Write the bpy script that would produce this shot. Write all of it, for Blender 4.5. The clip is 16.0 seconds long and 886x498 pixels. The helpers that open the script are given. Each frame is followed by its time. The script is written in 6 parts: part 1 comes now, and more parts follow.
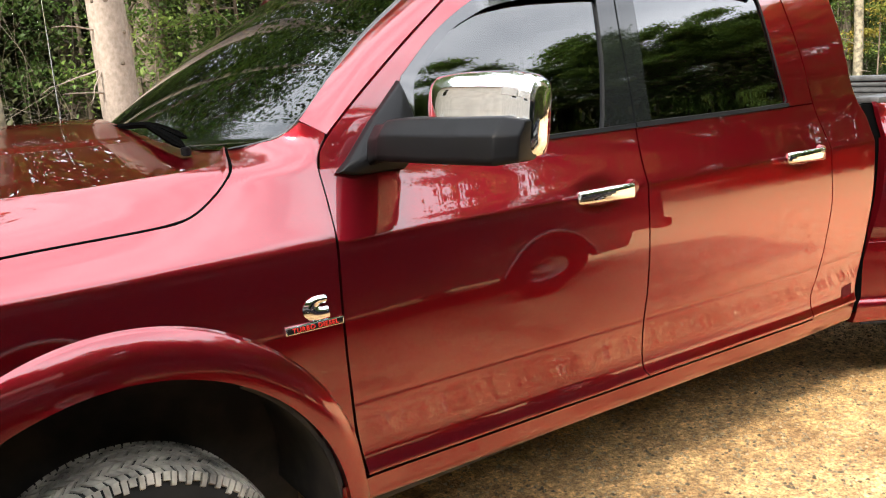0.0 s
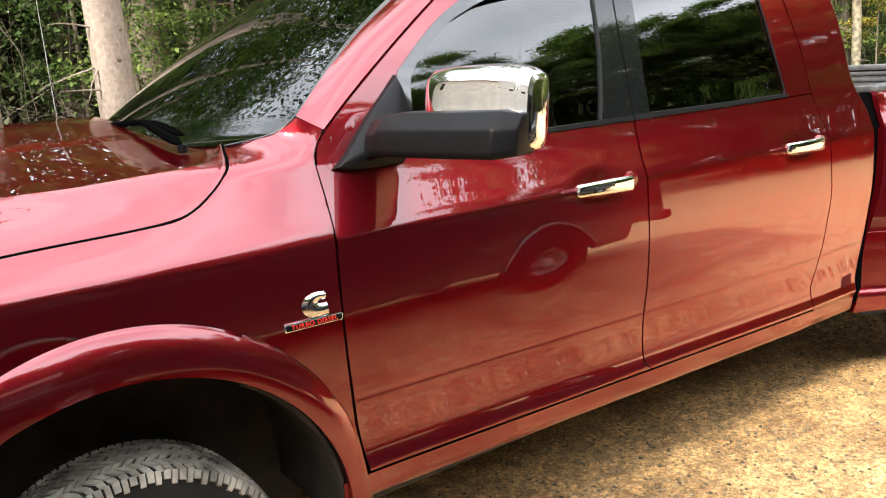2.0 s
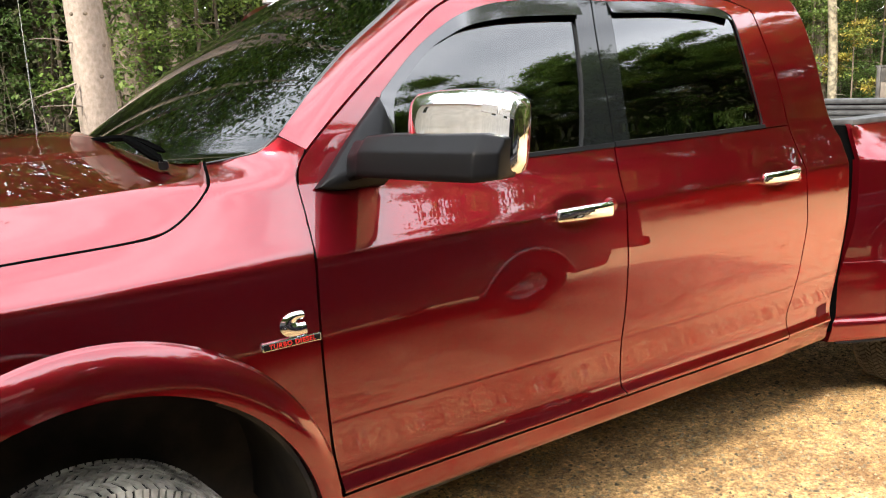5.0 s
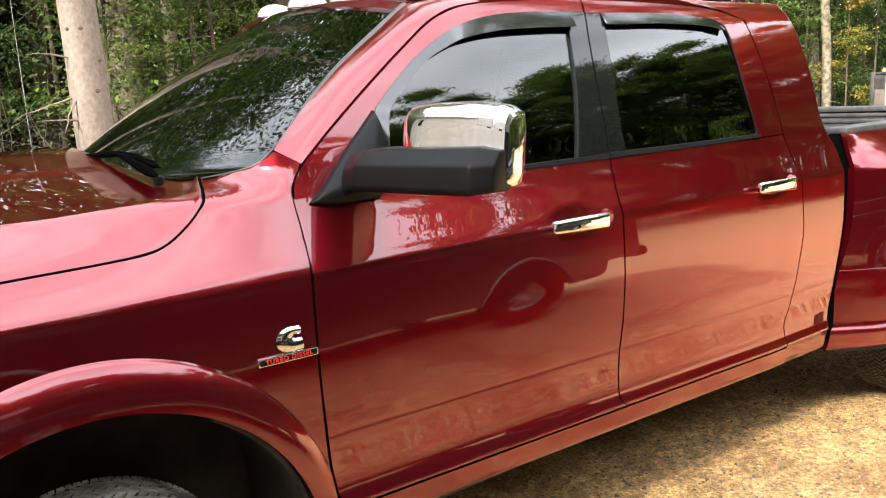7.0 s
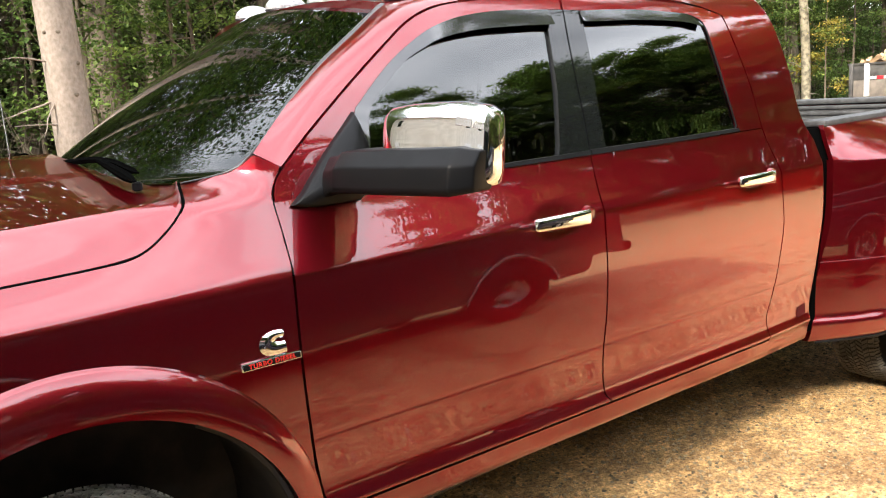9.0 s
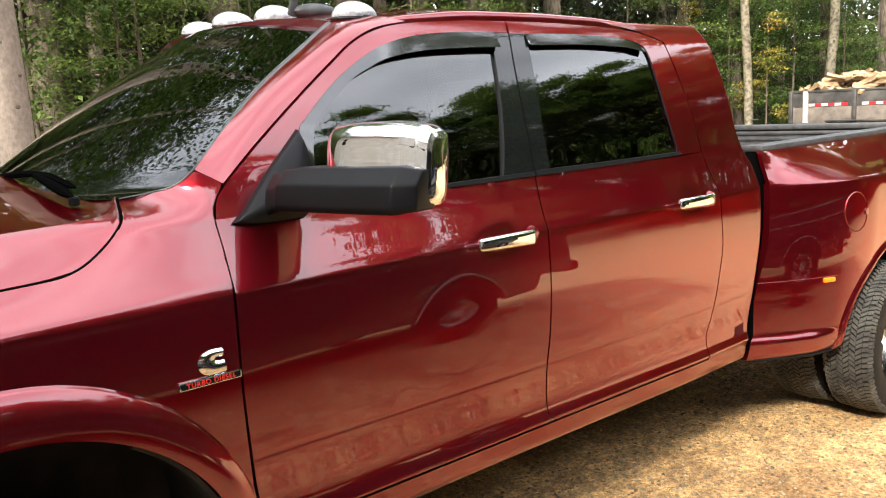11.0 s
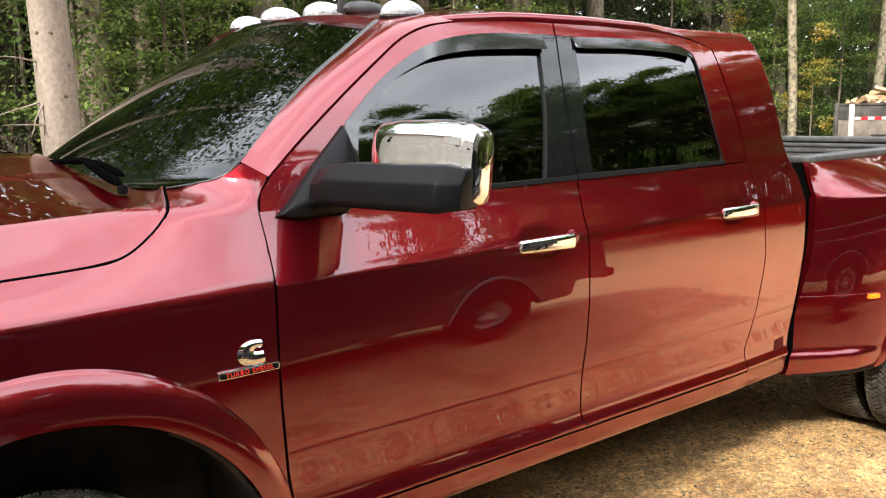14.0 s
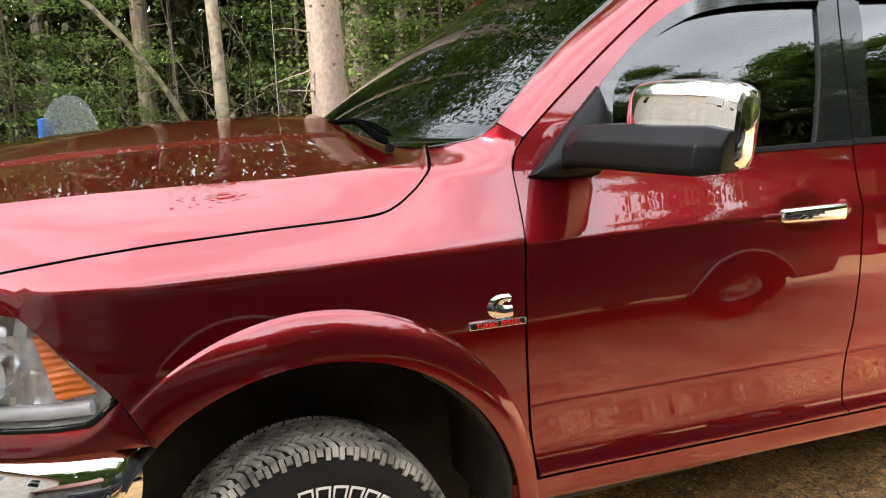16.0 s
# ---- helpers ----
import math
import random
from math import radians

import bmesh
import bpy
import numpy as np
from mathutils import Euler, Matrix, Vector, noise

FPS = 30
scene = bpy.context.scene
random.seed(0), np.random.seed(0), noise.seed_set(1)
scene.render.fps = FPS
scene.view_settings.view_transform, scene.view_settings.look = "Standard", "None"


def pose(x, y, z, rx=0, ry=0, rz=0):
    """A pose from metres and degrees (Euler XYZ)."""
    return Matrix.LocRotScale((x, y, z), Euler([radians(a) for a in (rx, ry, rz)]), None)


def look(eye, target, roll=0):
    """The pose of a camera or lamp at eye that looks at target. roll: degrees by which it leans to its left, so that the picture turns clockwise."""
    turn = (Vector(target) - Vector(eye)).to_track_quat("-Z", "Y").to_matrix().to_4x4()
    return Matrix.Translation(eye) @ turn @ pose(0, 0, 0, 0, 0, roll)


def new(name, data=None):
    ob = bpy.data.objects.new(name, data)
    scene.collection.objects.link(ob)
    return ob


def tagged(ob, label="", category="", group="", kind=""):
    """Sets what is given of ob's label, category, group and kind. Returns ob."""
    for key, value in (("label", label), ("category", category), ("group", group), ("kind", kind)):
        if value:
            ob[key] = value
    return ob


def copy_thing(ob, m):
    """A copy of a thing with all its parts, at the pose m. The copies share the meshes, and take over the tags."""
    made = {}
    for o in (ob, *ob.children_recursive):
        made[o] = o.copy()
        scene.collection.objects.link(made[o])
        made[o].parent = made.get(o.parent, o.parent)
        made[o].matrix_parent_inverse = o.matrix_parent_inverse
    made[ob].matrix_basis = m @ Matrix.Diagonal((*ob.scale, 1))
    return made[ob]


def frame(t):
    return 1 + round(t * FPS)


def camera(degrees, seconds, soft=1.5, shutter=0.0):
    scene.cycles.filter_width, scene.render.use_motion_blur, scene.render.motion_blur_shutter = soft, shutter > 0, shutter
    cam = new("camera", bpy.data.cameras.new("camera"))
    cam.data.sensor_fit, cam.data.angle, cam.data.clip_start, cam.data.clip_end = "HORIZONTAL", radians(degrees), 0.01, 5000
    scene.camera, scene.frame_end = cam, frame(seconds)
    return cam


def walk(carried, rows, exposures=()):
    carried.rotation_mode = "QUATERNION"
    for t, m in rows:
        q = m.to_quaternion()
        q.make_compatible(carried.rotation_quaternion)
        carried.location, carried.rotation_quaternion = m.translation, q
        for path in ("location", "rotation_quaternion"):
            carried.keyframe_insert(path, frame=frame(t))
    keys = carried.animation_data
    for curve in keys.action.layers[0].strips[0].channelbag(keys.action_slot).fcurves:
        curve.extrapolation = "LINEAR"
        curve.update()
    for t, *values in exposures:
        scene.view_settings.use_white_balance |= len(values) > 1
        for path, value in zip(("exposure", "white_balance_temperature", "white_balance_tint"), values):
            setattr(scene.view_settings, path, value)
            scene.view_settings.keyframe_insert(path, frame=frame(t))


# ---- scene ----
# the camera: a phone held at eye height beside the truck
cam = camera(57.7, 16.0, 1.1)
PATH = [
    (0, (-0.325, -1.749, 1.656), (0.773, -0.136, 1.217), -3.5),
    (0.5, (-0.321, -1.744, 1.659), (0.785, -0.136, 1.221), -3.7),
    (1, (-0.324, -1.75, 1.659), (0.782, -0.141, 1.226), -3.6),
    (1.5, (-0.323, -1.743, 1.655), (0.775, -0.131, 1.213), -3.9),
    (2, (-0.319, -1.744, 1.657), (0.777, -0.134, 1.203), -4.1),
    (2.5, (-0.319, -1.744, 1.654), (0.792, -0.141, 1.212), -3.6),
    (3, (-0.321, -1.745, 1.656), (0.797, -0.142, 1.236), -3.2),
    (3.5, (-0.322, -1.747, 1.66), (0.788, -0.133, 1.258), -3.0),
    (4, (-0.32, -1.745, 1.653), (0.8, -0.14, 1.247), -2.5),
    (4.5, (-0.322, -1.747, 1.653), (0.816, -0.153, 1.249), -2.4),
    (7, (-0.316, -1.745, 1.66), (0.839, -0.156, 1.285), -3.2),
    (7.5, (-0.322, -1.744, 1.657), (0.824, -0.149, 1.281), -3.0),
    (8, (-0.322, -1.744, 1.657), (0.818, -0.144, 1.277), -2.9),
    (8.5, (-0.324, -1.75, 1.653), (0.823, -0.155, 1.275), -3.3),
    (9, (-0.307, -1.75, 1.666), (0.875, -0.183, 1.283), -4.1),
    (9.5, (-0.3, -1.759, 1.669), (0.963, -0.256, 1.285), -3.3),
    (9.6, (-0.293, -1.774, 1.648), (0.997, -0.288, 1.285), -3.1),
    (11.8, (-0.299, -1.759, 1.673), (0.962, -0.24, 1.351), -2.4),
    (12, (-0.311, -1.756, 1.668), (0.912, -0.206, 1.347), -2.5),
    (12.5, (-0.301, -1.751, 1.665), (0.906, -0.193, 1.325), -2.7),
    (13, (-0.288, -1.751, 1.665), (0.958, -0.226, 1.315), -3.0),
    (13.4, (-0.29, -1.746, 1.666), (0.981, -0.239, 1.328), -2.7),
    (13.5, (-0.293, -1.755, 1.669), (0.976, -0.246, 1.331), -2.5),
    (14, (-0.309, -1.753, 1.661), (0.911, -0.205, 1.324), -1.3),
    (14.5, (-0.329, -1.75, 1.652), (0.81, -0.144, 1.301), -0.6),
    (15, (-0.335, -1.754, 1.651), (0.749, -0.117, 1.271), -0.7),
    (15.5, (-0.345, -1.763, 1.65), (0.546, -0.019, 1.246), -1.0),
    (15.9, (-0.344, -1.769, 1.651), (0.371, 0.055, 1.247), -1.8),
    (16, (-0.35, -1.765, 1.653), (0.354, 0.062, 1.249), -2.0),
]
EXPOSURE = [(0, 1.56), (9.5, 1.46), (11.8, 1.19), (13.5, 1.21), (15, 1.36), (16, 1.44)]
walk(cam, [(t, look(eye, target, roll)) for t, eye, target, roll in PATH], EXPOSURE)

# ---- light: hazy bright sky and one sun over the photographer's shoulder ----
SUN_EL, SUN_AZ = 36.0, 206.0   # degrees; azimuth of the place the sun stands at, from +x towards +y
world = bpy.data.worlds.new("sky")
scene.world = world
world.use_nodes = True
wn, wl = world.node_tree.nodes, world.node_tree.links
wn.clear()
w_out, w_bg = wn.new("ShaderNodeOutputWorld"), wn.new("ShaderNodeBackground")
w_sky, w_mix = wn.new("ShaderNodeTexSky"), wn.new("ShaderNodeMixRGB")
w_noise, w_ramp, w_co, w_map = wn.new("ShaderNodeTexNoise"), wn.new("ShaderNodeValToRGB"), wn.new("ShaderNodeTexCoord"), wn.new("ShaderNodeMapping")
w_sky.sky_type, w_sky.sun_disc = "NISHITA", False
w_sky.sun_elevation, w_sky.sun_rotation = radians(SUN_EL), radians(90.0 - SUN_AZ)
w_sky.dust_density, w_sky.air_density = 3.0, 1.0
w_map.inputs["Scale"].default_value = (1.5, 1.5, 3.5)
w_noise.inputs["Scale"].default_value, w_noise.inputs["Detail"].default_value = 2.2, 6.0
w_ramp.color_ramp.elements[0].position, w_ramp.color_ramp.elements[1].position = 0.36, 0.62
w_ramp.color_ramp.elements[0].color, w_ramp.color_ramp.elements[1].color = (0.55, 0.55, 0.55, 1), (0.86, 0.86, 0.86, 1)
w_mix.inputs["Color2"].default_value = (17.0, 17.5, 18.6, 1)   # thin bright cloud
w_bg.inputs["Strength"].default_value = 0.13
wl.new(w_co.outputs["Generated"], w_map.inputs["Vector"])
wl.new(w_map.outputs["Vector"], w_noise.inputs["Vector"])
wl.new(w_noise.outputs["Fac"], w_ramp.inputs["Fac"])
wl.new(w_ramp.outputs["Color"], w_mix.inputs["Fac"])
wl.new(w_sky.outputs["Color"], w_mix.inputs["Color1"])
wl.new(w_mix.outputs["Color"], w_bg.inputs["Color"])
wl.new(w_bg.outputs["Background"], w_out.inputs["Surface"])

sun = new("sun", bpy.data.lights.new("sun", "SUN"))
sun.data.energy, sun.data.angle, sun.data.color = 5.0, radians(8.0), (1.0, 0.91, 0.78)
SUN_WAY = Vector((math.cos(radians(SUN_AZ)) * math.cos(radians(SUN_EL)), math.sin(radians(SUN_AZ)) * math.cos(radians(SUN_EL)), math.sin(radians(SUN_EL))))
sun.matrix_world = look(SUN_WAY * 60, (0, 0, 0))


# ---- materials ----
def material(name, colour, rough=0.5, metal=0.0, **more):
    """A Principled material; returns it with its node tree parts for further work."""
    m = bpy.data.materials.new(name)
    m.use_nodes = True
    b = m.node_tree.nodes["Principled BSDF"]
    b.inputs["Base Color"].default_value = (*colour, 1)
    b.inputs["Roughness"].default_value, b.inputs["Metallic"].default_value = rough, metal
    for key, value in more.items():
        b.inputs[key.replace("_", " ")].default_value = value
    return m


def add_noise(m, scale, lo, hi, detail=6.0, coords="Object", at=(0.35, 0.65), into="Base Color", stretch=(1, 1, 1), kind="fac"):
    """Two tones by noise, into an input of the Principled shader. lo, hi: colours, or values."""
    n, l = m.node_tree.nodes, m.node_tree.links
    co, mp, no, ra = n.new("ShaderNodeTexCoord"), n.new("ShaderNodeMapping"), n.new("ShaderNodeTexNoise"), n.new("ShaderNodeValToRGB")
    mp.inputs["Scale"].default_value = stretch
    no.inputs["Scale"].default_value, no.inputs["Detail"].default_value = scale, detail
    full = [(*c, 1) if isinstance(c, tuple) else (c, c, c, 1) for c in (lo, hi)]
    ra.color_ramp.elements[0].position, ra.color_ramp.elements[1].position = at
    ra.color_ramp.elements[0].color, ra.color_ramp.elements[1].color = full
    l.new(co.outputs[coords], mp.inputs["Vector"])
    l.new(mp.outputs["Vector"], no.inputs["Vector"])
    l.new(no.outputs["Fac"], ra.inputs["Fac"])
    if into:
        l.new(ra.outputs["Color"], n["Principled BSDF"].inputs[into])
    return ra


def mix_in(m, first, second, fac, mode="MIX"):
    """Mixes two colour outputs into the base colour."""
    n, l = m.node_tree.nodes, m.node_tree.links
    mx = n.new("ShaderNodeMixRGB")
    mx.blend_type = mode
    l.new(first, mx.inputs["Color1"])
    l.new(second, mx.inputs["Color2"])
    if isinstance(fac, float):
        mx.inputs["Fac"].default_value = fac
    else:
        l.new(fac, mx.inputs["Fac"])
    l.new(mx.outputs["Color"], n["Principled BSDF"].inputs["Base Color"])
    return mx.outputs["Color"]


def add_bump(m, scale, strength, distance=0.01, detail=4.0, coords="Object", stretch=(1, 1, 1)):
    n, l = m.node_tree.nodes, m.node_tree.links
    co, mp, no, bu = n.new("ShaderNodeTexCoord"), n.new("ShaderNodeMapping"), n.new("ShaderNodeTexNoise"), n.new("ShaderNodeBump")
    mp.inputs["Scale"].default_value = stretch
    no.inputs["Scale"].default_value, no.inputs["Detail"].default_value = scale, detail
    bu.inputs["Strength"].default_value, bu.inputs["Distance"].default_value = strength, distance
    l.new(co.outputs[coords], mp.inputs["Vector"])
    l.new(mp.outputs["Vector"], no.inputs["Vector"])
    l.new(no.outputs["Fac"], bu.inputs["Height"])
    l.new(bu.outputs["Normal"], n["Principled BSDF"].inputs["Normal"])
    return m


def vary(m, amount=0.35):
    """Lightness and hue that differ from leaf to leaf or piece to piece (by island and by object)."""
    n, l = m.node_tree.nodes, m.node_tree.links
    b = n["Principled BSDF"]
    geo, hsv, mul = n.new("ShaderNodeNewGeometry"), n.new("ShaderNodeHueSaturation"), n.new("ShaderNodeMapRange")
    mul.inputs["To Min"].default_value, mul.inputs["To Max"].default_value = 1 - amount, 1 + amount
    l.new(geo.outputs["Random Per Island"], mul.inputs["Value"])
    l.new(mul.outputs["Result"], hsv.inputs["Value"])
    if b.inputs["Base Color"].links:
        l.new(b.inputs["Base Color"].links[0].from_socket, hsv.inputs["Color"])
    else:
        hsv.inputs["Color"].default_value = b.inputs["Base Color"].default_value
    l.new(hsv.outputs["Color"], b.inputs["Base Color"])
    return m


# deep cherry red pearl paint under clear coat
PAINT = material("cherry_red_paint", (0.185, 0.0055, 0.011), 0.30, 0.905, Coat_Weight=1.0, Coat_Roughness=0.0, Coat_IOR=1.72)
PAINT.node_tree.nodes["Principled BSDF"].inputs["Specular Tint"].default_value = (0.8, 0.10, 0.12, 1)
add_noise(PAINT, 900, (0.145, 0.0042, 0.0085), (0.215, 0.0062, 0.0125), detail=1.0)
CHROME = material("chrome", (0.76, 0.76, 0.765), 0.04, 1.0)
ALLOY = material("polished_alloy", (0.75, 0.75, 0.74), 0.18, 1.0)
BLACK_PLASTIC = add_bump(material("textured_black_plastic", (0.005, 0.005, 0.0055), 0.38, Specular_IOR_Level=0.13), 900, 0.12, 0.0006)
add_noise(BLACK_PLASTIC, 14, 0.34, 0.48, into="Roughness")
GLOSS_BLACK = material("gloss_black_trim", (0.006, 0.007, 0.007), 0.03, 0.0, Specular_IOR_Level=0.5)
RUBBER_TRIM = material("black_rubber_seal", (0.006, 0.006, 0.0065), 0.5, Specular_IOR_Level=0.1)
DARK = material("underbody_black", (0.012, 0.012, 0.012), 0.8)
add_noise(DARK, 6, (0.014, 0.014, 0.014), (0.034, 0.030, 0.026))
LINER = material("wheel_well_liner", (0.006, 0.006, 0.006), 0.8, Specular_IOR_Level=0.15)
add_noise(LINER, 9, (0.018, 0.018, 0.018), (0.042, 0.038, 0.032), at=(0.4, 0.75))
TINT = material("dark_tinted_glass", (0.03, 0.033, 0.033), 0.0, 0.0, Transmission_Weight=1.0, IOR=1.8)
SHIELD = material("windshield_glass", (0.035, 0.045, 0.042), 0.0, 0.0, Transmission_Weight=1.0, IOR=1.48)
VISOR = material("smoked_acrylic_visor", (0.012, 0.012, 0.013), 0.06, 0.0, Transmission_Weight=0.3, IOR=1.85)
CLEAR = material("clear_lamp_lens", (0.97, 0.97, 0.96), 0.01, 0.0, Transmission_Weight=1.0, IOR=1.45)
LAMP_SILVER = material("lamp_housing_silver", (0.85, 0.85, 0.84), 0.25, 0.35)
add_noise(LAMP_SILVER, 30, (0.68, 0.68, 0.67), (0.86, 0.86, 0.85))
DOME = material("silver_marker_lens", (0.45, 0.45, 0.47), 0.32, 0.5, Coat_Weight=1.0)
add_noise(DOME, 60, (0.30, 0.30, 0.32), (0.62, 0.62, 0.64), detail=3)
AMBER = material("amber_lens", (0.95, 0.22, 0.01), 0.30, 0.0)
WHITE_LENS = material("frosted_white_lens", (0.78, 0.79, 0.80), 0.10, 0.0, Coat_Weight=1.0)
MIRROR_LENS = material("clear_mirror_lens", (0.62, 0.63, 0.64), 0.14, 0.9, Coat_Weight=0.5)
TYRE = material("tyre_rubber", (0.028, 0.027, 0.026), 0.75, Specular_IOR_Level=0.2)
add_noise(TYRE, 7, (0.007, 0.007, 0.007), (0.018, 0.017, 0.015), at=(0.35, 0.8))
add_bump(TYRE, 220, 0.3, 0.002)
# front tread: dust, and the light falling on it, both put into the colour
TREAD = material("dusty_lit_tread_rubber", (0.09, 0.085, 0.072), 0.85)
add_noise(TREAD, 14, (0.06, 0.056, 0.047), (0.46, 0.42, 0.345), at=(0.3, 0.72))
add_bump(TREAD, 160, 0.5, 0.003)
# rear tread: the same rubber in a darker tone
TREAD_DARK = material("dark_tread_rubber", (0.05, 0.048, 0.042), 0.85)
add_noise(TREAD_DARK, 14, (0.022, 0.021, 0.019), (0.085, 0.08, 0.066), at=(0.3, 0.72))
add_bump(TREAD_DARK, 160, 0.5, 0.003)
WHITE_LETTER = material("raised_white_rubber", (0.68, 0.67, 0.63), 0.6)
RED_PRINT = material("red_badge_enamel", (0.6, 0.03, 0.02), 0.25)
LINER_GREY = material("bed_rail_plastic", (0.04, 0.041, 0.043), 0.55, Specular_IOR_Level=0.35)
add_noise(LINER_GREY, 20, (0.030, 0.031, 0.033), (0.055, 0.056, 0.058))
add_bump(LINER_GREY, 600, 0.25, 0.001)
DECAL = material("dark_red_decal", (0.05, 0.004, 0.005), 0.6, Specular_IOR_Level=0.1)
# near-black that paints the shade inside panel gaps; also the wipers' black
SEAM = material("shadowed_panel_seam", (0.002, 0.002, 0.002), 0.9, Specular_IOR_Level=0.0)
CLOTH = material("dark_cabin", (0.015, 0.014, 0.014), 0.9)


# ---- small builders ----
def sharpen(me, degrees=32.0):
    bm = bmesh.new()
    bm.from_mesh(me)
    for f in bm.faces:
        f.smooth = True
    for e in bm.edges:
        e.smooth = not (len(e.link_faces) == 2 and e.calc_face_angle(0) > radians(degrees))
    bm.to_mesh(me)
    bm.free()


def part(name, bm, mat, parent=None, label="", sharp=32.0):
    """Links a bmesh as one mesh object, under a thing or a part if given."""
    me = bpy.data.meshes.new(name)
    bmesh.ops.recalc_face_normals(bm, faces=bm.faces[:])
    bm.to_mesh(me)
    bm.free()
    if sharp:
        sharpen(me, sharp)
    me.materials.append(mat)
    ob = new(name, me)
    if parent is not None:
        ob.parent = parent
    if label:
        tagged(ob, label)
    return ob


def mesh_part(name, verts, faces, mat, parent=None, label="", smooth=False):
    me = bpy.data.meshes.new(name)
    me.from_pydata([tuple(v) for v in verts], [], faces)
    me.materials.append(mat)
    if smooth:
        me.polygons.foreach_set("use_smooth", [True] * len(me.polygons))
    ob = new(name, me)
    if parent is not None:
        ob.parent = parent
    if label:
        tagged(ob, label)
    return ob


def thing(name, label, category, group="", kind="", at=None):
    ob = new(name)
    if at is not None:
        ob.matrix_basis = at
    return tagged(ob, label, category, group, kind)


def box_bm(sx, sy, sz, m=Matrix(), bevel=0.0, seg=2, bm=None):
    bm = bm or bmesh.new()
    got = bmesh.ops.create_cube(bm, size=1, matrix=m @ Matrix.Diagonal((sx, sy, sz, 1)))
    if bevel:
        edges = list({e for v in got["verts"] for e in v.link_edges})
        bmesh.ops.bevel(bm, geom=edges, offset=bevel, segments=seg, profile=0.5, affect="EDGES")
    return bm


def cyl_bm(r, h, m=Matrix(), seg=24, r2=None, bevel=0.0, bm=None):
    bm = bm or bmesh.new()
    got = bmesh.ops.create_cone(bm, cap_ends=True, segments=seg, radius1=r, radius2=r if r2 is None else r2, depth=h, matrix=m)
    if bevel:
        edges = [e for e in {e for v in got["verts"] for e in v.link_edges} if any(len(f.verts) > 4 for f in e.link_faces)]
        bmesh.ops.bevel(bm, geom=edges, offset=bevel, segments=2, affect="EDGES")
    return bm


def tube(points, radii, seg=8, bm=None, cap=True):
    """A tube of changing radius along points."""
    bm = bm or bmesh.new()
    pts = [Vector(p) for p in points]
    rings, side = [], None
    for i, p in enumerate(pts):
        way = (pts[min(i + 1, len(pts) - 1)] - pts[max(i - 1, 0)]).normalized()
        if side is None:
            side = way.orthogonal().normalized()
        side = (side - way * side.dot(way)).normalized()
        other = way.cross(side)
        r = radii[i] if hasattr(radii, "__len__") else radii
        rings.append([bm.verts.new(p + (side * math.cos(a) + other * math.sin(a)) * r) for a in (2 * math.pi * k / seg for k in range(seg))])
    for a, b in zip(rings, rings[1:]):
        for k in range(seg):
            bm.faces.new((a[k], a[(k + 1) % seg], b[(k + 1) % seg], b[k]))
    if cap:
        bm.faces.new(rings[0][::-1])
        bm.faces.new(rings[-1])
    return bm


def spline(points, n):
    """n points evenly along a smooth curve through the given ones (any dimension)."""
    p = np.array(points, float)
    ext = np.vstack([2 * p[0] - p[1], p, 2 * p[-1] - p[-2]])
    out = []
    for i in range(len(p) - 1):
        a, b, c, d = ext[i : i + 4]
        for t in np.linspace(0, 1, 13)[: 12 if i < len(p) - 2 else 13]:
            out.append(0.5 * (2 * b + (c - a) * t + (2 * a - 5 * b + 4 * c - d) * t * t + (3 * b - a - 3 * c + d) * t**3))
    out = np.array(out)
    run = np.r_[0, np.cumsum(np.linalg.norm(np.diff(out, axis=0), axis=1))]
    return np.stack([np.interp(np.linspace(0, run[-1], n), run, out[:, k]) for k in range(p.shape[1])], 1)


def line(points, n):
    """n points evenly along straight pieces."""
    p = np.array(points, float)
    run = np.r_[0, np.cumsum(np.linalg.norm(np.diff(p, axis=0), axis=1))]
    return np.stack([np.interp(np.linspace(0, run[-1], n), run, p[:, k]) for k in range(p.shape[1])], 1)


def smooth_curve(xs, ys):
    """A monotone smooth function through knots."""
    xs, ys = np.array(xs, float), np.array(ys, float)
    h, d = np.diff(xs), np.diff(ys) / np.diff(xs)
    m = np.r_[d[0], np.where(d[:-1] * d[1:] > 0, 2 * d[:-1] * d[1:] / (d[:-1] + d[1:] + 1e-12), 0), d[-1]]

    def f(x):
        x = min(max(x, xs[0]), xs[-1])
        i = min(int(np.searchsorted(xs, x, "right")) - 1, len(h) - 1)
        t = (x - xs[i]) / h[i]
        return float((2 * t**3 - 3 * t**2 + 1) * ys[i] + (t**3 - 2 * t**2 + t) * h[i] * m[i] + (3 * t**2 - 2 * t**3) * ys[i + 1] + (t**3 - t**2) * h[i] * m[i + 1])

    return f


def ease(a, b, x):
    t = min(max((x - a) / (b - a), 0.0), 1.0)
    return t * t * (3 - 2 * t)


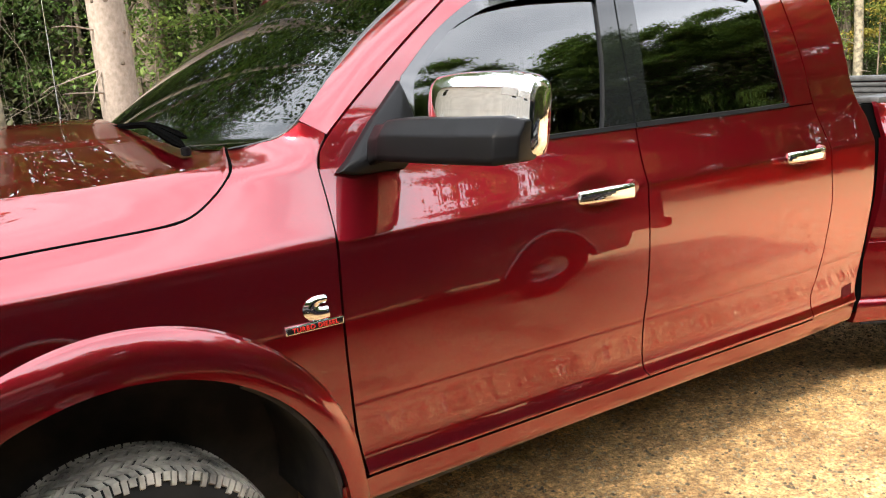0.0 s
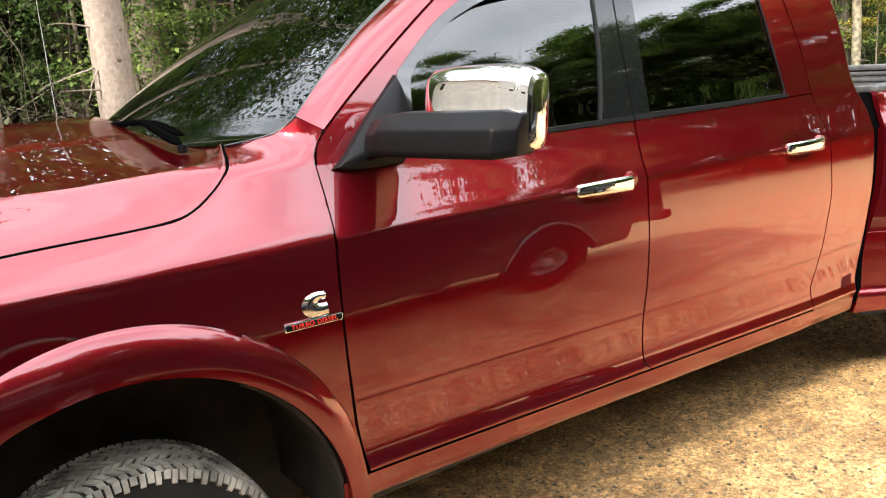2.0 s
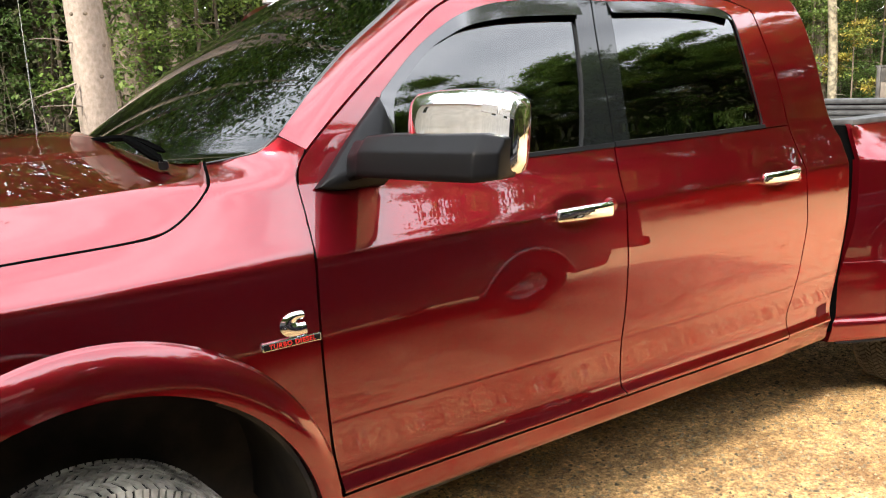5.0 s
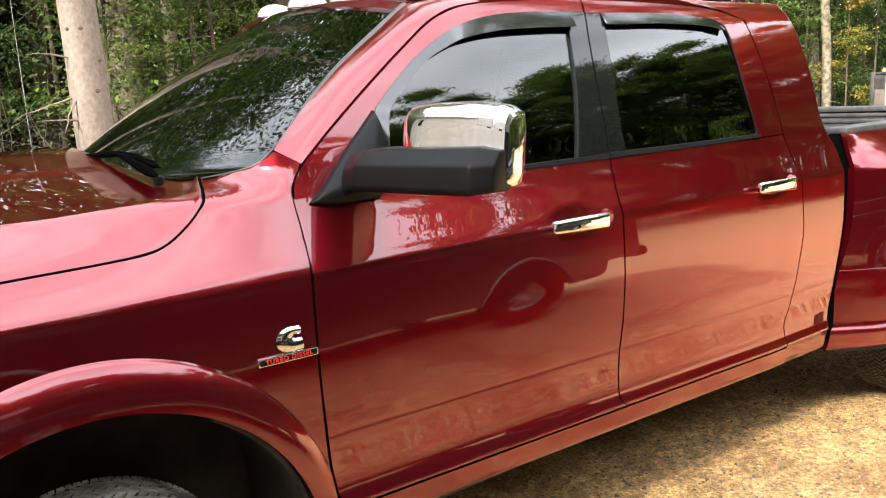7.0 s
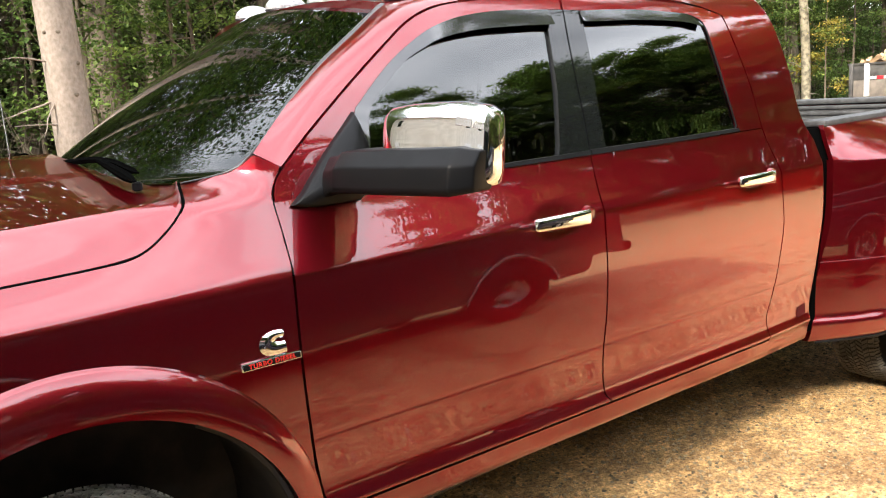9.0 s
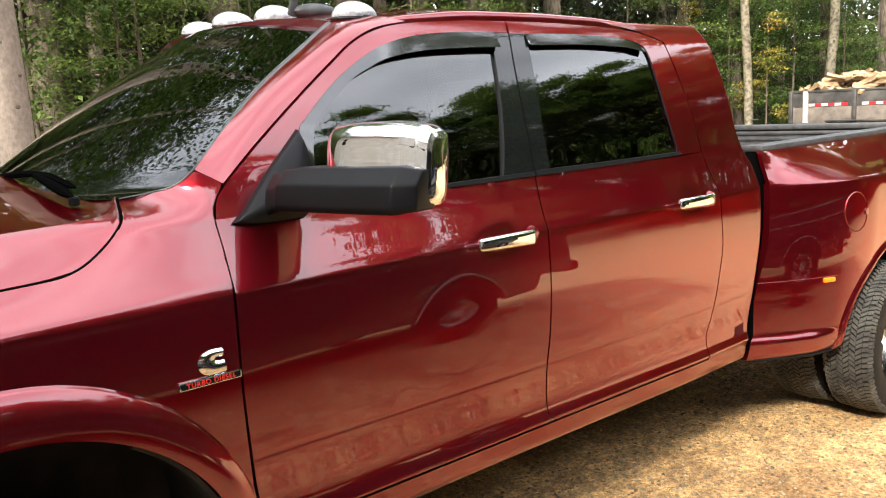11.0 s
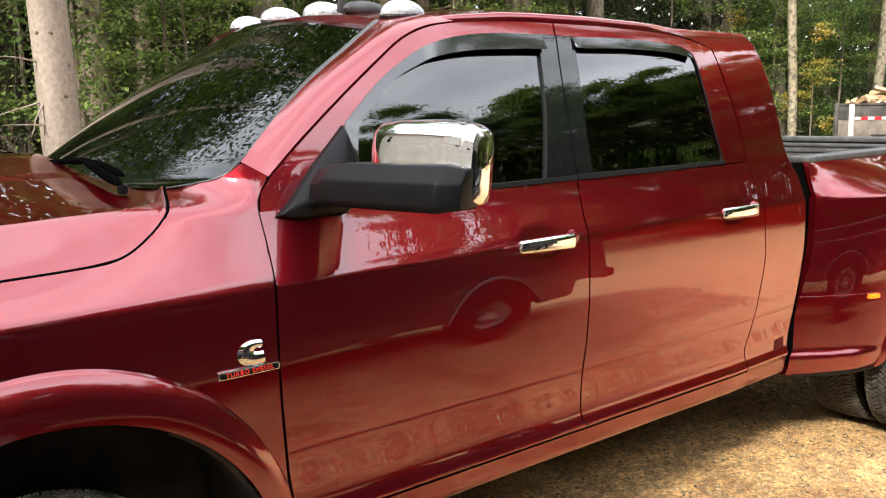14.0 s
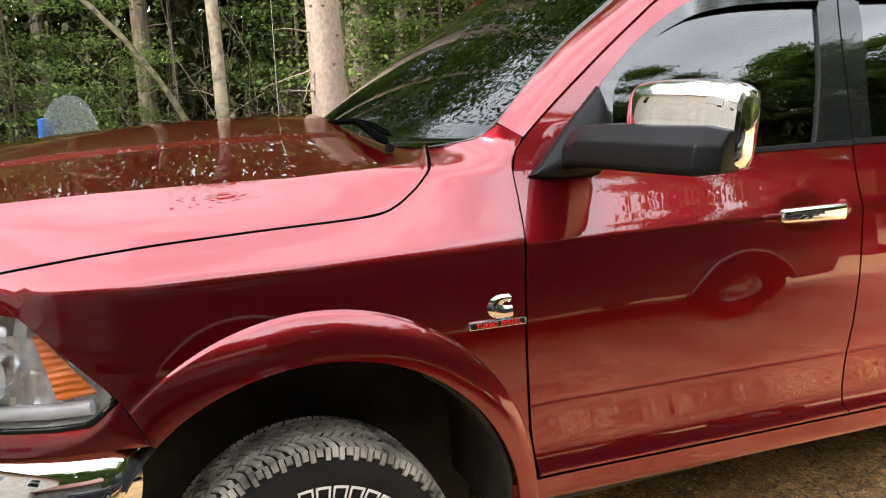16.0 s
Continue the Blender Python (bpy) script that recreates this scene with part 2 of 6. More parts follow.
def grid_bm(rows, lip=(0, 0, 0), bm=None, thick=None):
    """A sheet through a grid of places, with its rim turned in by lip, or made thick by thick."""
    bm = bm or bmesh.new()
    vs = [[bm.verts.new(p) for p in row] for row in rows]
    for a, b in zip(vs, vs[1:]):
        for k in range(len(a) - 1):
            bm.faces.new((a[k], a[k + 1], b[k + 1], b[k]))
    rim = vs[0] + [r[-1] for r in vs[1:]] + vs[-1][-2::-1] + [r[0] for r in vs[-2:0:-1]]
    off = Vector(lip if thick is None else thick)
    if off.length > 0:
        low = [bm.verts.new(v.co + off) for v in rim]
        for k in range(len(rim)):
            j = (k + 1) % len(rim)
            bm.faces.new((rim[k], low[k], low[j], rim[j]))
        if thick is not None:
            inner = {id(v): w for v, w in zip(rim, low)}
            back = [[inner[id(v)] if id(v) in inner else bm.verts.new(v.co + off) for v in row] for row in vs]
            for a, b in zip(back, back[1:]):
                for k in range(len(a) - 1):
                    bm.faces.new((a[k], b[k], b[k + 1], a[k + 1]))
    return bm


# ---- the pickup truck: x runs rearwards from the front axle, y inwards from the near doors, z up ----
MID = 1.0   # the truck's centre line
truck = thing("pickup_truck", "dark cherry red four-door dual-rear-wheel pickup truck with chrome trim on gravel", "pickup truck")
# the door's section: a sill, a scooped lower edge that flares outwards, a soft turn at mid height, the shoulder line
side_y = smooth_curve(
    [0.36, 0.46, 0.492, 0.504, 0.520, 0.546, 0.573, 0.5835, 0.588, 0.594, 0.601, 0.610, 0.620, 0.630, 0.640, 0.652, 0.666, 0.682, 0.70, 0.72, 0.75, 0.80, 0.90, 0.95, 0.985, 1.019, 1.040, 1.060, 1.080, 1.10, 1.135, 1.17, 1.20, 1.243, 1.258, 1.30, 1.37, 1.42, 1.44, 1.55, 1.65, 1.75, 1.85, 1.90, 1.96, 1.99],
    [0.30, 0.10, 0.022, 0.004, -0.003, -0.0065, -0.0100, -0.0155, -0.0190, -0.0181, -0.0160, -0.0130, -0.0100, -0.0076, -0.0058, -0.0044, -0.0033, -0.0026, -0.0022, -0.0019, -0.0019, -0.0016, -0.0010, -0.0006, -0.0004, -0.0001, 0.00045, 0.0013, 0.00237, 0.00364, 0.00605, 0.0086, 0.0108, 0.0141, 0.0195, 0.0375, 0.0660, 0.0835, 0.0897, 0.117, 0.1465, 0.180, 0.217, 0.239, 0.277, 0.32],
)


def lift(x, z):
    """The lower body lines climb a little towards the front."""
    return 0.030 * min(max((2.2 - x) / 1.25, -0.3), 1.25) * (1 - ease(0.80, 1.0, z))


def both(name, make, mat, parents, label="", sharp=32.0):
    """The near part, and its mirror image on the far side."""
    made = []
    for far, parent in zip((False, True), parents):
        bm = make()
        if far:
            for v in bm.verts:
                v.co.y = 2 * MID - v.co.y
        made.append(part(name, bm, mat, parent, label, sharp))
    return made


def skin(outer, inner, n, m, push=0.0, lip=0.014, yf=side_y, thick=None):
    """A body panel between two outlines in x and z, lying on the truck's side; push: outwards."""
    a, b = outer(n) if callable(outer) else spline(outer, n), inner(n) if callable(inner) else spline(inner, n)
    rows = []
    for k in range(m):
        row = a + (b - a) * (k / (m - 1))
        rows.append([(x, yf(z) - push, z) for x, z in row])
    return grid_bm(rows, (0, lip, 0), thick=thick)


# seams between the panels (x by z)
front_seam = smooth_curve([0.50, 0.60, 0.75, 1.03, 1.16, 1.26, 1.35, 1.43, 1.47, 1.51], [0.585, 0.572, 0.557, 0.551, 0.556, 0.561, 0.563, 0.560, 0.572, 0.605])
b_seam = smooth_curve([0.50, 0.56, 0.62, 0.73, 0.90, 1.09, 1.28, 1.44, 1.65, 1.82, 1.96], [1.700, 1.690, 1.645, 1.650, 1.678, 1.694, 1.702, 1.722, 1.735, 1.758, 1.795])
c_seam = smooth_curve([0.50, 0.57, 0.66, 0.75, 0.86, 1.07, 1.23, 1.41, 1.61, 1.78, 1.90], [2.655, 2.652, 2.645, 2.687, 2.735, 2.782, 2.782, 2.758, 2.742, 2.720, 2.699])
cab_rear = smooth_curve([0.43, 0.60, 0.68, 0.80, 1.02, 1.17, 1.34, 1.41, 1.52, 1.70, 1.85, 1.97], [2.990, 2.998, 3.020, 3.062, 3.122, 3.140, 3.144, 3.112, 3.088, 3.092, 3.080, 3.035])
GAP = 0.0034
TOP_SEAM = [(0.605, 1.51), (0.708, 1.595), (0.861, 1.709), (1.005, 1.809), (1.11, 1.876), (1.215, 1.918), (1.339, 1.940), (1.569, 1.955), (1.793, 1.960)]


def dent(x, z, cx, cz, rx, rz, deep):
    q = ((x - cx) / rx) ** 2 + ((z - cz) / rz) ** 2
    return deep * (1 - q) ** 2 if q < 1 else 0.0


def door_lower(left, right, cup, low=0.5835, high=1.426):
    zs = sorted(set(np.round(np.r_[np.linspace(low, 0.70, 32), np.linspace(0.71, high, 64), 1.243, 1.250, 1.258, 0.774, 0.780, 0.786, 0.792, 0.798], 4)))
    zs = [z for z in zs if low <= z <= high]
    rows = []
    for z in zs:
        a, b = left(z) + GAP, right(z) - GAP
        rows.append([(x, side_y(z) + dent(x, z, cup + 0.01, 1.247, 0.125, 0.056, 0.009) + 0.0009 * math.exp(-(((z - 0.786) / 0.005) ** 2)), z + lift(x, z)) for x in np.linspace(a, b, 44)])
    return grid_bm(rows, (0, 0.02, 0))


front_doors = both("front_door", lambda: door_lower(front_seam, b_seam, 1.47), PAINT, (truck, truck), "glossy red front door with a tinted window")
rear_doors = both("rear_door", lambda: door_lower(b_seam, c_seam, 2.56), PAINT, (truck, truck), "glossy red rear door with a tinted window")

F_WIN = [(0.800, 1.4245), (0.822, 1.55), (0.846, 1.619), (0.879, 1.655), (1.003, 1.753), (1.13, 1.826), (1.23, 1.866), (1.353, 1.893), (1.528, 1.908), (1.694, 1.913)]
R_WIN = [(1.863, 1.910), (2.00, 1.914), (2.166, 1.914), (2.431, 1.902), (2.525, 1.882), (2.560, 1.846), (2.567, 1.73), (2.571, 1.593), (2.588, 1.460), (2.575, 1.442)]
frame_outer = [(0.566, 1.4245), (0.576, 1.468), (0.609, 1.506), (0.712, 1.591), (0.864, 1.704), (1.008, 1.804), (1.113, 1.871), (1.217, 1.912), (1.340, 1.934), (1.569, 1.950), (1.789, 1.955)]
frame_inner = F_WIN + [(1.776, 1.913)]
both("window_frame", lambda: skin(frame_outer, frame_inner, 70, 8), PAINT, front_doors, "red upper door frame")
b_front = lambda n: np.array([(np.interp(z, [1.43, 1.47, 1.65, 1.913], [1.572, 1.588, 1.638, 1.690]), z) for z in np.linspace(1.43, 1.911, n)])
b_line = lambda n: np.array([(b_seam(z) - GAP, z) for z in np.linspace(1.43, 1.911, n)])
both("pillar_trim", lambda: skin(b_front, b_line, 24, 6, 0.001), GLOSS_BLACK, front_doors, "gloss black pillar trim")
b_line2 = lambda n: np.array([(b_seam(z) + GAP, z) for z in np.linspace(1.43, 1.911, n)])
r_front = lambda n: np.array([(np.interp(z, [1.43, 1.567, 1.80, 1.91], [1.803, 1.808, 1.846, 1.863]), z) for z in np.linspace(1.43, 1.911, n)])
both("pillar_trim", lambda: skin(b_line2, r_front, 24, 6, 0.001), GLOSS_BLACK, rear_doors, "gloss black pillar trim")
rear_outer = [(1.801, 1.955), (2.082, 1.955), (2.40, 1.944), (2.57, 1.924), (2.65, 1.903), (2.693, 1.885), (2.714, 1.775), (2.738, 1.609), (2.752, 1.43)]
rear_inner = [(1.785, 1.913)] + R_WIN[:-1] + [(2.590, 1.43)]
both("window_frame", lambda: skin(rear_outer, rear_inner, 70, 8), PAINT, rear_doors, "red upper door frame")


def pane(top, bottom, deep):
    return skin(lambda n: spline(top, n), lambda n: spline(bottom, n), 40, 14, -deep, thick=(0, 0.005, 0))


both("side_window", lambda: pane(F_WIN + [(1.69, 1.90), (1.596, 1.43)], [(0.80, 1.425), (1.2, 1.425), (1.596, 1.425)], 0.010), TINT, front_doors, "dark tinted side window")
both("side_window", lambda: pane([(1.800, 1.43), (1.810, 1.57), (1.845, 1.80)] + R_WIN, [(1.80, 1.424), (2.2, 1.425), (2.58, 1.43)], 0.010), TINT, rear_doors, "dark tinted side window")
both("belt_seal", lambda: skin([(0.86, 1.438), (1.2, 1.438), (b_seam(1.43) - GAP, 1.440)], [(0.86, 1.426), (1.2, 1.426), (b_seam(1.43) - GAP, 1.426)], 20, 4, 0.007), RUBBER_TRIM, front_doors, "black rubber window seal")
both("belt_seal", lambda: skin([(b_seam(1.43) + GAP, 1.443), (2.2, 1.441), (2.588, 1.443)], [(b_seam(1.43) + GAP, 1.426), (2.2, 1.427), (2.588, 1.430)], 20, 4, 0.007), RUBBER_TRIM, rear_doors, "black rubber window seal")
for doors, edge in ((front_doors, F_WIN), (rear_doors, R_WIN)):
    both("window_seal", lambda: tube([(x, side_y(z) + 0.005, z) for x, z in spline(edge, 60)], 0.0040, 6), RUBBER_TRIM, doors, "black rubber window seal")


def visor(outer, inner, n, off=0.016):
    """A smoked shield fixed along the window's upper edge and standing off the glass at its free edge."""
    a, b = spline(outer, n), spline(inner, n)
    rows = []
    for t in np.linspace(0, 1, 6):
        rows.append([(x, side_y(z) - 0.003 - off * t, z) for x, z in a + (b - a) * t])
    return grid_bm(rows, thick=(0, 0.004, 0))


F_VISOR = [(0.862, 1.520), (0.880, 1.605), (0.914, 1.655), (1.040, 1.752), (1.13, 1.795), (1.213, 1.824), (1.354, 1.846), (1.528, 1.856), (1.700, 1.860)]
both("window_visor", lambda: visor([(0.842, 1.52), (0.850, 1.622), (0.879, 1.657), (1.003, 1.755), (1.13, 1.828), (1.23, 1.868), (1.353, 1.895), (1.528, 1.910), (1.708, 1.912)], F_VISOR, 60), VISOR, front_doors, "smoked acrylic rain visor")
both("window_visor", lambda: visor([(1.862, 1.898), (1.880, 1.910), (2.166, 1.914), (2.431, 1.900), (2.505, 1.882), (2.538, 1.860)],
     [(1.858, 1.880), (1.880, 1.870), (2.166, 1.874), (2.40, 1.866), (2.48, 1.855), (2.530, 1.846)], 50, 0.010), VISOR, rear_doors, "smoked acrylic rain visor")


def handle_bar():
    bm = box_bm(0.245, 0.024, 0.046, bevel=0.0115, seg=4)
    for v in bm.verts:   # bowed a little, thicker in the middle
        v.co.y -= 0.012 * (1 - (v.co.x / 0.12) ** 2)
        v.co.z *= 1 + 0.12 * v.co.x / 0.12
    bmesh.ops.rotate(bm, verts=bm.verts[:], cent=(0, 0, 0), matrix=Matrix.Rotation(radians(1.5), 3, "Y"))
    return bm


def placed(make, x, y, z):
    def run():
        bm = make()
        bmesh.ops.translate(bm, verts=bm.verts[:], vec=(x, y, z))
        return bm
    return run


def handle_boss():
    bm = cyl_bm(0.026, 0.022, Matrix.Rotation(radians(90), 4, "X"), 24, 0.021, 0.004)
    for v in bm.verts:
        v.co.x *= 1.1
    return bm


for x, doors in ((1.475, front_doors), (2.555, rear_doors)):
    both("door_handle", placed(handle_bar, x, -0.016, 1.247), CHROME, doors, "chrome pull handle")
    both("handle_boss", placed(handle_boss, x + 0.138, 0.006, 1.250), PAINT, doors)

# cab corner behind the rear door, rocker sill, inner shell
def corner():
    zs = sorted(set(np.round(np.r_[0.46, 0.48, 0.492, 0.498, 0.504, 0.512, 0.52, 0.53, 0.546, 0.56, 0.580, np.linspace(0.5835, 0.70, 24), np.linspace(0.71, 1.97, 66), 0.780, 0.786, 0.792, 1.243, 1.252, 1.262], 4)))
    rows = []
    for z in zs:
        a = (c_seam(z) if z < 1.895 else np.interp(z, [1.895, 1.93, 1.97], [2.699, 2.575, 2.35])) + GAP
        b = cab_rear(z)
        rows.append([(x, side_y(z) + 0.0009 * math.exp(-(((z - 0.786) / 0.005) ** 2)) + (0.035 * ease(b - 0.035, b, x) ** 2), z + lift(x, z)) for x in np.r_[np.linspace(a, b - 0.036, 20), np.linspace(b - 0.032, b, 9)]])
    return grid_bm(rows, (0, 0.03, 0))


both("cab_corner", corner, PAINT, (truck, truck), "red cab rear corner panel")


def sill():
    rows = [[(x, side_y(z), z + lift(x, z)) for x in np.linspace(0.50, 2.75, 40)] for z in (0.46, 0.48, 0.492, 0.498, 0.504, 0.512, 0.520, 0.53, 0.54, 0.546, 0.555, 0.565, 0.570, 0.573)]
    return grid_bm(rows, (0, 0.05, 0))


both("rocker_sill", sill, PAINT, (truck, truck), "red rocker sill under the doors")


def ellipse_r(th, a, b):
    return 1.0 / math.sqrt((math.cos(th) / a) ** 2 + (math.sin(th) / b) ** 2)


def ray_out(cx, cz, th, poly):
    """The distance from (cx, cz) at which a ray leaves an outline."""
    dx, dz, best = math.cos(th), math.sin(th), 0.0
    for (x1, z1), (x2, z2) in zip(poly, poly[1:]):
        ex, ez = x2 - x1, z2 - z1
        det = dx * -ez + ex * dz
        if abs(det) < 1e-9:
            continue
        r = ((x1 - cx) * -ez + ex * (z1 - cz)) / det
        s = (dx * (z1 - cz) - dz * (x1 - cx)) / det
        if -1e-6 <= s <= 1 + 1e-6 and r > best:
            best = r
    return best


nose_shift = smooth_curve([-0.95, -0.92, -0.85, -0.75, -0.66, -0.55, -0.45, -0.36, 0.0], [0.42, 0.32, 0.20, 0.118, 0.075, 0.035, 0.012, 0.0, 0.0])


FENDER_EDGE = [(0.576, 0.50)] + [(front_seam(z) - GAP, z) for z in np.linspace(0.51, 1.25, 16)] + [(-0.60, 1.25), (-0.61, 1.215), (-0.543, 1.203), (-0.519, 1.164), (-0.423, 1.012), (-0.372, 0.915), (-0.30, 0.80)]


def fender_side():
    cx, cz, bm = 0.0, 0.55, bmesh.new()
    marks = [math.atan2(z - cz, x - cx) for x, z in FENDER_EDGE]
    ths = sorted(set(np.round(np.r_[np.linspace(-0.09, math.radians(136.4), 190), [m for m in marks if -0.09 < m < math.radians(136.4)]], 5)))
    rows = []
    for th in ths:
        ri = ellipse_r(max(th, 0), 0.512, 0.485) if th >= 0 else 0.512 / math.cos(th)
        ro = ellipse_r(max(th, 0), 0.585, 0.60) if th >= 0 else 0.585 / math.cos(th)
        re = max(ray_out(cx, cz, th, FENDER_EDGE), ri + 0.015)
        rs = [ri + (min(ro, re) - ri) * k for k in (0, 0.06, 0.13, 0.2, 0.28, 0.36, 0.45, 0.54, 0.63, 0.72, 0.80, 0.87, 0.92, 0.94, 0.97, 1.0)] + [min(ro, re) + max(re - ro, 0.0005) * k / 24 for k in range(1, 25)]
        row = []
        for r in rs:
            t = (r - ri) / (ro - ri)
            x, z = cx + r * math.cos(th), cz + r * math.sin(th)
            out = (0.004 * min(1.0, (1 - t) / 0.06) + 0.0255 * (1 - t**2.6)) * (1 - 0.65 * ease(1.75, 2.36, th)) if t < 1 else 0.0
            row.append((x, side_y(max(z, 0.70)) + nose_shift(x) - out, z))
        rows.append(row)
    return grid_bm(rows, (0, 0.03, 0), bm)


# the shoulder over the front wheel: one surface that the hood seam is cut across
HOOD_SEAM = [(-0.88, 1.225), (-0.78, 1.258), (-0.62, 1.292), (-0.39, 1.318), (-0.14, 1.329), (0.12, 1.338), (0.222, 1.350), (0.300, 1.392), (0.352, 1.440), (0.388, 1.487)]
shoulder_front = smooth_curve([1.20, 1.25, 1.295, 1.335, 1.365, 1.392, 1.41, 1.44, 1.487, 1.55], [0.005, 0.015, 0.050, 0.095, 0.136, 0.182, 0.215, 0.274, 0.54, 0.9])
shoulder_rear = smooth_curve([1.20, 1.25, 1.30, 1.37, 1.44, 1.48, 1.512, 1.55], [0.011, 0.0165, 0.0375, 0.0655, 0.090, 0.1005, 0.110, 0.121])


def shoulder(x, z):
    b = ease(-0.15, 0.56, x)
    y = (1 - b) * shoulder_front(z) + b * shoulder_rear(z) + nose_shift(x) * (1 if z < 1.25 else 1 - 0.5 * ease(1.25, 1.45, z))
    return y + 0.10 * ease(1.43, 1.512, z) * (1 - ease(0.40, 0.60, x)) * ease(0.22, 0.40, x)


def fender_top():
    top = spline(HOOD_SEAM, 70)
    top = np.vstack([top, spline([(0.394, 1.489), (0.457, 1.497), (0.502, 1.509), (0.546, 1.544)], 14), line([(0.548, 1.544), (0.600, 1.512)], 7)[1:], [(front_seam(z) - GAP, z) for z in np.linspace(1.505, 1.30, 12)]])
    rows = []
    for xt, zt in top:
        xb = min(max(xt, -0.88), front_seam(1.25) - GAP)
        zb = 1.25 if xb > -0.595 else float(np.interp(xb, [-0.78, -0.66, -0.60], [1.228, 1.218, 1.205]))
        row = []
        for s in np.linspace(0, 1, 20):
            zt = max(zt, zb + 0.004)
            x, z = xb + (xt - xb) * s, zb + (zt - zb) * s
            x = min(x, front_seam(z) - 0.0005)
            row.append((x, shoulder(x, z), z))
        rows.append(row)
    return grid_bm(rows, (0, 0.05, -0.006))


# near-black strips that stand in for the shade within the door and hood seams
both("door_seam_shade", lambda: grid_bm([[(front_seam(z) + d, max(side_y(z), shoulder(front_seam(z) - GAP, z)) + 0.001, z) for d in (0.0002, 0.0018, 0.0032)] for z in np.linspace(1.248, 1.507, 24)], thick=(0, 0.006, 0)), SEAM, front_doors)
both("hood_seam_shade", lambda: tube([(x, shoulder(x, z) + 0.0035, z + 0.0015) for x, z in spline(HOOD_SEAM, 90)], 0.0036, 6), SEAM, (truck, truck))
fenders = both("front_fender", fender_side, PAINT, (truck, truck), "red front fender with a flared wheel arch")
both("fender_crown", fender_top, PAINT, fenders)

seam_z = smooth_curve([p[0] for p in HOOD_SEAM], [p[1] for p in HOOD_SEAM])
hood_rear = smooth_curve([0.0, 0.2, 0.45, 0.7, 1.0], [0.388, 0.388, 0.345, 0.285, 0.25])
crease_z = smooth_curve([-0.96, -0.80, -0.63, -0.39, 0.0, 0.146, 0.30, 0.352, 0.388], [1.360, 1.398, 1.421, 1.430, 1.434, 1.443, 1.455, 1.466, 1.490])
bulge_z = smooth_curve([-0.96, -0.85, -0.70, -0.50, -0.10, 0.10, 0.20, 0.39], [1.405, 1.448, 1.470, 1.4875, 1.5025, 1.505, 1.506, 1.512])
bulge_rise = smooth_curve([-0.96, -0.50, 0.15, 0.30, 0.39], [0.016, 0.0175, 0.019, 0.012, 0.004])
mid_z = smooth_curve([-0.96, -0.85, -0.70, -0.50, -0.30, -0.10, 0.10, 0.25, 0.39], [1.455, 1.490, 1.517, 1.540, 1.554, 1.562, 1.566, 1.564, 1.556])


def hood():
    """A rounded shoulder up to a crease, a flat side plane, a low step and the raised middle."""
    half = []
    for u in np.linspace(0, 1, 72):
        row = []
        for k in range(16):
            s = k / 15
            x = -0.90 + (0.388 + 0.90) * u
            zs = seam_z(min(max(x, -0.88), 0.388)) + 0.004
            z = zs + (max(crease_z(x), zs + 0.003) - zs) * s
            row.append((x, shoulder(x, z) + 0.003 * (1 - s), z))
        yc = row[-1][1]
        for w in np.r_[0.006, 0.015, 0.03, 0.06, np.linspace(0.10, 0.42, 9), 0.44, 0.452, 0.462, 0.475, 0.49, 0.505, 0.52, 0.535, 0.545, 0.555, 0.57, 0.60, np.linspace(0.65, 1.0, 8)]:
            y = yc + (MID - yc) * w
            x = -0.90 - 0.06 * w + (hood_rear(y) + 0.90 + 0.06 * w) * u
            zc = max(crease_z(x), seam_z(min(max(x, -0.88), 0.388)) + 0.007)
            zb = max(bulge_z(x), zc + 0.004)
            z = zc + (zb - zc) * min(w / 0.46, 1.0) + bulge_rise(x) * float(np.interp(w, [0.455, 0.475, 0.53, 0.55], [0.0, 0.12, 0.88, 1.0]))
            z += max(mid_z(x) - zb - bulge_rise(x), 0.0) * (1 - (1 - max(w - 0.55, 0.0) / 0.45) ** 1.5)
            row.append((x, y, z - 0.10 * ease(-0.80, -0.96, x) ** 2))
        half.append(row + [(x, 2 * MID - y, z) for x, y, z in row[-2::-1]])
    return grid_bm(half, (0, 0, -0.02))


part("hood", hood(), PAINT, truck, "red hood with a raised centre bulge", sharp=9.0)


# windshield, its pillars, cowl, wipers
SHIELD_SIDE = [(0.385, 0.240, 1.486), (0.46, 0.208, 1.497), (0.51, 0.180, 1.512), (0.56, 0.172, 1.552), (0.70, 0.220, 1.665), (0.83, 0.264, 1.760), (0.97, 0.308, 1.846), (1.115, 0.360, 1.932)]


def shield_rows(n=44, m=44):
    side, rows = spline(SHIELD_SIDE, n), []
    for w in np.linspace(-1, 1, m):
        a, row = abs(w), []
        for k in range(n):
            s = max(k - 6, 0) / (n - 7)
            mid = Vector((0.25, MID, 1.480)).lerp(Vector((1.02, MID, 1.985)), s)
            edge = Vector(side[k])
            p = mid + (edge - mid) * a**1.8
            p.y = MID + math.copysign((MID - edge.y) * a, w)
            p.z += 0.018 * math.sin(math.pi * s) * (1 - a**2)
            row.append(p)
        rows.append(row)
    return rows


part("windshield", grid_bm(shield_rows(), thick=(0.004, 0, -0.005)), SHIELD, truck, "curved tinted windshield reflecting trees")


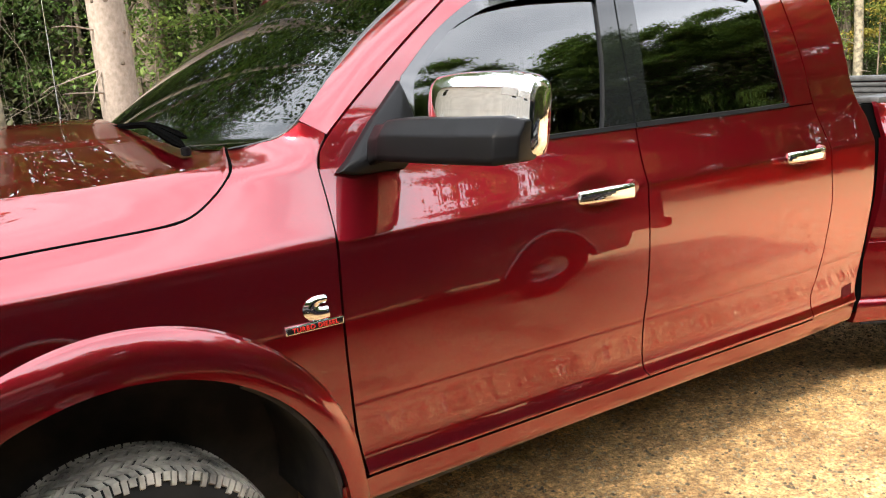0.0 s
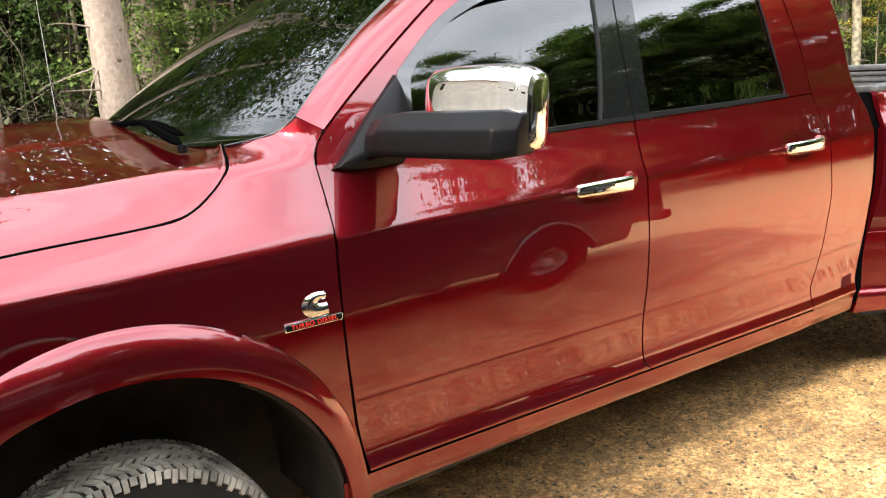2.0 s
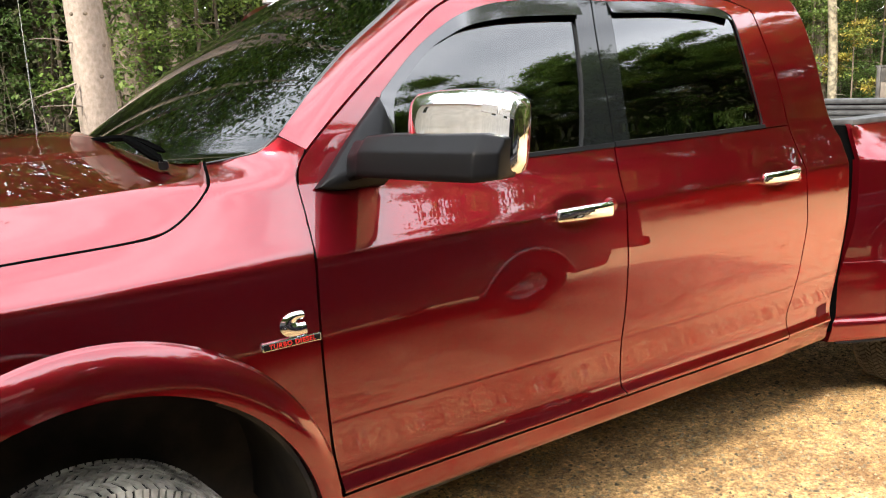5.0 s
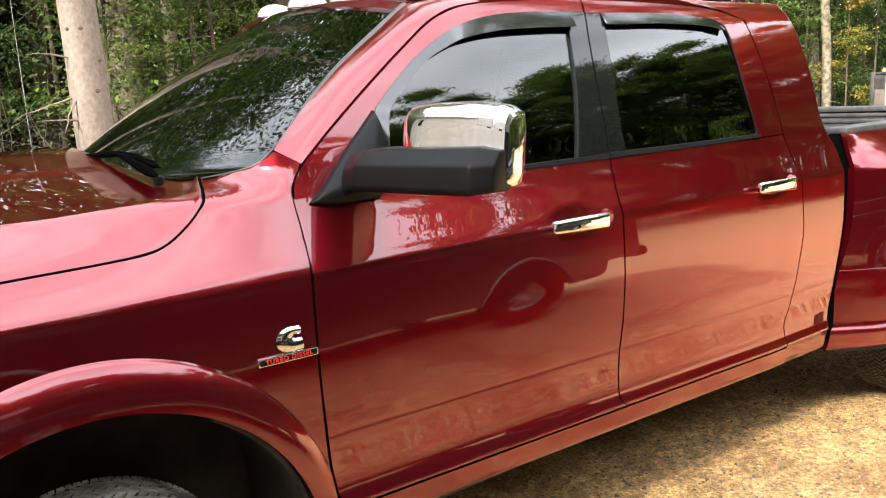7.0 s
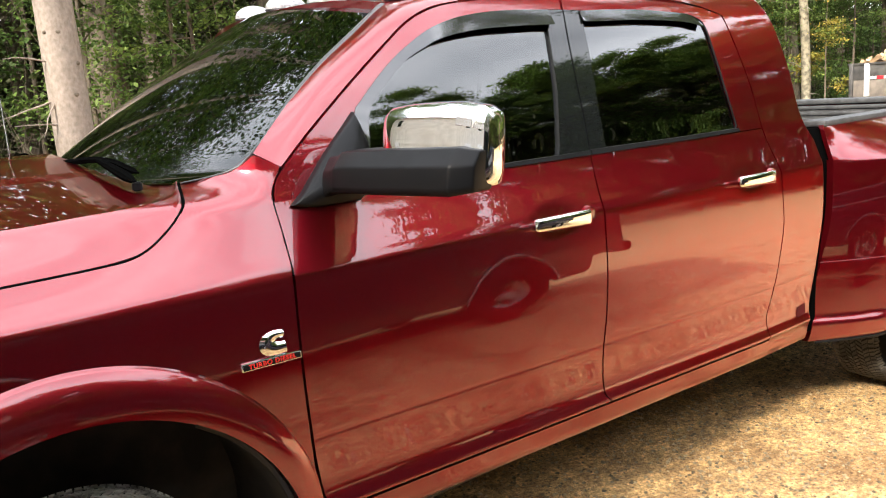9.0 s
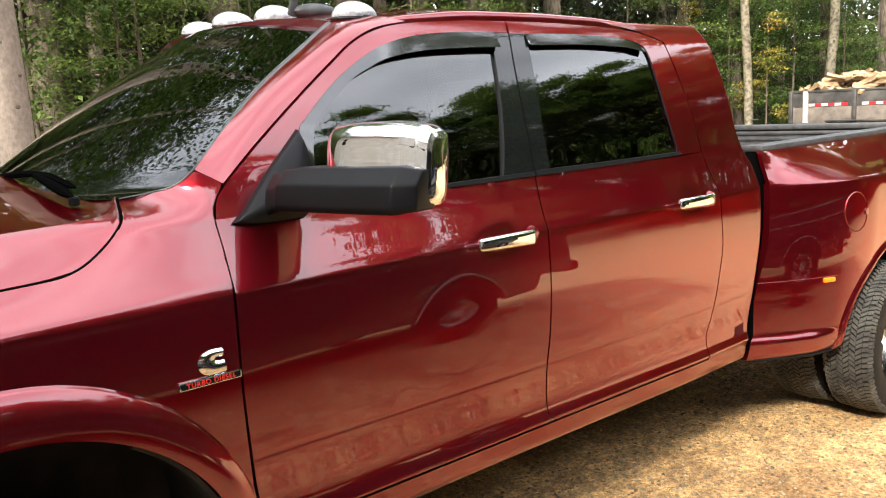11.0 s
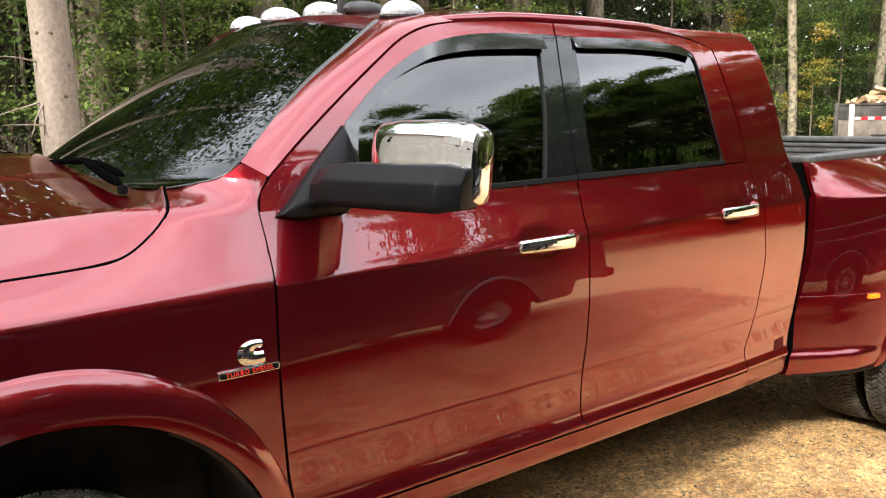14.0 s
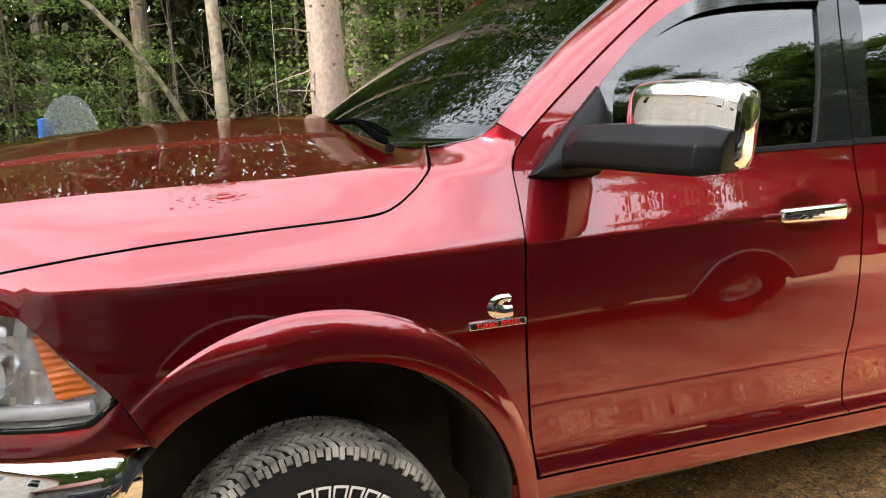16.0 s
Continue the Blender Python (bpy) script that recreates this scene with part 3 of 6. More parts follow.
def pillar():
    outer = spline([(x - 0.002, side_y(z), z + 0.0005) for x, z in TOP_SEAM[:7]], 44)
    inner = spline([(0.551, 0.150, 1.548)] + [(x - 0.004, y - 0.012, z + 0.004) for x, y, z in SHIELD_SIDE[4:]] + [(1.20, 0.372, 1.962)], 44)
    rows = []
    for a, b in zip(outer, inner):
        rows.append([Vector(a).lerp(Vector(b), t) + Vector((-0.008, -0.012, 0.008)) * min(1.0, len(rows) / 12) * math.sin(math.pi * t) for t in np.linspace(0, 1, 10)])
    return grid_bm(rows, (0.006, 0.008, -0.006))


both("windshield_pillar", pillar, PAINT, (truck, truck), "red windshield pillar")
GREY_SEAL = material("grey_windshield_seal", (0.05, 0.05, 0.052), 0.35)
both("windshield_seal", lambda: tube(spline([(x + 0.004, y - 0.004, z + 0.003) for x, y, z in SHIELD_SIDE], 50), list(np.interp(np.arange(50), [0, 14, 22, 49], [0.0015, 0.003, 0.010, 0.0125])), 8), GREY_SEAL, (truck, truck), "grey rubber windshield seal")


def roof():
    rows = []
    for u in np.linspace(0, 1, 46):
        row = []
        for w in np.r_[0, 0.003, 0.007, 0.012, 0.018, np.linspace(0.03, 0.25, 11), np.linspace(0.3, 1, 8)]:
            y = 0.288 + (1.0 - 0.288) * w
            x0 = 1.115 - 0.095 * (1 - (1 - w) ** 1.8) + (0.13 * (1 - ease(0, 0.10, w)) if w < 0.1 else 0)
            x = x0 + (3.055 - x0) * u
            rail = np.interp(x, [1.1, 1.215, 1.34, 1.57, 2.0, 2.41, 2.58, 2.70, 2.9, 3.06], [1.925, 1.930, 1.948, 1.964, 1.970, 1.964, 1.958, 1.955, 1.95, 1.94])
            crown = np.interp(x, [1.0, 1.2, 1.6, 2.2, 2.8, 3.06], [1.990, 2.012, 2.030, 2.034, 2.018, 1.98])
            side = np.interp(x, [1.1, 1.3, 1.7, 2.3, 2.7, 3.06], [0.002, 0.010, 0.020, 0.018, 0.003, 0.0]) * math.sqrt(1 - (1 - min((y - 0.288) / 0.013, 1.0)) ** 2)
            row.append((x, y, rail + side + (crown - rail - 0.012) * (1 - (1 - w) ** 3.2)))
        rows.append(row + [(x, 2 * MID - y, z) for x, y, z in row[-2::-1]])
    return grid_bm(rows, (0, 0, -0.03))


part("roof", roof(), PAINT, truck, "red roof panel")


def back_wall():
    rows = []
    for z in np.linspace(0.55, 1.95, 30):
        e = side_y(z) + 0.06
        rows.append([(cab_rear(z) - 0.004 + 0.02 * math.sin(math.pi * t), e + (2 * MID - 2 * e) * t, z) for t in np.linspace(0, 1, 16)])
    return grid_bm(rows)


part("cab_back", back_wall(), PAINT, truck, "red rear cab wall")
both("inner_shell", lambda: grid_bm([[(x, 0.036 + max(side_y(z), 0.0), z) for x in np.linspace(0.52, cab_rear(z) - 0.03, 30)] for z in np.linspace(0.50, 1.425, 24)]), DARK, (truck, truck))
part("cabin_floor", box_bm(2.5, 1.86, 0.05, pose(1.75, 1.0, 0.66), 0.01), CLOTH, truck)
part("dashboard", box_bm(0.42, 1.66, 0.30, pose(0.80, 1.0, 1.30), 0.08, 4), CLOTH, truck, "dark dashboard")
for sx in (1.55, 2.50):
    for sy in (0.52, 1.48):
        bm = box_bm(0.50, 0.52, 0.20, pose(sx - 0.1, sy, 0.95), 0.06, 3)
        box_bm(0.16, 0.50, 0.62, pose(sx + 0.16, sy, 1.28, 0, 12, 0), 0.06, 3, bm)
        box_bm(0.10, 0.26, 0.17, pose(sx + 0.25, sy, 1.68, 0, 10, 0), 0.04, 3, bm)
        part("seat", bm, CLOTH, truck, "dark cabin seat")

# cowl and wipers
part("cowl_panel", grid_bm([[(0.375 - 0.15 * (1 - abs(w) ** 2.0) - d, 1.0 + 0.70 * w, 1.470 - 0.008 * (1 - abs(w)) - 0.03 * k) for w in np.linspace(-1, 1, 40)] for k, d in ((0, 0.0), (1, 0.03), (2, 0.05))]), BLACK_PLASTIC, truck, "black plastic cowl")
for base, tip, mid in (((0.300, 0.30, 1.500), (0.185, 0.98, 1.510), (0.30, 0.62, 1.548)), ((0.150, 1.05, 1.500), (0.30, 1.66, 1.53), (0.19, 1.36, 1.536))):
    arm = spline([base, Vector(base).lerp(Vector(mid), 0.5) + Vector((-0.01, 0, 0.008)), mid], 14)
    wiper = part("wiper", tube(arm, [0.004, 0.010, 0.013, 0.0135, 0.013, 0.012, 0.0115, 0.011, 0.0105, 0.010, 0.0095, 0.009, 0.008, 0.004], 8), SEAM, truck, "black windshield wiper")
    part("wiper_pivot", cyl_bm(0.013, 0.022, pose(base[0] + 0.004, base[1] + 0.004, base[2] - 0.012), 18, bevel=0.003), BLACK_PLASTIC, wiper, "grey-black wiper pivot cap")
    part("wiper_blade", tube(spline([Vector(base).lerp(Vector(tip), 0.06) + Vector((0.03, 0, 0.018)), mid, Vector(tip) + Vector((0.02, 0, 0.012))], 16), [0.002] + [0.0095] * 14 + [0.003], 6), SEAM, wiper)
part("antenna", tube([(0.282, 1.80, 1.42), (0.280, 1.80, 1.67), (0.283, 1.80, 2.2)], [0.004, 0.0028, 0.0018], 8), ALLOY, truck, "thin whip radio antenna")

# roof marker lamps and the aerial fin
for y, x, z in ((0.36, 1.212, 1.966), (0.68, 1.120, 1.990), (1.0, 1.125, 2.008), (1.32, 1.150, 2.010), (1.64, 1.25, 1.966)):
    bm = bmesh.new()
    bmesh.ops.create_uvsphere(bm, u_segments=28, v_segments=14, radius=0.5)
    for v in bm.verts:
        v.co = Vector((v.co.x * 0.150 * (1.0 + 0.2 * (v.co.x > 0)), v.co.y * 0.092 * (1 - 0.6 * max(v.co.x, 0)), max(v.co.z, -0.10) * 0.094))
    bmesh.ops.translate(bm, verts=bm.verts[:], vec=(x, y, z - 0.004))
    lamp = part("roof_marker_lamp", bm, DOME, truck, "clear silver teardrop cab marker lamp")
    part("lamp_base", cyl_bm(0.5, 0.012, pose(x + 0.008, y, z - 0.010) @ Matrix.Diagonal((0.172, 0.098, 1, 1)), 28, bevel=0.004), LINER_GREY, lamp, "grey base gasket")
bm = bmesh.new()
bmesh.ops.create_uvsphere(bm, u_segments=20, v_segments=10, radius=0.5, matrix=pose(1.20, 0.555, 1.998) @ Matrix.Diagonal((0.17, 0.075, 0.055, 1)))
box_bm(0.030, 0.010, 0.15, pose(1.128, 0.555, 2.055, 0, 14, 0), 0.004, bm=bm)
part("aerial_fin", bm, LINER_GREY, truck, "black roof aerial with an upright blade")


# towing mirrors
def sail():
    edge = [(0.603, 1.412), (0.640, 1.44), (0.725, 1.527), (0.842, 1.631), (0.853, 1.60), (0.868, 1.528), (0.862, 1.44), (0.80, 1.400), (0.66, 1.400)]
    bm = bmesh.new()
    cx, cz = 0.77, 1.48
    rings = []
    for k, (f, out) in enumerate(((1.0, -0.002), (0.99, 0.014), (0.90, 0.026), (0.55, 0.040), (0.2, 0.046))):
        rings.append([bm.verts.new((cx + (x - cx) * f, side_y(cz + (z - cz) * f) - out, cz + (z - cz) * f)) for x, z in edge])
    for a, b in zip(rings, rings[1:]):
        for k in range(len(edge)):
            j = (k + 1) % len(edge)
            bm.faces.new((a[k], a[j], b[j], b[k]))
    bm.faces.new(rings[-1])
    return bm


def rounded_loft(sections, n=28, power=4.0):
    """A closed body through sections: (centre, half width vector, half height vector)."""
    bm, rings = bmesh.new(), []
    for c, u, v in sections:
        ring = []
        for k in range(n):
            a = 2 * math.pi * k / n
            ca, sa = math.cos(a), math.sin(a)
            s = (abs(ca) ** power + abs(sa) ** power) ** (-1 / power)
            ring.append(bm.verts.new(Vector(c) + Vector(u) * ca * s + Vector(v) * sa * s))
        rings.append(ring)
    for a, b in zip(rings, rings[1:]):
        for k in range(n):
            j = (k + 1) % n
            bm.faces.new((a[k], a[j], b[j], b[k]))
    bm.faces.new(rings[0][::-1]), bm.faces.new(rings[-1])
    return bm


def arm():
    # a faceted arm that runs outwards from the door: an upright face, a sloped upper facet, a slanted end
    path = [(0.735, 0.075, 1.470, 0.045, 0.055), (0.735, 0.03, 1.480, 0.047, 0.046), (0.738, 0.012, 1.486, 0.052, 0.052), (0.752, -0.06, 1.488, 0.054, 0.053), (0.79, -0.19, 1.488, 0.057, 0.054), (0.834, -0.335, 1.489, 0.060, 0.055), (0.862, -0.374, 1.487, 0.040, 0.047)]
    section = [(-1.0, 0.28), (-1.0, -0.70), (-0.84, -0.96), (0.9, -1.0), (1.0, -0.7), (1.0, 0.8), (0.85, 1.0), (-0.50, 0.97)]
    bm, rings = bmesh.new(), []
    for x, y, z, w, h in path:
        rings.append([bm.verts.new((x + w * u + 0.16 * h * v, y + 0.30 * w * u, z + h * v)) for u, v in section])
    for a, b in zip(rings, rings[1:]):
        for k in range(len(section)):
            j = (k + 1) % len(section)
            bm.faces.new((a[k], a[j], b[j], b[k]))
    bm.faces.new(rings[0][::-1]), bm.faces.new(rings[-1])
    bm.normal_update()
    bmesh.ops.recalc_face_normals(bm, faces=bm.faces[:])
    bmesh.ops.bevel(bm, geom=[e for e in bm.edges if len(e.link_faces) == 2 and e.calc_face_angle(0) > 0.25], offset=0.006, segments=3, profile=0.5, affect="EDGES")
    return bm


CAP_PATH = [(0.838, -0.056, 1.548, 0.030, 0.060), (0.840, -0.062, 1.548, 0.046, 0.078), (0.846, -0.083, 1.546, 0.058, 0.093), (0.862, -0.15, 1.543, 0.062, 0.100), (0.880, -0.23, 1.540, 0.063, 0.103), (0.894, -0.295, 1.536, 0.062, 0.102), (0.904, -0.335, 1.533, 0.057, 0.096), (0.911, -0.358, 1.531, 0.046, 0.084), (0.914, -0.368, 1.530, 0.026, 0.062)]


def cap_lamp():
    """A clear lamp that wraps the cap's upper outer corner."""
    p, rows = np.array(CAP_PATH), []
    for y in np.linspace(-0.292, -0.363, 14):
        x, z, w, h = [float(np.interp(-y, -p[:, 1], p[:, k])) for k in (0, 2, 3, 4)]
        row = []
        for a in np.linspace(radians(104), radians(152), 16):
            ca, sa = math.cos(a), math.sin(a)
            q = 1.022 * (abs(ca) ** 4 + abs(sa) ** 4) ** -0.25
            row.append((x + w * ca * q + 0.12 * h * sa * q, y + 0.30 * w * ca * q, z + h * sa * q))
        rows.append(row)
    return grid_bm(rows, (0.006, 0.004, -0.004))


def cap():
    return rounded_loft([((x, y, z), (w, 0.30 * w, 0), (0.12 * h, 0.0, h)) for x, y, z, w, h in CAP_PATH], 48, 4.0)


mirrors = both("side_mirror", sail, BLACK_PLASTIC, (truck, truck), "black towing mirror with a chrome cap", 75.0)
both("mirror_arm", arm, BLACK_PLASTIC, mirrors, "textured black mirror arm")
both("mirror_cap", cap, CHROME, mirrors, "chrome mirror cap")
both("mirror_lamp", cap_lamp, MIRROR_LENS, mirrors, "clear white mirror lamp")
both("mirror_glass", lambda: box_bm(0.006, 0.22, 0.15, pose(0.932, -0.20, 1.545, 0, 0, 16), 0.002), CHROME, mirrors)

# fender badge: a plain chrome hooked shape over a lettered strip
def hook():
    bm = bmesh.new()
    pts = []
    for k in range(13):
        a = math.pi / 2 + (math.pi) * k / 12
        pts.append((0.486 + 0.044 * math.cos(a), 1.098 + 0.032 * math.sin(a), math.cos(a)))
    outer = [(0.509, 1.128)] + [(x, z) for x, z, _ in pts] + [(0.512, 1.067)]
    inner = [(0.507, 1.108)] + [(0.498 + 0.013 * math.cos(math.pi / 2 + math.pi * k / 12), 1.104 + 0.004 * math.sin(math.pi / 2 + math.pi * k / 12)) for k in range(13)] + [(0.509, 1.100)]
    rows = []
    for (xo, zo), (xi, zi) in zip(outer, inner):
        rows.append([(xo + (xi - xo) * t, side_y(zo) - 0.004 - 0.006 * math.sin(math.pi * t), zo + (zi - zo) * t) for t in np.linspace(0, 1, 6)])
    return grid_bm(rows, thick=(0, 0.008, 0), bm=bm)


badge = part("badge_strip", box_bm(0.158, 0.006, 0.021, pose(0.470, side_y(1.058) - 0.004, 1.0575, -2, 0.6, 0), 0.003), CHROME, truck, "chrome badge strip lettered in red")
part("badge_face", box_bm(0.150, 0.002, 0.015, pose(0.470, side_y(1.058) - 0.0078, 1.0577, -2, 0.6, 0)), GLOSS_BLACK, badge, "black badge face")
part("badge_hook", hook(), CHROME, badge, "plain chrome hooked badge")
words = bpy.data.curves.new("badge_lettering", "FONT")
words.body, words.size, words.extrude, words.align_x, words.align_y, words.space_character, words.offset = "TURBO DIESEL", 0.0165, 0.0008, "CENTER", "CENTER", 1.18, 0.0004
words.materials.append(RED_PRINT)
lettering = new("badge_lettering", words)
lettering.parent = badge
lettering.matrix_basis = pose(0.470, side_y(1.058) - 0.0095, 1.0577, 90, 0, 0)
tagged(lettering, "red raised lettering")


# wheels
def tyre_rings(r, w, rim):
    """Half profile of a tyre: (radius, offset from the middle)."""
    h = w / 2
    return [(rim, -h * 0.78), (rim + 0.02, -h * 0.92), (r * 0.78, -h * 1.0), (r * 0.88, -h * 0.98), (r * 0.945, -h * 0.90), (r * 0.972, -h * 0.80), (r * 0.980, -h * 0.45), (r * 0.983, 0), (r * 0.980, h * 0.45), (r * 0.972, h * 0.80), (r * 0.945, h * 0.90), (r * 0.88, h * 0.98), (r * 0.78, h), (rim + 0.02, h * 0.92), (rim, h * 0.78)]


def tyre_bm(r=0.393, w=0.235, rim=0.216, n=72):
    bm = bmesh.new()
    rings = []
    for k in range(n):
        a = 2 * math.pi * k / n
        rings.append([bm.verts.new((q * math.cos(a), o, q * math.sin(a))) for q, o in tyre_rings(r, w, rim)])
    for k in range(n):
        a, b = rings[k], rings[(k + 1) % n]
        for j in range(len(a) - 1):
            bm.faces.new((a[j], b[j], b[j + 1], a[j + 1]))
    return bm


def tread_bm(r=0.393, w=0.235, n=92):
    """Tread blocks in staggered ribs, and shoulder lugs."""
    bm = bmesh.new()
    h = w / 2
    for rib, (o, half, skew) in enumerate(((-0.76, 0.105, 0.35), (-0.51, 0.115, 1.1), (-0.255, 0.11, -1.0), (0.0, 0.11, 1.2), (0.255, 0.11, -1.0), (0.51, 0.115, 1.1), (0.76, 0.105, -0.35))):
        for k in range(n):
            a0 = 2 * math.pi * (k + 0.5 * (rib % 2) + random.uniform(-0.10, 0.10)) / n
            da = 2 * math.pi / n * (0.31 + 0.05 * (k % 3 == rib % 3))
            lo, hi = [], []
            for sa, so in ((-1, -1), (1, -1), (1, 1), (-1, 1)):
                a = a0 + sa * da + skew * so * da
                oo = (o + so * half) * h
                drop = 0.012 * (abs(oo) / h) ** 2
                lo.append(bm.verts.new((r * 0.972 * math.cos(a), oo, r * 0.972 * math.sin(a))))
                hi.append(bm.verts.new(((r - drop) * math.cos(a), oo * 0.99, (r - drop) * math.sin(a))))
            bm.faces.new(hi)
            for j in range(4):
                bm.faces.new((lo[j], lo[(j + 1) % 4], hi[(j + 1) % 4], hi[j]))
    for s in (-1, 1):
        for k in range(124):
            a0, da = 2 * math.pi * (k + 0.25 + random.uniform(-0.08, 0.08)) / 124, 2 * math.pi / 124 * (0.34 if k % 2 else 0.41)
            vs = []
            for sa in (-1, 1):
                for q, o, up in ((0.985, 0.86, 0.0), (0.945, 0.95, 0.0), (0.90, 0.985, 0.0)):
                    if q == 0.90:
                        q = 0.945 - 0.025 * (k % 2) - 0.012 * math.sin(k * 2.3) ** 2
                    vs.append(((q * r + 0.0) * math.cos(a0 + sa * da), s * (o * h + 0.004), q * r * math.sin(a0 + sa * da)))
            vv = [bm.verts.new(p) for p in vs]
            bm.faces.new((vv[0], vv[1], vv[4], vv[3]))
            bm.faces.new((vv[1], vv[2], vv[5], vv[4]))
            inn = [bm.verts.new((p[0] * 0.985, p[1] - s * 0.008, p[2] * 0.985)) for p in vs]
            for i, j in ((0, 1), (1, 2), (2, 5), (5, 4), (4, 3), (3, 0)):
                bm.faces.new((vv[i], vv[j], inn[j], inn[i]))
    return bm


def rim_bm(r=0.222, deep=0.10, face=0.02, s=-1):
    """A dish wheel with eight vent holes; s: the side it faces."""
    bm = bmesh.new()
    n = 64
    prof = [(r, 0.09), (r, 0.0), (r - 0.008, -0.012), (r - 0.02, -0.004), (r - 0.03, 0.03), (r - 0.055, face + 0.03), (0.125, face + 0.045), (0.105, face + 0.020), (0.085, face - 0.005), (0.062, face - 0.055), (0.055, face - 0.075), (0.0, face - 0.08)]
    rings = [[bm.verts.new((q * math.cos(2 * math.pi * k / n), -s * o, q * math.sin(2 * math.pi * k / n))) for k in range(n)] for q, o in prof[:-1]]
    for a, b in zip(rings, rings[1:]):
        for k in range(n):
            bm.faces.new((a[k], a[(k + 1) % n], b[(k + 1) % n], b[k]))
    bm.faces.new(rings[-1])
    return bm


def lettering_bars(ob, y, r=0.262):
    """Raised white outlined bars where the tyre is lettered, bent round the side wall."""
    for k in range(9):
        bm, a0 = bmesh.new(), radians(96 - 9.2 * k)
        rows = [[], []]
        for f, row in ((1.0, rows[0]), (0.74, rows[1])):
            for n in range(25):
                q = 4 * n / 24
                sa, sr = [(-1 + 2 * q, -1), (1, -3 + 2 * q), (5 - 2 * q, 1), (-1, 7 - 2 * q)][min(int(q), 3)]
                a, rr = a0 - f * sa * radians(3.9), r + f * sr * 0.026
                row.append((rr * math.cos(a), y, rr * math.sin(a)))
        grid_bm(rows, bm=bm, thick=(0, 0.004, 0))
        part("lettering_bar", bm, WHITE_LETTER, ob)


def wheel(x, y, turn=0.0, s=-1, dual=False, face=0.02, letters=False, z=0.391):
    ob = part("wheel", rim_bm(s=s, face=face), ALLOY, truck, "polished alloy wheel with an all-terrain tyre")
    ob.matrix_basis = pose(x, y, z, 0, random.uniform(0, 40) if not letters else 0, turn)
    part("tyre", tyre_bm(), TYRE, ob, "black all-terrain tyre")
    part("tread", tread_bm(), TREAD_DARK if dual else TREAD, ob, "dusty tread blocks", sharp=20)
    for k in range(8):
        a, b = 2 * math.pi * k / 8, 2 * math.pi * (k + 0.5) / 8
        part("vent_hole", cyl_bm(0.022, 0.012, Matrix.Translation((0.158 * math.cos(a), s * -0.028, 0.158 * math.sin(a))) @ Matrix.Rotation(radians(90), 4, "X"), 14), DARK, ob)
        part("wheel_nut", cyl_bm(0.013, 0.03, Matrix.Translation((0.083 * math.cos(b), s * (0.012 if not dual else -0.04), 0.083 * math.sin(b))) @ Matrix.Rotation(radians(90), 4, "X"), 6, bevel=0.002), CHROME, ob)
    if letters:
        lettering_bars(ob, -0.1165)
    return ob


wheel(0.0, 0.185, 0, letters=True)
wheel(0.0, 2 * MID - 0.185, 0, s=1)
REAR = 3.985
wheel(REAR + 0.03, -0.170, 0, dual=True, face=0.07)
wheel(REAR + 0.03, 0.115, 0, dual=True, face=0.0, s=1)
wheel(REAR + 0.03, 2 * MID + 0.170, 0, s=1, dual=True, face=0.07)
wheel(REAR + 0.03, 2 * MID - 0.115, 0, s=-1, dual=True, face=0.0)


def well():
    """The liner inside the front wheel arch."""
    rows = []
    for th in np.linspace(-0.15, math.radians(150), 30):
        r = 0.50
        rows.append([(r * math.cos(th), y, 0.55 + r * math.sin(th) * 0.98) for y in (0.0, 0.03, 0.10, 0.25, 0.42)])
    bm = grid_bm(rows)
    grid_bm([[(x, 0.42, z) for x in np.linspace(-0.55, 0.55, 6)] for z in np.linspace(0.35, 1.08, 6)], bm=bm)
    return bm


both("wheel_well", well, LINER, (truck, truck), "black wheel well liner")
both("liner_edge", lambda: tube([(0.505 * math.cos(t), 0.006, 0.55 + 0.482 * math.sin(t)) for t in np.linspace(-0.1, 1.0, 30)], 0.010, 6), LINER, (truck, truck))
bm = tube([(0.0, 0.20, 0.40), (0.0, 1.80, 0.40)], 0.06, 12)
tube([(REAR, 0.1, 0.40), (REAR, 1.9, 0.40)], 0.08, 12, bm)
for y in (0.55, 1.45):
    box_bm(5.6, 0.08, 0.16, pose(2.0, y, 0.62), bm=bm)
# a wide slab, added to keep light off the ground below
box_bm(2.85, 1.50, 0.15, pose(2.02, 1.0, 0.48), 0.02, bm=bm)
bmesh.ops.create_uvsphere(bm, u_segments=20, v_segments=12, radius=0.19, matrix=Matrix.Translation((REAR, 1.0, 0.42)))
part("chassis", bm, DARK, truck, "black frame rails and axles with an added light-blocking slab")


# front end: lamps, bumper, lower valance, grille
nose_y = smooth_curve([-1.0, -0.92, -0.85, -0.75, -0.66, -0.55, -0.45, -0.36], [0.60, 0.33, 0.208, 0.126, 0.083, 0.043, 0.018, 0.004])


def head_rows(push, shrink=1.0):
    """The lamp wraps round the corner, between an upper and a lower line."""
    up = line([(-0.432, 1.010), (-0.525, 1.160), (-0.548, 1.195), (-0.66, 1.214), (-0.78, 1.222), (-0.88, 1.215)], 40)
    lo = line([(-0.432, 1.010), (-0.482, 0.964), (-0.56, 0.957), (-0.66, 0.957), (-0.78, 0.962), (-0.88, 0.970)], 40)
    rows = []
    for (xa, za), (xb, zb) in zip(up, lo):
        row = []
        for t in np.linspace(0, 1, 14):
            x, z = xa + (xb - xa) * t, za + (zb - za) * t
            row.append((x, nose_y(x) + push + 0.020 * (z - 0.95) / 0.25 - 0.006 * math.sin(math.pi * t), z))
        rows.append(row)
    return rows


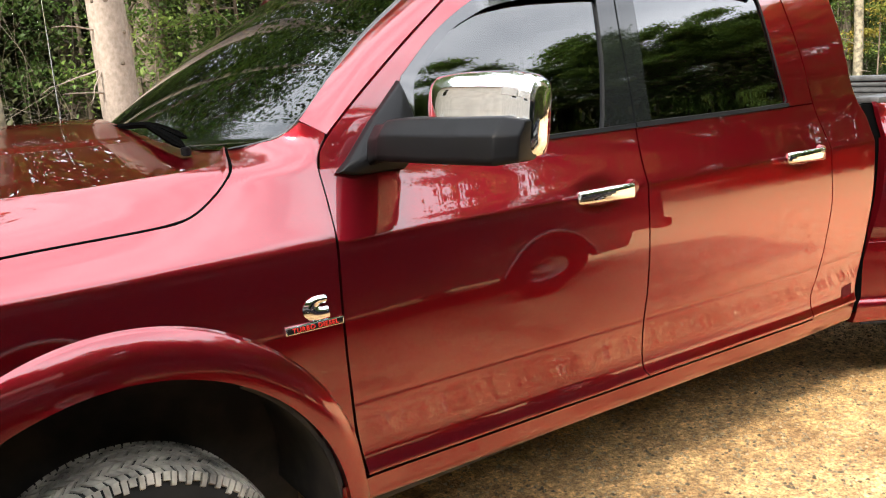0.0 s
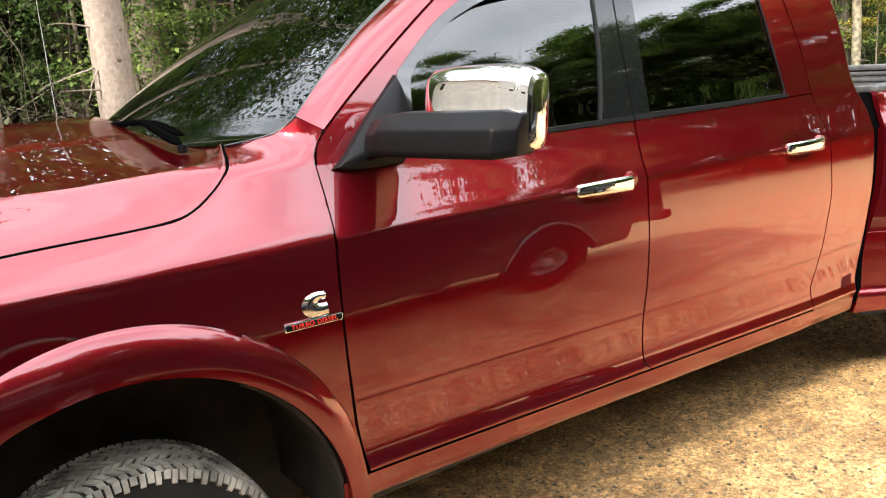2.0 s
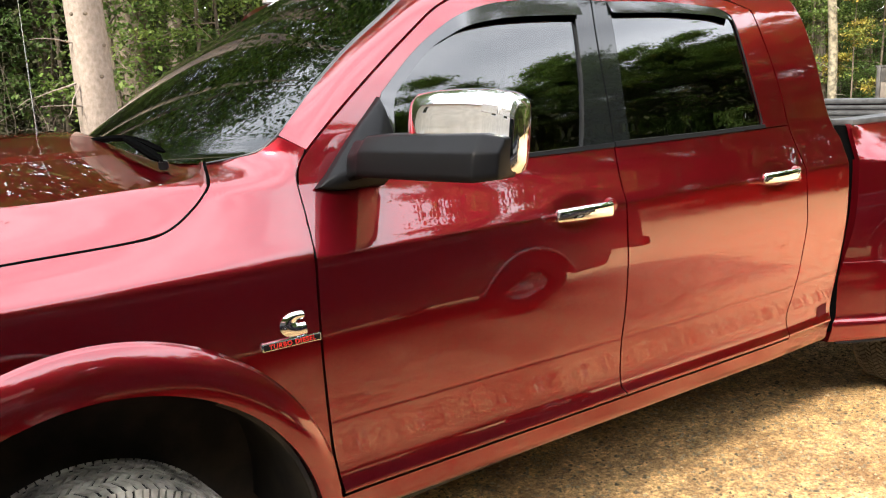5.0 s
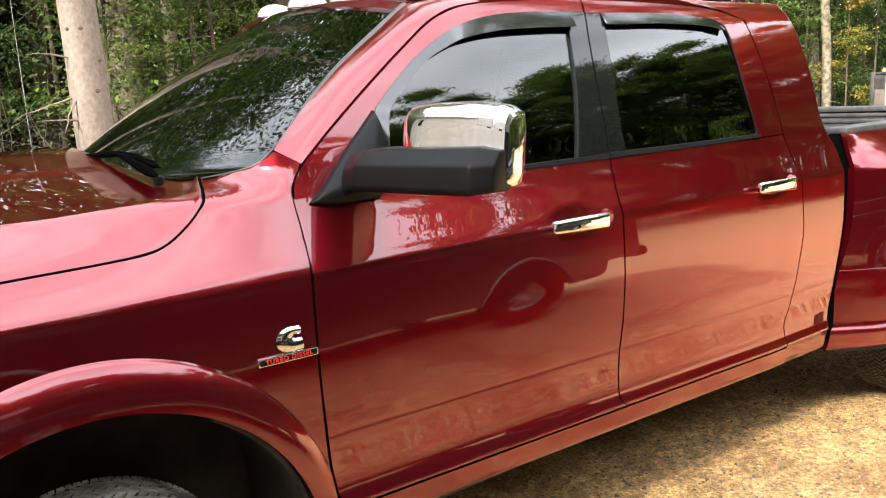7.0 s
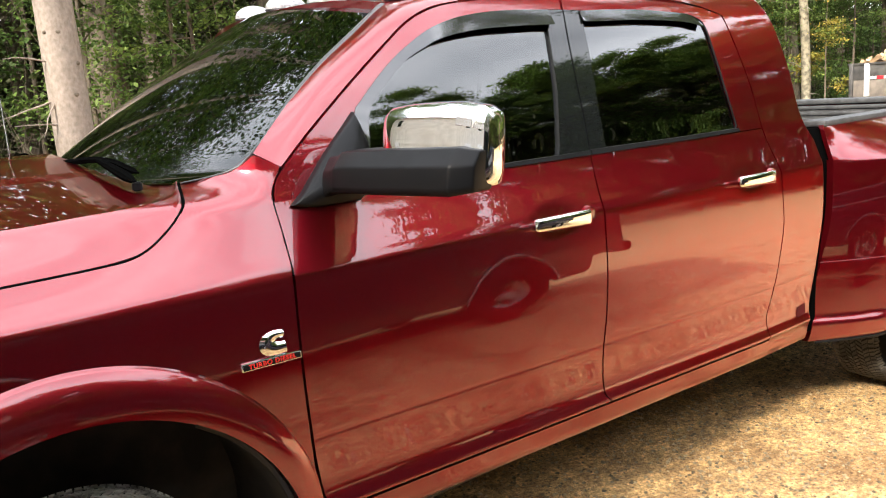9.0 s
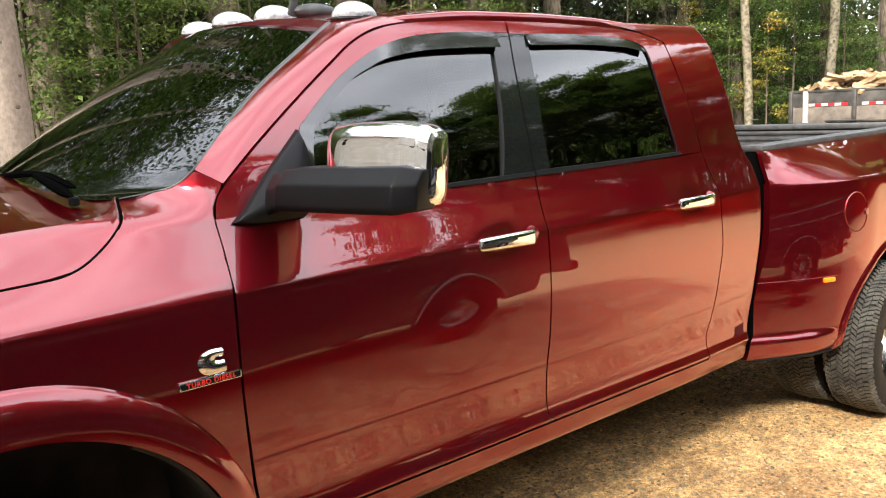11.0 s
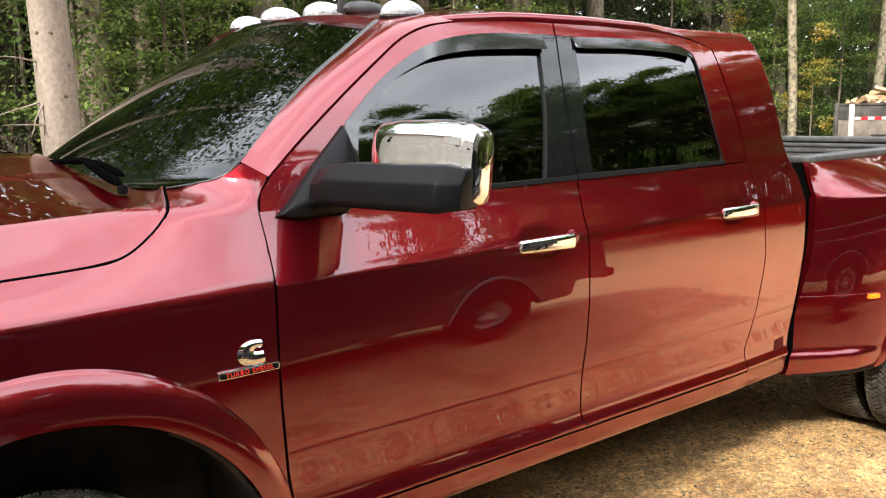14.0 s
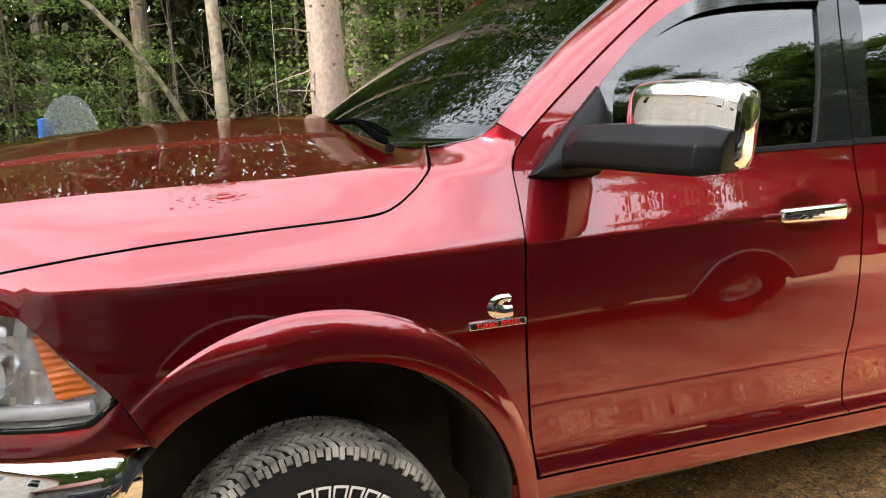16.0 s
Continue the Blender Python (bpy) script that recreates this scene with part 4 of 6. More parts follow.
lamps = both("headlamp", lambda: grid_bm(head_rows(0.0), thick=(0.004, 0.004, 0)), CLEAR, (truck, truck), "clear wraparound headlamp with an amber corner")
for lens in lamps:
    lens.visible_shadow = False


def bowl():
    rows = [[(x, y + 0.010 * math.sin(x * 130) + 0.008 * math.sin(z * 75), z) for x, y, z in row] for row in head_rows(0.055)]
    return grid_bm(rows, (0, -0.05, 0))


both("lamp_housing", bowl, LAMP_SILVER, lamps, "silver lamp housing")


def amber_bm():
    # a tapering amber reflector behind the lens corner
    a, b = line([(-0.565, 1.160), (-0.512, 1.085), (-0.466, 1.022)], 40), line([(-0.578, 1.158), (-0.558, 1.08), (-0.545, 1.018)], 40)
    rows = [[(x0 + (x1 - x0) * t, nose_y(x0) + 0.022, z0 + (z1 - z0) * t) for t in np.linspace(0, 1, 5)] for (x0, z0), (x1, z1) in zip(a, b)]
    rows = [[(x, y + 0.0015 * math.cos(z * 420), z) for x, y, z in row] for row in rows]
    return grid_bm(rows, (0, 0.012, 0))


both("turn_signal", amber_bm, AMBER, lamps, "amber turn signal reflector")
both("light_strip", lambda: tube([(-0.478, nose_y(-0.478) + 0.028, 0.990), (-0.56, nose_y(-0.56) + 0.032, 0.984), (-0.66, nose_y(-0.66) + 0.032, 0.984), (-0.78, nose_y(-0.78) + 0.032, 0.988)], 0.018, 12), WHITE_LENS, lamps, "frosted light strip")


def lamp_bowl():
    bm = bmesh.new()
    prof = [(0.075, -0.03), (0.068, 0.0), (0.05, 0.025), (0.02, 0.035)]
    m = Matrix.Translation((-0.665, 0.135, 1.085)) @ Matrix.Rotation(radians(-48), 4, "Z")
    rings = [[bm.verts.new(m @ Vector((r * math.cos(2 * math.pi * k / 28), o, r * math.sin(2 * math.pi * k / 28)))) for k in range(28)] for r, o in prof]
    for a, b in zip(rings, rings[1:]):
        for k in range(28):
            bm.faces.new((a[k], a[(k + 1) % 28], b[(k + 1) % 28], b[k]))
    return bm


both("lamp_bowl", lamp_bowl, CHROME, lamps, "round reflector bowl")
both("lamp_trim", lambda: tube(line([(x, nose_y(x) + 0.004 + 0.020 * (z - 0.95) / 0.25, z) for x, z in [(-0.88, 1.219), (-0.78, 1.226), (-0.66, 1.218), (-0.545, 1.199), (-0.521, 1.163), (-0.426, 1.010), (-0.480, 0.959), (-0.56, 0.952), (-0.66, 0.952), (-0.88, 0.965)]], 50), 0.008, 6), GLOSS_BLACK, lamps, "black lamp surround")


def valance():
    up = line([(-0.372, 0.900), (-0.422, 1.004), (-0.482, 0.953), (-0.56, 0.947), (-0.66, 0.947), (-0.88, 0.960), (-1.0, 0.965)], 44)
    lo = line([(-0.372, 0.895), (-0.42, 0.898), (-0.50, 0.900), (-0.60, 0.902), (-0.66, 0.902), (-0.88, 0.905), (-1.0, 0.905)], 44)
    rows = [[(xa + (xb - xa) * t, nose_y(xa) - 0.002 - 0.004 * math.sin(math.pi * t), za + (zb - za) * t) for t in np.linspace(0, 1, 6)] for (xa, za), (xb, zb) in zip(up, lo)]
    return grid_bm(rows, (0, 0.03, 0))


both("front_valance", valance, PAINT, (truck, truck), "red panel under the headlamp")


def bumper():
    path = spline([(-0.380, 0.034), (-0.46, 0.000), (-0.60, 0.012), (-0.78, 0.07), (-0.92, 0.16), (-1.02, 0.34), (-1.07, 0.65), (-1.08, 1.0)], 60)
    path = np.vstack([path, [(x, 2 * MID - y) for x, y in path[-2::-1]]])
    prof = [(0.085, 0.898), (0.066, 0.900), (0.050, 0.892), (0.034, 0.874), (0.020, 0.850), (0.009, 0.822), (0.002, 0.796), (0.0, 0.765), (0.006, 0.70), (0.02, 0.60), (0.06, 0.54)]
    rows = []
    for i, (x, y) in enumerate(path):
        a, b = path[max(i - 1, 0)], path[min(i + 1, len(path) - 1)]
        nx, ny = (b[1] - a[1]), -(b[0] - a[0])
        q = math.hypot(nx, ny)
        f = ease(-0.40, -0.50, x)
        rows.append([(x + nx / q * o + (1 - f) * -0.06 * (0.872 - z) / 0.3, y + ny / q * o, z) for o, z in prof])
    return grid_bm(rows)


part("front_bumper", bumper(), CHROME, truck, "chrome front bumper")
bm = box_bm(0.06, 1.24, 0.42, pose(-0.93, 1.0, 1.10), 0.02)
part("grille", bm, GLOSS_BLACK, truck, "dark grille")
bm = box_bm(0.12, 1.25, 0.05, pose(-0.93, 1.0, 1.30), 0.015)
box_bm(0.10, 1.25, 0.05, pose(-0.95, 1.0, 0.92), 0.015, bm=bm)
box_bm(0.10, 0.07, 0.42, pose(-0.96, 1.0, 1.11), 0.015, bm=bm)
part("grille_surround", bm, CHROME, truck, "chrome grille surround")
part("nose_panel", box_bm(0.16, 1.5, 0.40, pose(-0.82, 1.0, 1.08), 0.03), DARK, truck)

# cargo bed with dual-wheel fenders
bed_front = smooth_curve([0.45, 0.58, 0.79, 1.0, 1.21, 1.36, 1.42], [3.088, 3.103, 3.136, 3.182, 3.205, 3.218, 3.225])
BED_END = 5.18
bed_y = smooth_curve([0.37, 0.42, 0.46, 0.52, 0.645, 0.80, 1.00, 1.18, 1.243, 1.258, 1.30, 1.35, 1.39, 1.405], [0.075, 0.034, 0.012, 0.006, 0.006, 0.006, 0.006, 0.010, 0.014, 0.018, 0.034, 0.054, 0.068, 0.078])


def bulge(x, z):
    """How far the bed side stands out: a panel that turns from steep to flat, and a ledge low at its front."""
    u = x - 3.170 - 0.12 * (z - 0.9)
    swell = 0.70 * min(u, 0.35) - (0.425 * min(u, 0.35) ** 2 if u > 0 else 0.0)
    v = min(max(u - 0.35, 0.0), 0.25)
    swell += 0.4025 * (v - v * v / 0.50)
    ledge = 0.021 * (1 - ease(0.512, 0.555, z)) * (1 - ease(3.36, 3.58, x))
    swell -= 0.20 * min(max(1.0 - z, 0.0), 0.28) ** 2 + 0.08 * max(0.72 - z, 0.0)
    return (swell + ledge) * (1 - ease(4.60, 5.14, x)) * (1 - min(max((z - 1.24) / 0.16, 0.0), 1.0)) * ease(0.30, 0.46, z) ** 0.6


BED_EDGE = [(BED_END, 0.43), (BED_END, 1.25)] + [(bed_front(z), z) for z in np.linspace(1.25, 0.46, 18)] + [(3.090, 0.435), (3.4, 0.43), (3.6, 0.43)]


def bed_side():
    cx, cz = REAR, 0.40
    marks = [math.atan2(z - cz, x - cx) for x, z in BED_EDGE]
    ths = sorted(set(np.round(np.r_[np.linspace(0.02, math.pi - 0.02, 300), [m for m in marks if 0.02 < m < math.pi - 0.02]], 5)))
    rows = []
    for th in ths:
        ri, ro = ellipse_r(th, 0.445, 0.49), ellipse_r(th, 0.475, 0.525)
        re = max(ray_out(cx, cz, th, BED_EDGE), ro + 0.01)
        rs = [ri + (ro - ri) * k / 8 for k in range(9)] + [ro + (re - ro) * (k / 70) for k in range(1, 71)]
        row = []
        for r in rs:
            t, x, z = (r - ri) / (ro - ri), cx + r * math.cos(th), cz + r * math.sin(th)
            row.append((x, bed_y(z) - bulge(x, z) - (0.014 * (1 - t**2) if t < 1 else 0), z))
        rows.append(row)
    return grid_bm(rows, (0, 0.03, 0))


def bed_upper():
    zs = [1.25, 1.258, 1.265, 1.28, 1.30, 1.32, 1.34, 1.36, 1.38, 1.395, 1.402]
    return grid_bm([[(x, bed_y(z) - bulge(x, z), z) for x in np.r_[np.linspace(bed_front(z), 4.0, 40), np.linspace(4.05, BED_END, 24)]] for z in zs], (0, 0.02, 0))


bed_sides = both("bed_side", bed_side, PAINT, (truck, truck), "red bed side with a flared dual-wheel fender")
both("bed_rail_panel", bed_upper, PAINT, bed_sides)
both("bed_rail_cap", lambda: box_bm(BED_END - 3.23, 0.11, 0.028, pose((BED_END + 3.23) / 2, 0.122, 1.408), 0.008), LINER_GREY, bed_sides, "grey plastic bed rail cap")


def liner_wall():
    bm = box_bm(BED_END - 3.24, 0.02, 0.62, pose((BED_END + 3.24) / 2, 0.185, 1.08))
    for z in (0.9, 1.02, 1.14, 1.26, 1.35):
        box_bm(BED_END - 3.24, 0.03, 0.05, pose((BED_END + 3.24) / 2, 0.19, z), 0.01, bm=bm)
    return bm


both("bed_liner", liner_wall, LINER_GREY, bed_sides, "grey plastic bed liner")
part("bed_floor", box_bm(BED_END - 3.24, 1.66, 0.05, pose((BED_END + 3.24) / 2, 1.0, 0.80)), LINER_GREY, truck, "grey bed floor")
bm = box_bm(0.03, 1.72, 0.62, pose(3.255, 1.0, 1.08))
part("bed_headboard", bm, LINER_GREY, truck, "grey front wall of the bed")
gate = part("tailgate", box_bm(0.08, 1.70, 0.60, pose(BED_END, 1.0, 1.10), 0.015), PAINT, truck, "red tailgate with a ribbed grey inner liner")
part("tailgate_liner", box_bm(0.012, 1.62, 0.54, pose(BED_END - 0.047, 1.0, 1.12)), LINER_GREY, gate, "grey inner tailgate liner")
part("tailgate_cap", box_bm(0.13, 1.72, 0.035, pose(BED_END, 1.0, 1.418), 0.012), LINER_GREY, gate, "grey tailgate top cap")
for z in (1.385, 1.345, 1.30, 1.25, 1.19, 1.12, 1.04, 0.95):
    part("rib", box_bm(0.03, 1.60, 0.026, pose(BED_END - 0.05, 1.0, z - 0.005), 0.008), LINER_GREY, gate)
both("fender_marker", lambda: box_bm(0.062, 0.016, 0.022, pose(3.450, bed_y(0.785) - bulge(3.450, 0.785) - 0.003, 0.785, 0, 0, -26), 0.005), AMBER, bed_sides, "amber side marker lamp")


def fuel_ring():
    pts = []
    for k in range(49):
        a = 2 * math.pi * k / 48
        x, z = 3.605 + 0.070 * math.cos(a), 1.090 + 0.092 * math.sin(a)
        pts.append((x, bed_y(z) - bulge(x, z) - 0.0005, z))
    return tube(pts, 0.0028, 5, cap=False)


both("body_line", lambda: tube([(x, bed_y(0.80) - bulge(x, 0.80) - 0.0002, 0.80) for x in np.linspace(3.135, 3.50, 16)], 0.0009, 5), PAINT, bed_sides)
part("fuel_door_seam", fuel_ring(), PAINT, bed_sides[0], "round fuel filler door seam")
part("fuel_door_notch", cyl_bm(0.016, 0.012, pose(3.672, bed_y(1.085) - bulge(3.672, 1.085) + 0.001, 1.085, 90, 0, 0), 20), PAINT, bed_sides[0], "finger notch of the fuel door")
part("rear_bumper", box_bm(0.22, 1.9, 0.22, pose(BED_END + 0.22, 1.0, 0.66), 0.03, 3), CHROME, truck, "chrome rear bumper")
both("rear_well", lambda: grid_bm([[(REAR + 0.47 * math.cos(t), y, 0.42 + 0.47 * math.sin(t)) for y in (-0.14, 0.1, 0.42)] for t in np.linspace(0, math.pi, 24)]), LINER, (truck, truck))
both("lower_edge_trim", lambda: tube([(x, bed_y(0.44) - bulge(x, 0.44) + 0.008, 0.430) for x in np.linspace(3.125, 3.52, 20)], 0.009, 6), BLACK_PLASTIC, bed_sides, "black lower edge trim")
# a black sheet added as the shade between cab and bed
both("gap_shade_sheet", lambda: grid_bm([[(cab_rear(z) - 0.01 + d, max(0.022 + max(0.0, side_y(z)), bed_y(z) + 0.034 if d > 0.03 else 0.0), z) for d in (0.0, 0.02, 0.05, 0.12, 0.24)] for z in np.linspace(0.46, 1.392, 30)], (0, 0.05, 0)), SEAM, (truck, truck))
both("corner_decal", lambda: skin([(2.880, 0.655), (2.950, 0.662)], [(2.872, 0.612), (2.940, 0.617)], 4, 3, 0.0012, 0.0), DECAL, (truck, truck), "small dark square decal")

# ---- ground: one sheet, tan gravel lot running into woodland litter ----
GROUND = material("tan_gravel", (0.36, 0.25, 0.13), 0.9)
fine = add_noise(GROUND, 48, (0.50, 0.310, 0.135), (0.98, 0.675, 0.325), detail=10, at=(0.32, 0.68), into=None)
broad = add_noise(GROUND, 1.6, (0.50, 0.44, 0.38), (1.0, 1.0, 1.0), detail=7, at=(0.36, 0.58), into=None)
mid = add_noise(GROUND, 14, (0.58, 0.53, 0.48), (1.14, 1.09, 1.02), detail=9, at=(0.40, 0.60), into=None)
speck = add_noise(GROUND, 150, (0.38, 0.35, 0.32), (1.08, 1.06, 1.04), detail=5, at=(0.36, 0.52), into=None)
g1 = mix_in(GROUND, fine.outputs["Color"], broad.outputs["Color"], 0.85, "MULTIPLY")
g1 = mix_in(GROUND, g1, mid.outputs["Color"], 0.8, "MULTIPLY")
# a paler lane across the open part of the lot, sunlit brightness put into its colour
lane_co, lane_sep, lane_wob, lane_x, lane_mr = [GROUND.node_tree.nodes.new(k) for k in ("ShaderNodeTexCoord", "ShaderNodeSeparateXYZ", "ShaderNodeTexNoise", "ShaderNodeMath", "ShaderNodeMapRange")]
lane_wob.inputs["Scale"].default_value, lane_wob.inputs["Detail"].default_value = 1.3, 6.0
lane_x.operation = "MULTIPLY_ADD"
lane_x.inputs[1].default_value = 2.4
lane_mr.inputs["From Min"].default_value, lane_mr.inputs["From Max"].default_value, lane_mr.inputs["To Max"].default_value = 4.6, 7.0, 0.92
for out, into in ((lane_co.outputs["Object"], lane_sep.inputs["Vector"]), (lane_co.outputs["Object"], lane_wob.inputs["Vector"]), (lane_wob.outputs["Fac"], lane_x.inputs[0]), (lane_sep.outputs["X"], lane_x.inputs[2]), (lane_x.outputs["Value"], lane_mr.inputs["Value"])):
    GROUND.node_tree.links.new(out, into)
pale_sand = add_noise(GROUND, 24, (0.64, 0.425, 0.205), (1.0, 0.765, 0.44), detail=10, at=(0.36, 0.64), into=None)
g1 = mix_in(GROUND, g1, pale_sand.outputs["Color"], lane_mr.outputs["Result"])
grit = add_noise(GROUND, 42, (0.60, 0.57, 0.54), (1.14, 1.12, 1.08), detail=6, at=(0.40, 0.58), into=None)
g1 = mix_in(GROUND, g1, grit.outputs["Color"], 0.75, "MULTIPLY")
g2 = mix_in(GROUND, g1, speck.outputs["Color"], 0.8, "MULTIPLY")
litter = add_noise(GROUND, 9, (0.030, 0.020, 0.010), (0.10, 0.065, 0.030), detail=8, into=None)
gn, gl = GROUND.node_tree.nodes, GROUND.node_tree.links
gco, gsep, gwob, gadd, gmr = gn.new("ShaderNodeTexCoord"), gn.new("ShaderNodeSeparateXYZ"), gn.new("ShaderNodeTexNoise"), gn.new("ShaderNodeMath"), gn.new("ShaderNodeMapRange")
gwob.inputs["Scale"].default_value = 0.4
gadd.operation = "MULTIPLY_ADD"
gadd.inputs[1].default_value = 5.0
gl.new(gco.outputs["Object"], gsep.inputs["Vector"])
gl.new(gco.outputs["Object"], gwob.inputs["Vector"])
gl.new(gwob.outputs["Fac"], gadd.inputs[0])
gl.new(gsep.outputs["Y"], gadd.inputs[2])
gmr.inputs["From Min"].default_value, gmr.inputs["From Max"].default_value = 8.6, 9.8
gl.new(gadd.outputs["Value"], gmr.inputs["Value"])
g3 = mix_in(GROUND, g2, litter.outputs["Color"], gmr.outputs["Result"])
# an added dark patch by the house, unseen, that dims the fender's reflections
bx, by, bm_ = gn.new("ShaderNodeMapRange"), gn.new("ShaderNodeMapRange"), gn.new("ShaderNodeMath")
bwob, badd = gn.new("ShaderNodeTexNoise"), gn.new("ShaderNodeMath")
bwob.inputs["Scale"].default_value = 2.5
badd.operation, bm_.operation = "MULTIPLY_ADD", "MULTIPLY"
badd.inputs[1].default_value = 0.8
bx.inputs["From Min"].default_value, bx.inputs["From Max"].default_value = 0.45, -0.2
by.inputs["From Min"].default_value, by.inputs["From Max"].default_value = -0.5, -1.2
gl.new(gco.outputs["Object"], bwob.inputs["Vector"])
gl.new(bwob.outputs["Fac"], badd.inputs[0])
gl.new(gsep.outputs["X"], badd.inputs[2])
gl.new(badd.outputs["Value"], bx.inputs["Value"])
gl.new(gsep.outputs["Y"], by.inputs["Value"])
gl.new(bx.outputs["Result"], bm_.inputs[0])
gl.new(by.outputs["Result"], bm_.inputs[1])
mix_in(GROUND, g3, litter.outputs["Color"], bm_.outputs["Value"])
add_bump(GROUND, 90, 0.7, 0.012, 8)


def ground_sheet():
    xs = np.r_[-400, -120, -60, -30, np.linspace(-12, 14, 105), 20, 30, 45, 60, 120, 400]
    ys = np.r_[-400, -120, -60, -30, -20, np.linspace(-12, 8, 81), 10, 12, 15, 20, 30, 60, 120, 400]
    rows = []
    for x in xs:
        row = []
        for y in ys:
            near = 1.0 if abs(x) < 16 and abs(y) < 14 else 0.0
            z = near * (0.018 * noise.noise((x * 0.5, y * 0.5, 0)) + 0.006 * noise.noise((x * 2.2, y * 2.2, 3)))
            z -= 0.018 * near
            row.append((x, y, z))
        rows.append(row)
    return grid_bm(rows)


tagged(part("ground", ground_sheet(), GROUND, sharp=0), "tan gravel lot with patches of dirt", "ground", kind="structure")

STONE = material("loose_gravel", (0.26, 0.20, 0.12), 0.9)
add_noise(STONE, 40, (0.14, 0.10, 0.055), (0.38, 0.28, 0.155))
vary(STONE, 0.6)


def pebbles(count, x0, x1, y0, y1, small, large):
    rng = np.random.default_rng(5)
    verts, faces = [], []
    base = np.array([(1, 0, 0), (0, 1, 0), (-1, 0, 0), (0, -1, 0), (0, 0, 0.7), (0, 0, -0.5)])
    tris = [(0, 1, 4), (1, 2, 4), (2, 3, 4), (3, 0, 4), (1, 0, 5), (2, 1, 5), (3, 2, 5), (0, 3, 5)]
    for _ in range(count):
        s = small * (large / small) ** (rng.random() ** 2.2)
        x, y, a = rng.uniform(x0, x1), rng.uniform(y0, y1), rng.uniform(0, 6.28)
        p = base * rng.uniform(0.65, 1.3, (6, 3)) * s
        c, sn = math.cos(a), math.sin(a)
        z = 0.018 * noise.noise((x * 0.5, y * 0.5, 0)) + 0.006 * noise.noise((x * 2.2, y * 2.2, 3)) - 0.018
        n = len(verts)
        verts += [(x + u * c - v * sn, y + u * sn + v * c, z + w + s * 0.15) for u, v, w in p]
        faces += [tuple(n + k for k in t) for t in tris]
    return verts, faces


PALE_STONE = material("pale_loose_stones", (0.45, 0.34, 0.20), 0.9)
add_noise(PALE_STONE, 40, (0.28, 0.20, 0.11), (0.66, 0.50, 0.30))
vary(PALE_STONE, 0.5)
tagged(mesh_part("coarse_gravel", *pebbles(14000, 0.5, 12.0, -4.6, -1.2, 0.005, 0.020), PALE_STONE), "coarser loose stones in the open lot", "gravel", kind="stuff")
tagged(mesh_part("loose_gravel", *pebbles(42000, 0.6, 6.0, -1.4, 2.2, 0.003, 0.013), STONE), "scattered tan and grey gravel on the lot", "gravel", kind="stuff")

# ---- woods ----
BARK = material("grey_brown_bark", (0.20, 0.16, 0.12), 0.9)
add_noise(BARK, 5, (0.055, 0.042, 0.03), (0.15, 0.12, 0.09), detail=8, stretch=(3, 3, 0.5))
add_bump(BARK, 30, 0.8, 0.02, 6, stretch=(3, 3, 0.6))
PALE_BARK = material("pale_grey_bark", (0.42, 0.35, 0.28), 0.85)
add_noise(PALE_BARK, 26, (0.16, 0.13, 0.108), (0.275, 0.228, 0.195), detail=10, at=(0.28, 0.72), stretch=(1, 1, 0.7))
add_bump(PALE_BARK, 38, 0.7, 0.012, 8, stretch=(1.2, 1.2, 0.8))
GREY_BARK = material("grey_wood_edge_bark", (0.15, 0.125, 0.10), 0.9)
add_noise(GREY_BARK, 9, (0.075, 0.06, 0.048), (0.19, 0.16, 0.125), detail=9, stretch=(2, 2, 0.6))
add_bump(GREY_BARK, 30, 0.7, 0.015, 6, stretch=(2, 2, 0.6))
BIRCH_BARK = material("mottled_birch_bark", (0.5, 0.44, 0.3), 0.8)
add_noise(BIRCH_BARK, 9, (0.075, 0.068, 0.048), (0.215, 0.19, 0.135), detail=8, at=(0.38, 0.58))


def leaf_material(name, dark, light, thin=0.35):
    m = material(name, light, 0.6, Specular_IOR_Level=0.3)
    add_noise(m, 0.6, dark, light, detail=3, coords="Object")
    vary(m, 0.45)
    n, l = m.node_tree.nodes, m.node_tree.links
    b, out = n["Principled BSDF"], n["Material Output"]
    tr, mx = n.new("ShaderNodeBsdfTranslucent"), n.new("ShaderNodeMixShader")
    mx.inputs["Fac"].default_value = thin
    l.new(b.inputs["Base Color"].links[0].from_socket, tr.inputs["Color"])
    l.new(b.outputs["BSDF"], mx.inputs[1])
    l.new(tr.outputs["BSDF"], mx.inputs[2])
    l.new(mx.outputs["Shader"], out.inputs["Surface"])
    return m


LEAF = leaf_material("green_leaves", (0.040, 0.077, 0.018), (0.104, 0.166, 0.040), 0.4)
LEAF_DEEP = leaf_material("deep_green_leaves", (0.036, 0.07, 0.015), (0.088, 0.145, 0.030))
LEAF_GOLD = leaf_material("yellowing_leaves", (0.09, 0.15, 0.03), (0.40, 0.27, 0.05))
# EDGE and LIGHT have sunlight put into their colour, FAR the shade of the woods
LEAF_EDGE = leaf_material("sun_toned_edge_leaves", (0.08, 0.14, 0.032), (0.17, 0.255, 0.058), 0.5)
LEAF_LIGHT = leaf_material("sun_toned_maple_leaves", (0.07, 0.125, 0.028), (0.19, 0.255, 0.066), 0.5)
LEAF_FAR = leaf_material("shade_toned_far_foliage", (0.042, 0.044, 0.021), (0.082, 0.092, 0.036), 0.2)


